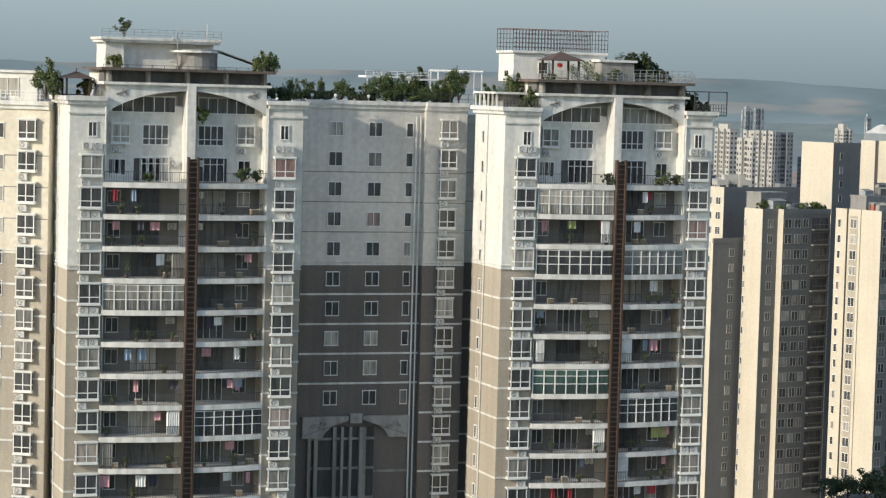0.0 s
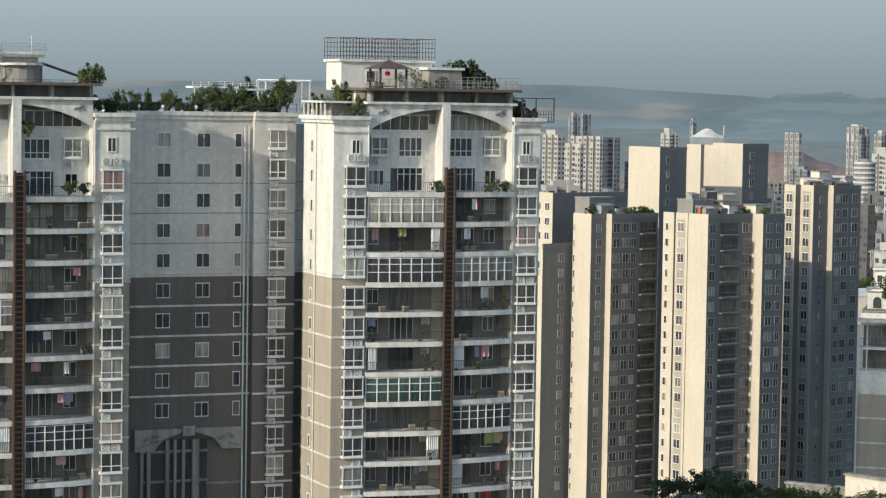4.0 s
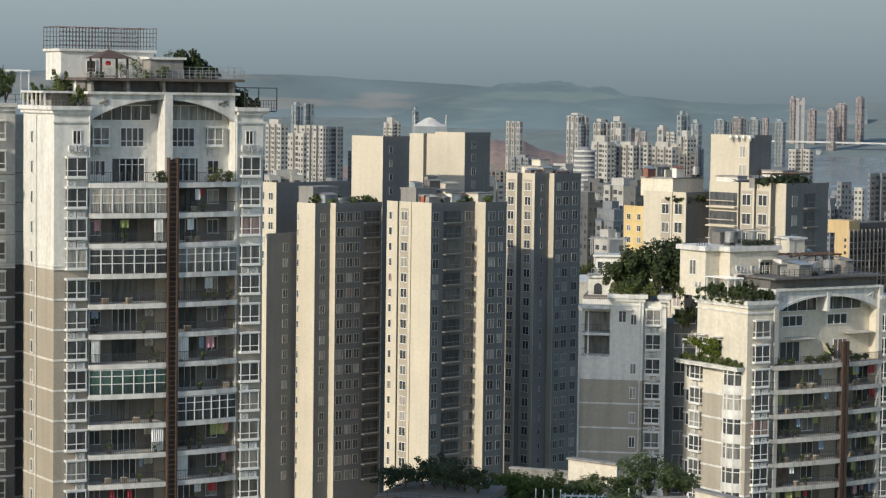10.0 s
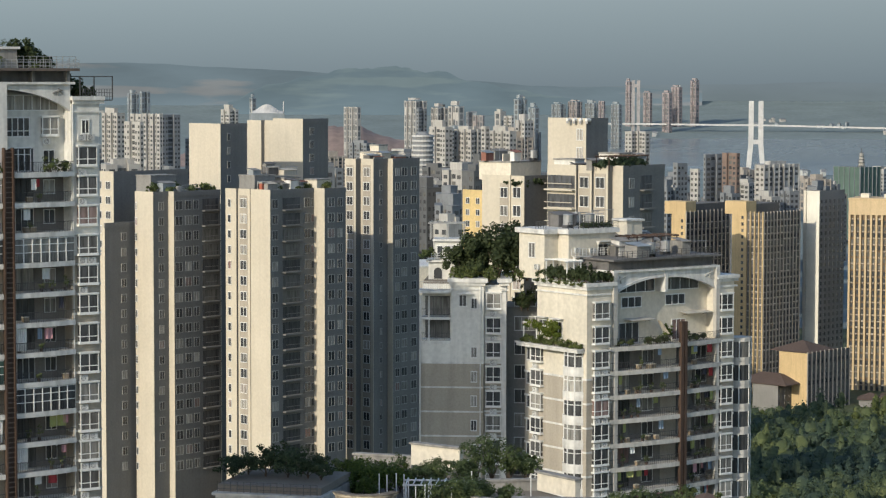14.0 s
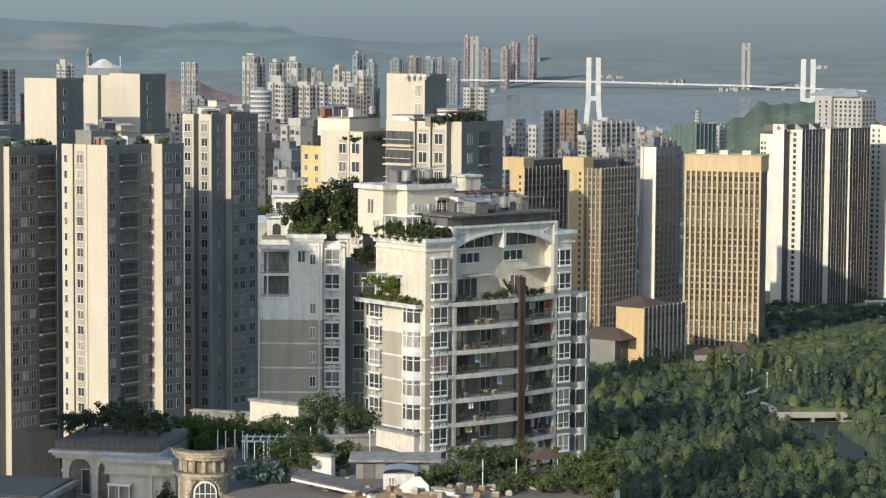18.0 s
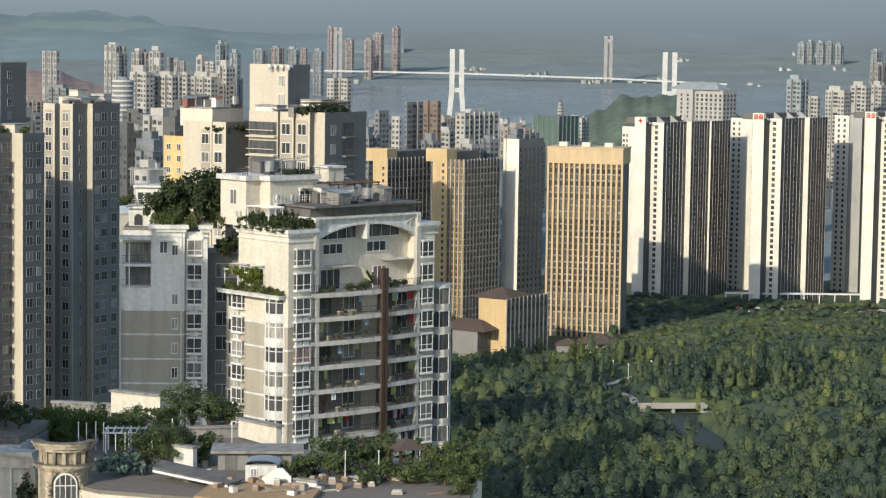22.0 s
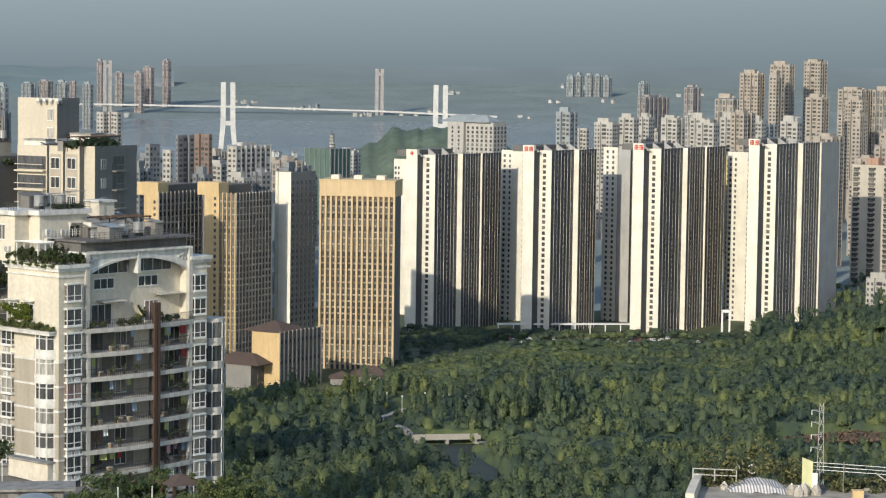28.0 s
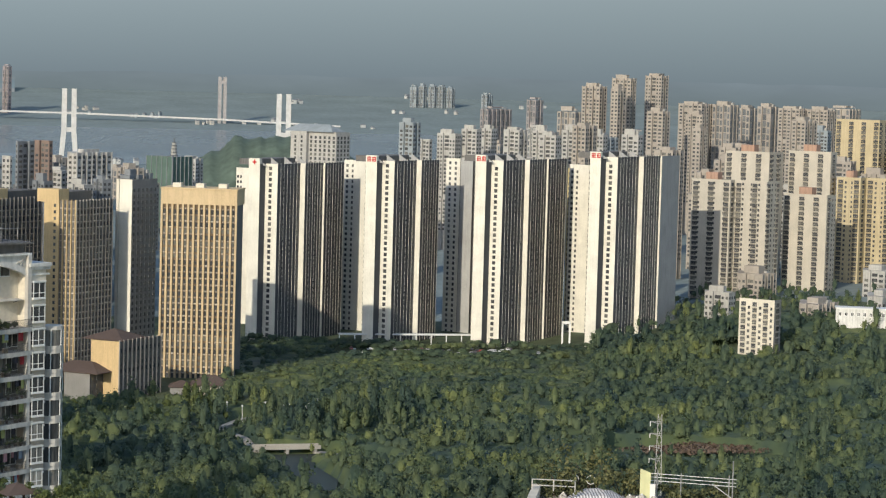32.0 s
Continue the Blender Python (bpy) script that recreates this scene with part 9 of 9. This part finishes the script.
for k in range(16):
    z0 = zg + (65.7 - zg) * k / 16
    z1 = zg + (65.7 - zg) * (k + 1) / 16
    w0, w1 = 1.5 - 1.05 * k / 16, 1.5 - 1.05 * (k + 1) / 16
    part("brace", Geo().tube((-w0, -w0, z0), (w1, -w1, z1), 0.06, 4).tube((w0, -w0, z0), (-w1, -w1, z1), 0.06, 4), STEEL, mast)
for z in (63.8, 60.8, 57.6, 54.4):
    arm = part("arm", Geo().tube((0.4, 0, z - 0.6), (-2.5, 0, z), 0.09, 4).tube((0.4, 0, z), (-2.5, 0, z), 0.07, 4), STEEL, mast)
    part("insulator", Geo().tube((-2.4, 0, z), (-2.4, 0, z - 1.2), 0.12, 6), FRAME, arm)

# ---- park things ----
PATHM = paint("pale_path", (0.36, 0.34, 0.30), streak=0.0)
br = thing("footbridge", at(201.0, 912.8, 0), "low pale concrete footbridge over a pond", "footbridge")
part("deck", Geo().box(-13, -2.2, 5.4, 13, 2.2, 6.2), PATHM, br)
for y in (-2.2, 2.0):
    part("parapet", Geo().box(-13, y, 6.2, 13, y + 0.2, 7.0), PATHM, br)
for x in (-11, 0, 11):
    part("pier", Geo().box(x - 0.6, -2, 1, x + 0.6, 2, 5.4), CONC, br)
POND = paint("pond_water", (0.03, 0.038, 0.028), rough=0.5, streak=0.0, spec=0.12)
tagged(new("pond", Geo().prism([(190, 908), (212, 909), (205, 882), (206, 848), (200, 826), (194, 830), (193, 862)], 1.0, 3.95).mesh("pond", POND)), "dark still pond in the park", "pond", kind="structure")
for i, (a, b, w) in enumerate((((212, 1012), (199, 998), 1.6), ((199, 998), (186, 976), 1.6), ((186, 976), (192, 950), 1.6), ((192, 950), (190, 915), 1.6), ((213, 912), (236, 888), 1.8))):
    n = math.hypot(b[0] - a[0], b[1] - a[1])
    px, py = -(b[1] - a[1]) / n * w, (b[0] - a[0]) / n * w
    tagged(new("path_%d" % (i + 1), Geo().prism([(a[0] - px, a[1] - py), (b[0] - px, b[1] - py), (b[0] + px, b[1] + py), (a[0] + px, a[1] + py)], 1.5, 4.3).mesh("path", PATHM)), "pale paved park path", "path", kind="structure")
pv = thing("park_pavilion", at(203.0, 1082.0, 0, -12), "single-storey pavilion with a dark hipped roof", "pavilion")
part("wall", Geo().box(-7, -5, 2, 7, 5, 8.5), PALE, pv)
hip_roof(pv, -8, -6, 8, 6, 8.8, 3.8, TILE, 1.2)
for k in range(6):
    part("column", Geo().box(-7 + k * 2.8 - 0.25, -6.3, 2, -7 + k * 2.8 + 0.25, -5.8, 8.5), TRIM, pv)
hall = thing("low_hall", at(192.0, 1090.0, 0, -12), "low dark-roofed side hall", "hall")
part("wall", Geo().box(-6, -4, 2, 4, 5, 6.5), STONE, hall)
hip_roof(hall, -6, -4, 4, 5, 6.8, 2.5, TILE, 0.8)
cn = thing("car_park_canopy", at(310.5, 1286.0, 0, -5.2), "long white canopy along the car park", "canopy")
part("roof", Geo().box(0, -2, 8.2, 93, 2, 8.9), FRAME, cn)
for k in range(12):
    part("post", Geo().box(k * 8.4, -1.8, 1, k * 8.4 + 0.5, -1.3, 8.2), FRAME, cn)
CARS = [paint(n, c, rough=0.3, streak=0.0) for n, c in (("white_car_paint", (0.7, 0.7, 0.7)), ("silver_car_paint", (0.4, 0.41, 0.42)), ("black_car_paint", (0.03, 0.03, 0.035)), ("red_car_paint", (0.35, 0.05, 0.05)))]
CARW = ("white", "silver", "black", "red")
rc = random.Random(8)
for k in range(46):
    u = rc.random()
    q = rc.choice((0, 0, 0, 1, 1, 2, 2, 3))
    x, y = 301 + 104 * u + rc.uniform(-2, 2), 1236 - 10 * u + rc.choice((0, 9, 18)) + rc.uniform(-1, 1)
    c = thing("parked_car", at(x, y, ground_z(x, y) + 0.6, rc.choice((-8, 80, 82)) + rc.uniform(-4, 4)), "%s car parked beside the park" % CARW[q], "car", "parked cars")
    part("body", shared(("carbody", q), lambda: Geo().prism([(-2.2, -0.85), (2.2, -0.85), (2.2, 0.85), (-2.2, 0.85)], 0.35, 0.85, -0.03).prism([(-1.3, -0.8), (1.0, -0.8), (1.0, 0.8), (-1.3, 0.8)], 0.85, 1.45, -0.18), CARS[q]), None, c)
    part("windows", shared(("carwin",), lambda: Geo().prism([(-1.35, -0.78), (1.05, -0.78), (1.05, 0.78), (-1.35, 0.78)], 0.92, 1.35, -0.14), GLASSF), None, c)
mo = thing("gate_monument", at(434.0, 1268.0, 0, -20), "white rectangular gateway monument", "monument")
for x in (-2.0, 2.0):
    part("pillar", Geo().box(x - 0.5, -0.6, 3, x + 0.5, 0.6, 16.5), FRAME, mo)
part("lintel", Geo().box(-2.5, -0.6, 15.5, 2.5, 0.6, 17.0), FRAME, mo)
lw_ = thing("low_office", at(551.9, 1177.0, 0, -23), "long low white building with small windows", "building")
part("wall", Geo().box(0, 0, 12, 40, 10, 33.0), TRIM, lw_)
part("roof", Geo().box(-0.4, -0.4, 33.0, 40.4, 10.4, 33.8), FRAME, lw_)
for k in range(12):
    window(lw_, at(2 + k * 3.2, 0, 29.5), 1.4, 1.8, 2, thick=0.15)
for k in range(18):
    x, y = 190 + 3.0 * k + rc.uniform(-1, 1), 1002 - 3.0 * (k % 5) + 10 * math.sin(k)
    t = thing("park_lamp", at(x, y, ground_z(x, y)), "thin pale park lamp post", "lamp", "park lamps")
    part("post", shared(("plp",), lambda: Geo().tube((0, 0, 0), (0, 0, 7.5), 0.12, 5), FRAME), None, t)
    part("head", shared(("plh",), lambda: Geo().prism([(0.35 * math.cos(q * 1.047), 0.35 * math.sin(q * 1.047)) for q in range(6)], 7.5, 8.2), FRAME), None, t)

# red characters, kept as plain strokes, on the striped towers
for i, ((ox, oy), zt, ln) in enumerate((((261.9, 1298.9), 98.4, 7.8), ((323.2, 1285.0), 101.6, 6.7), ((380.1, 1269.3), 103.4, 6.4), ((438.7, 1250.3), 106.9, 6.2))):
    t = thing("roof_sign", local((ox, oy), 46), "red sign strokes on a white tower top", "sign", "red roof signs")
    for s in ((0,) if i == 0 else (0, 1)):
        y0 = -ln / 2 + 1.4 if i == 0 else -0.9 - s * 3.0
        for (a, b, c, d) in ((0.9, 0.2, 1.6, 2.7), (0.0, 1.1, 0.9, 1.8), (1.6, 1.1, 2.5, 1.8)) if i == 0 else ((0, 0.1, 2.4, 0.5), (0, 1.1, 2.4, 1.5), (0.1, 0.1, 0.5, 2.6), (1.8, 0.3, 2.2, 2.6), (0.9, 0.4, 1.3, 2.8), (0.2, 2.2, 2.3, 2.6)):
            part("stroke", Geo().box(-0.5, y0 - c, zt + 0.4 + b, -0.31, y0 - a, zt + 0.4 + d), REDM, t)
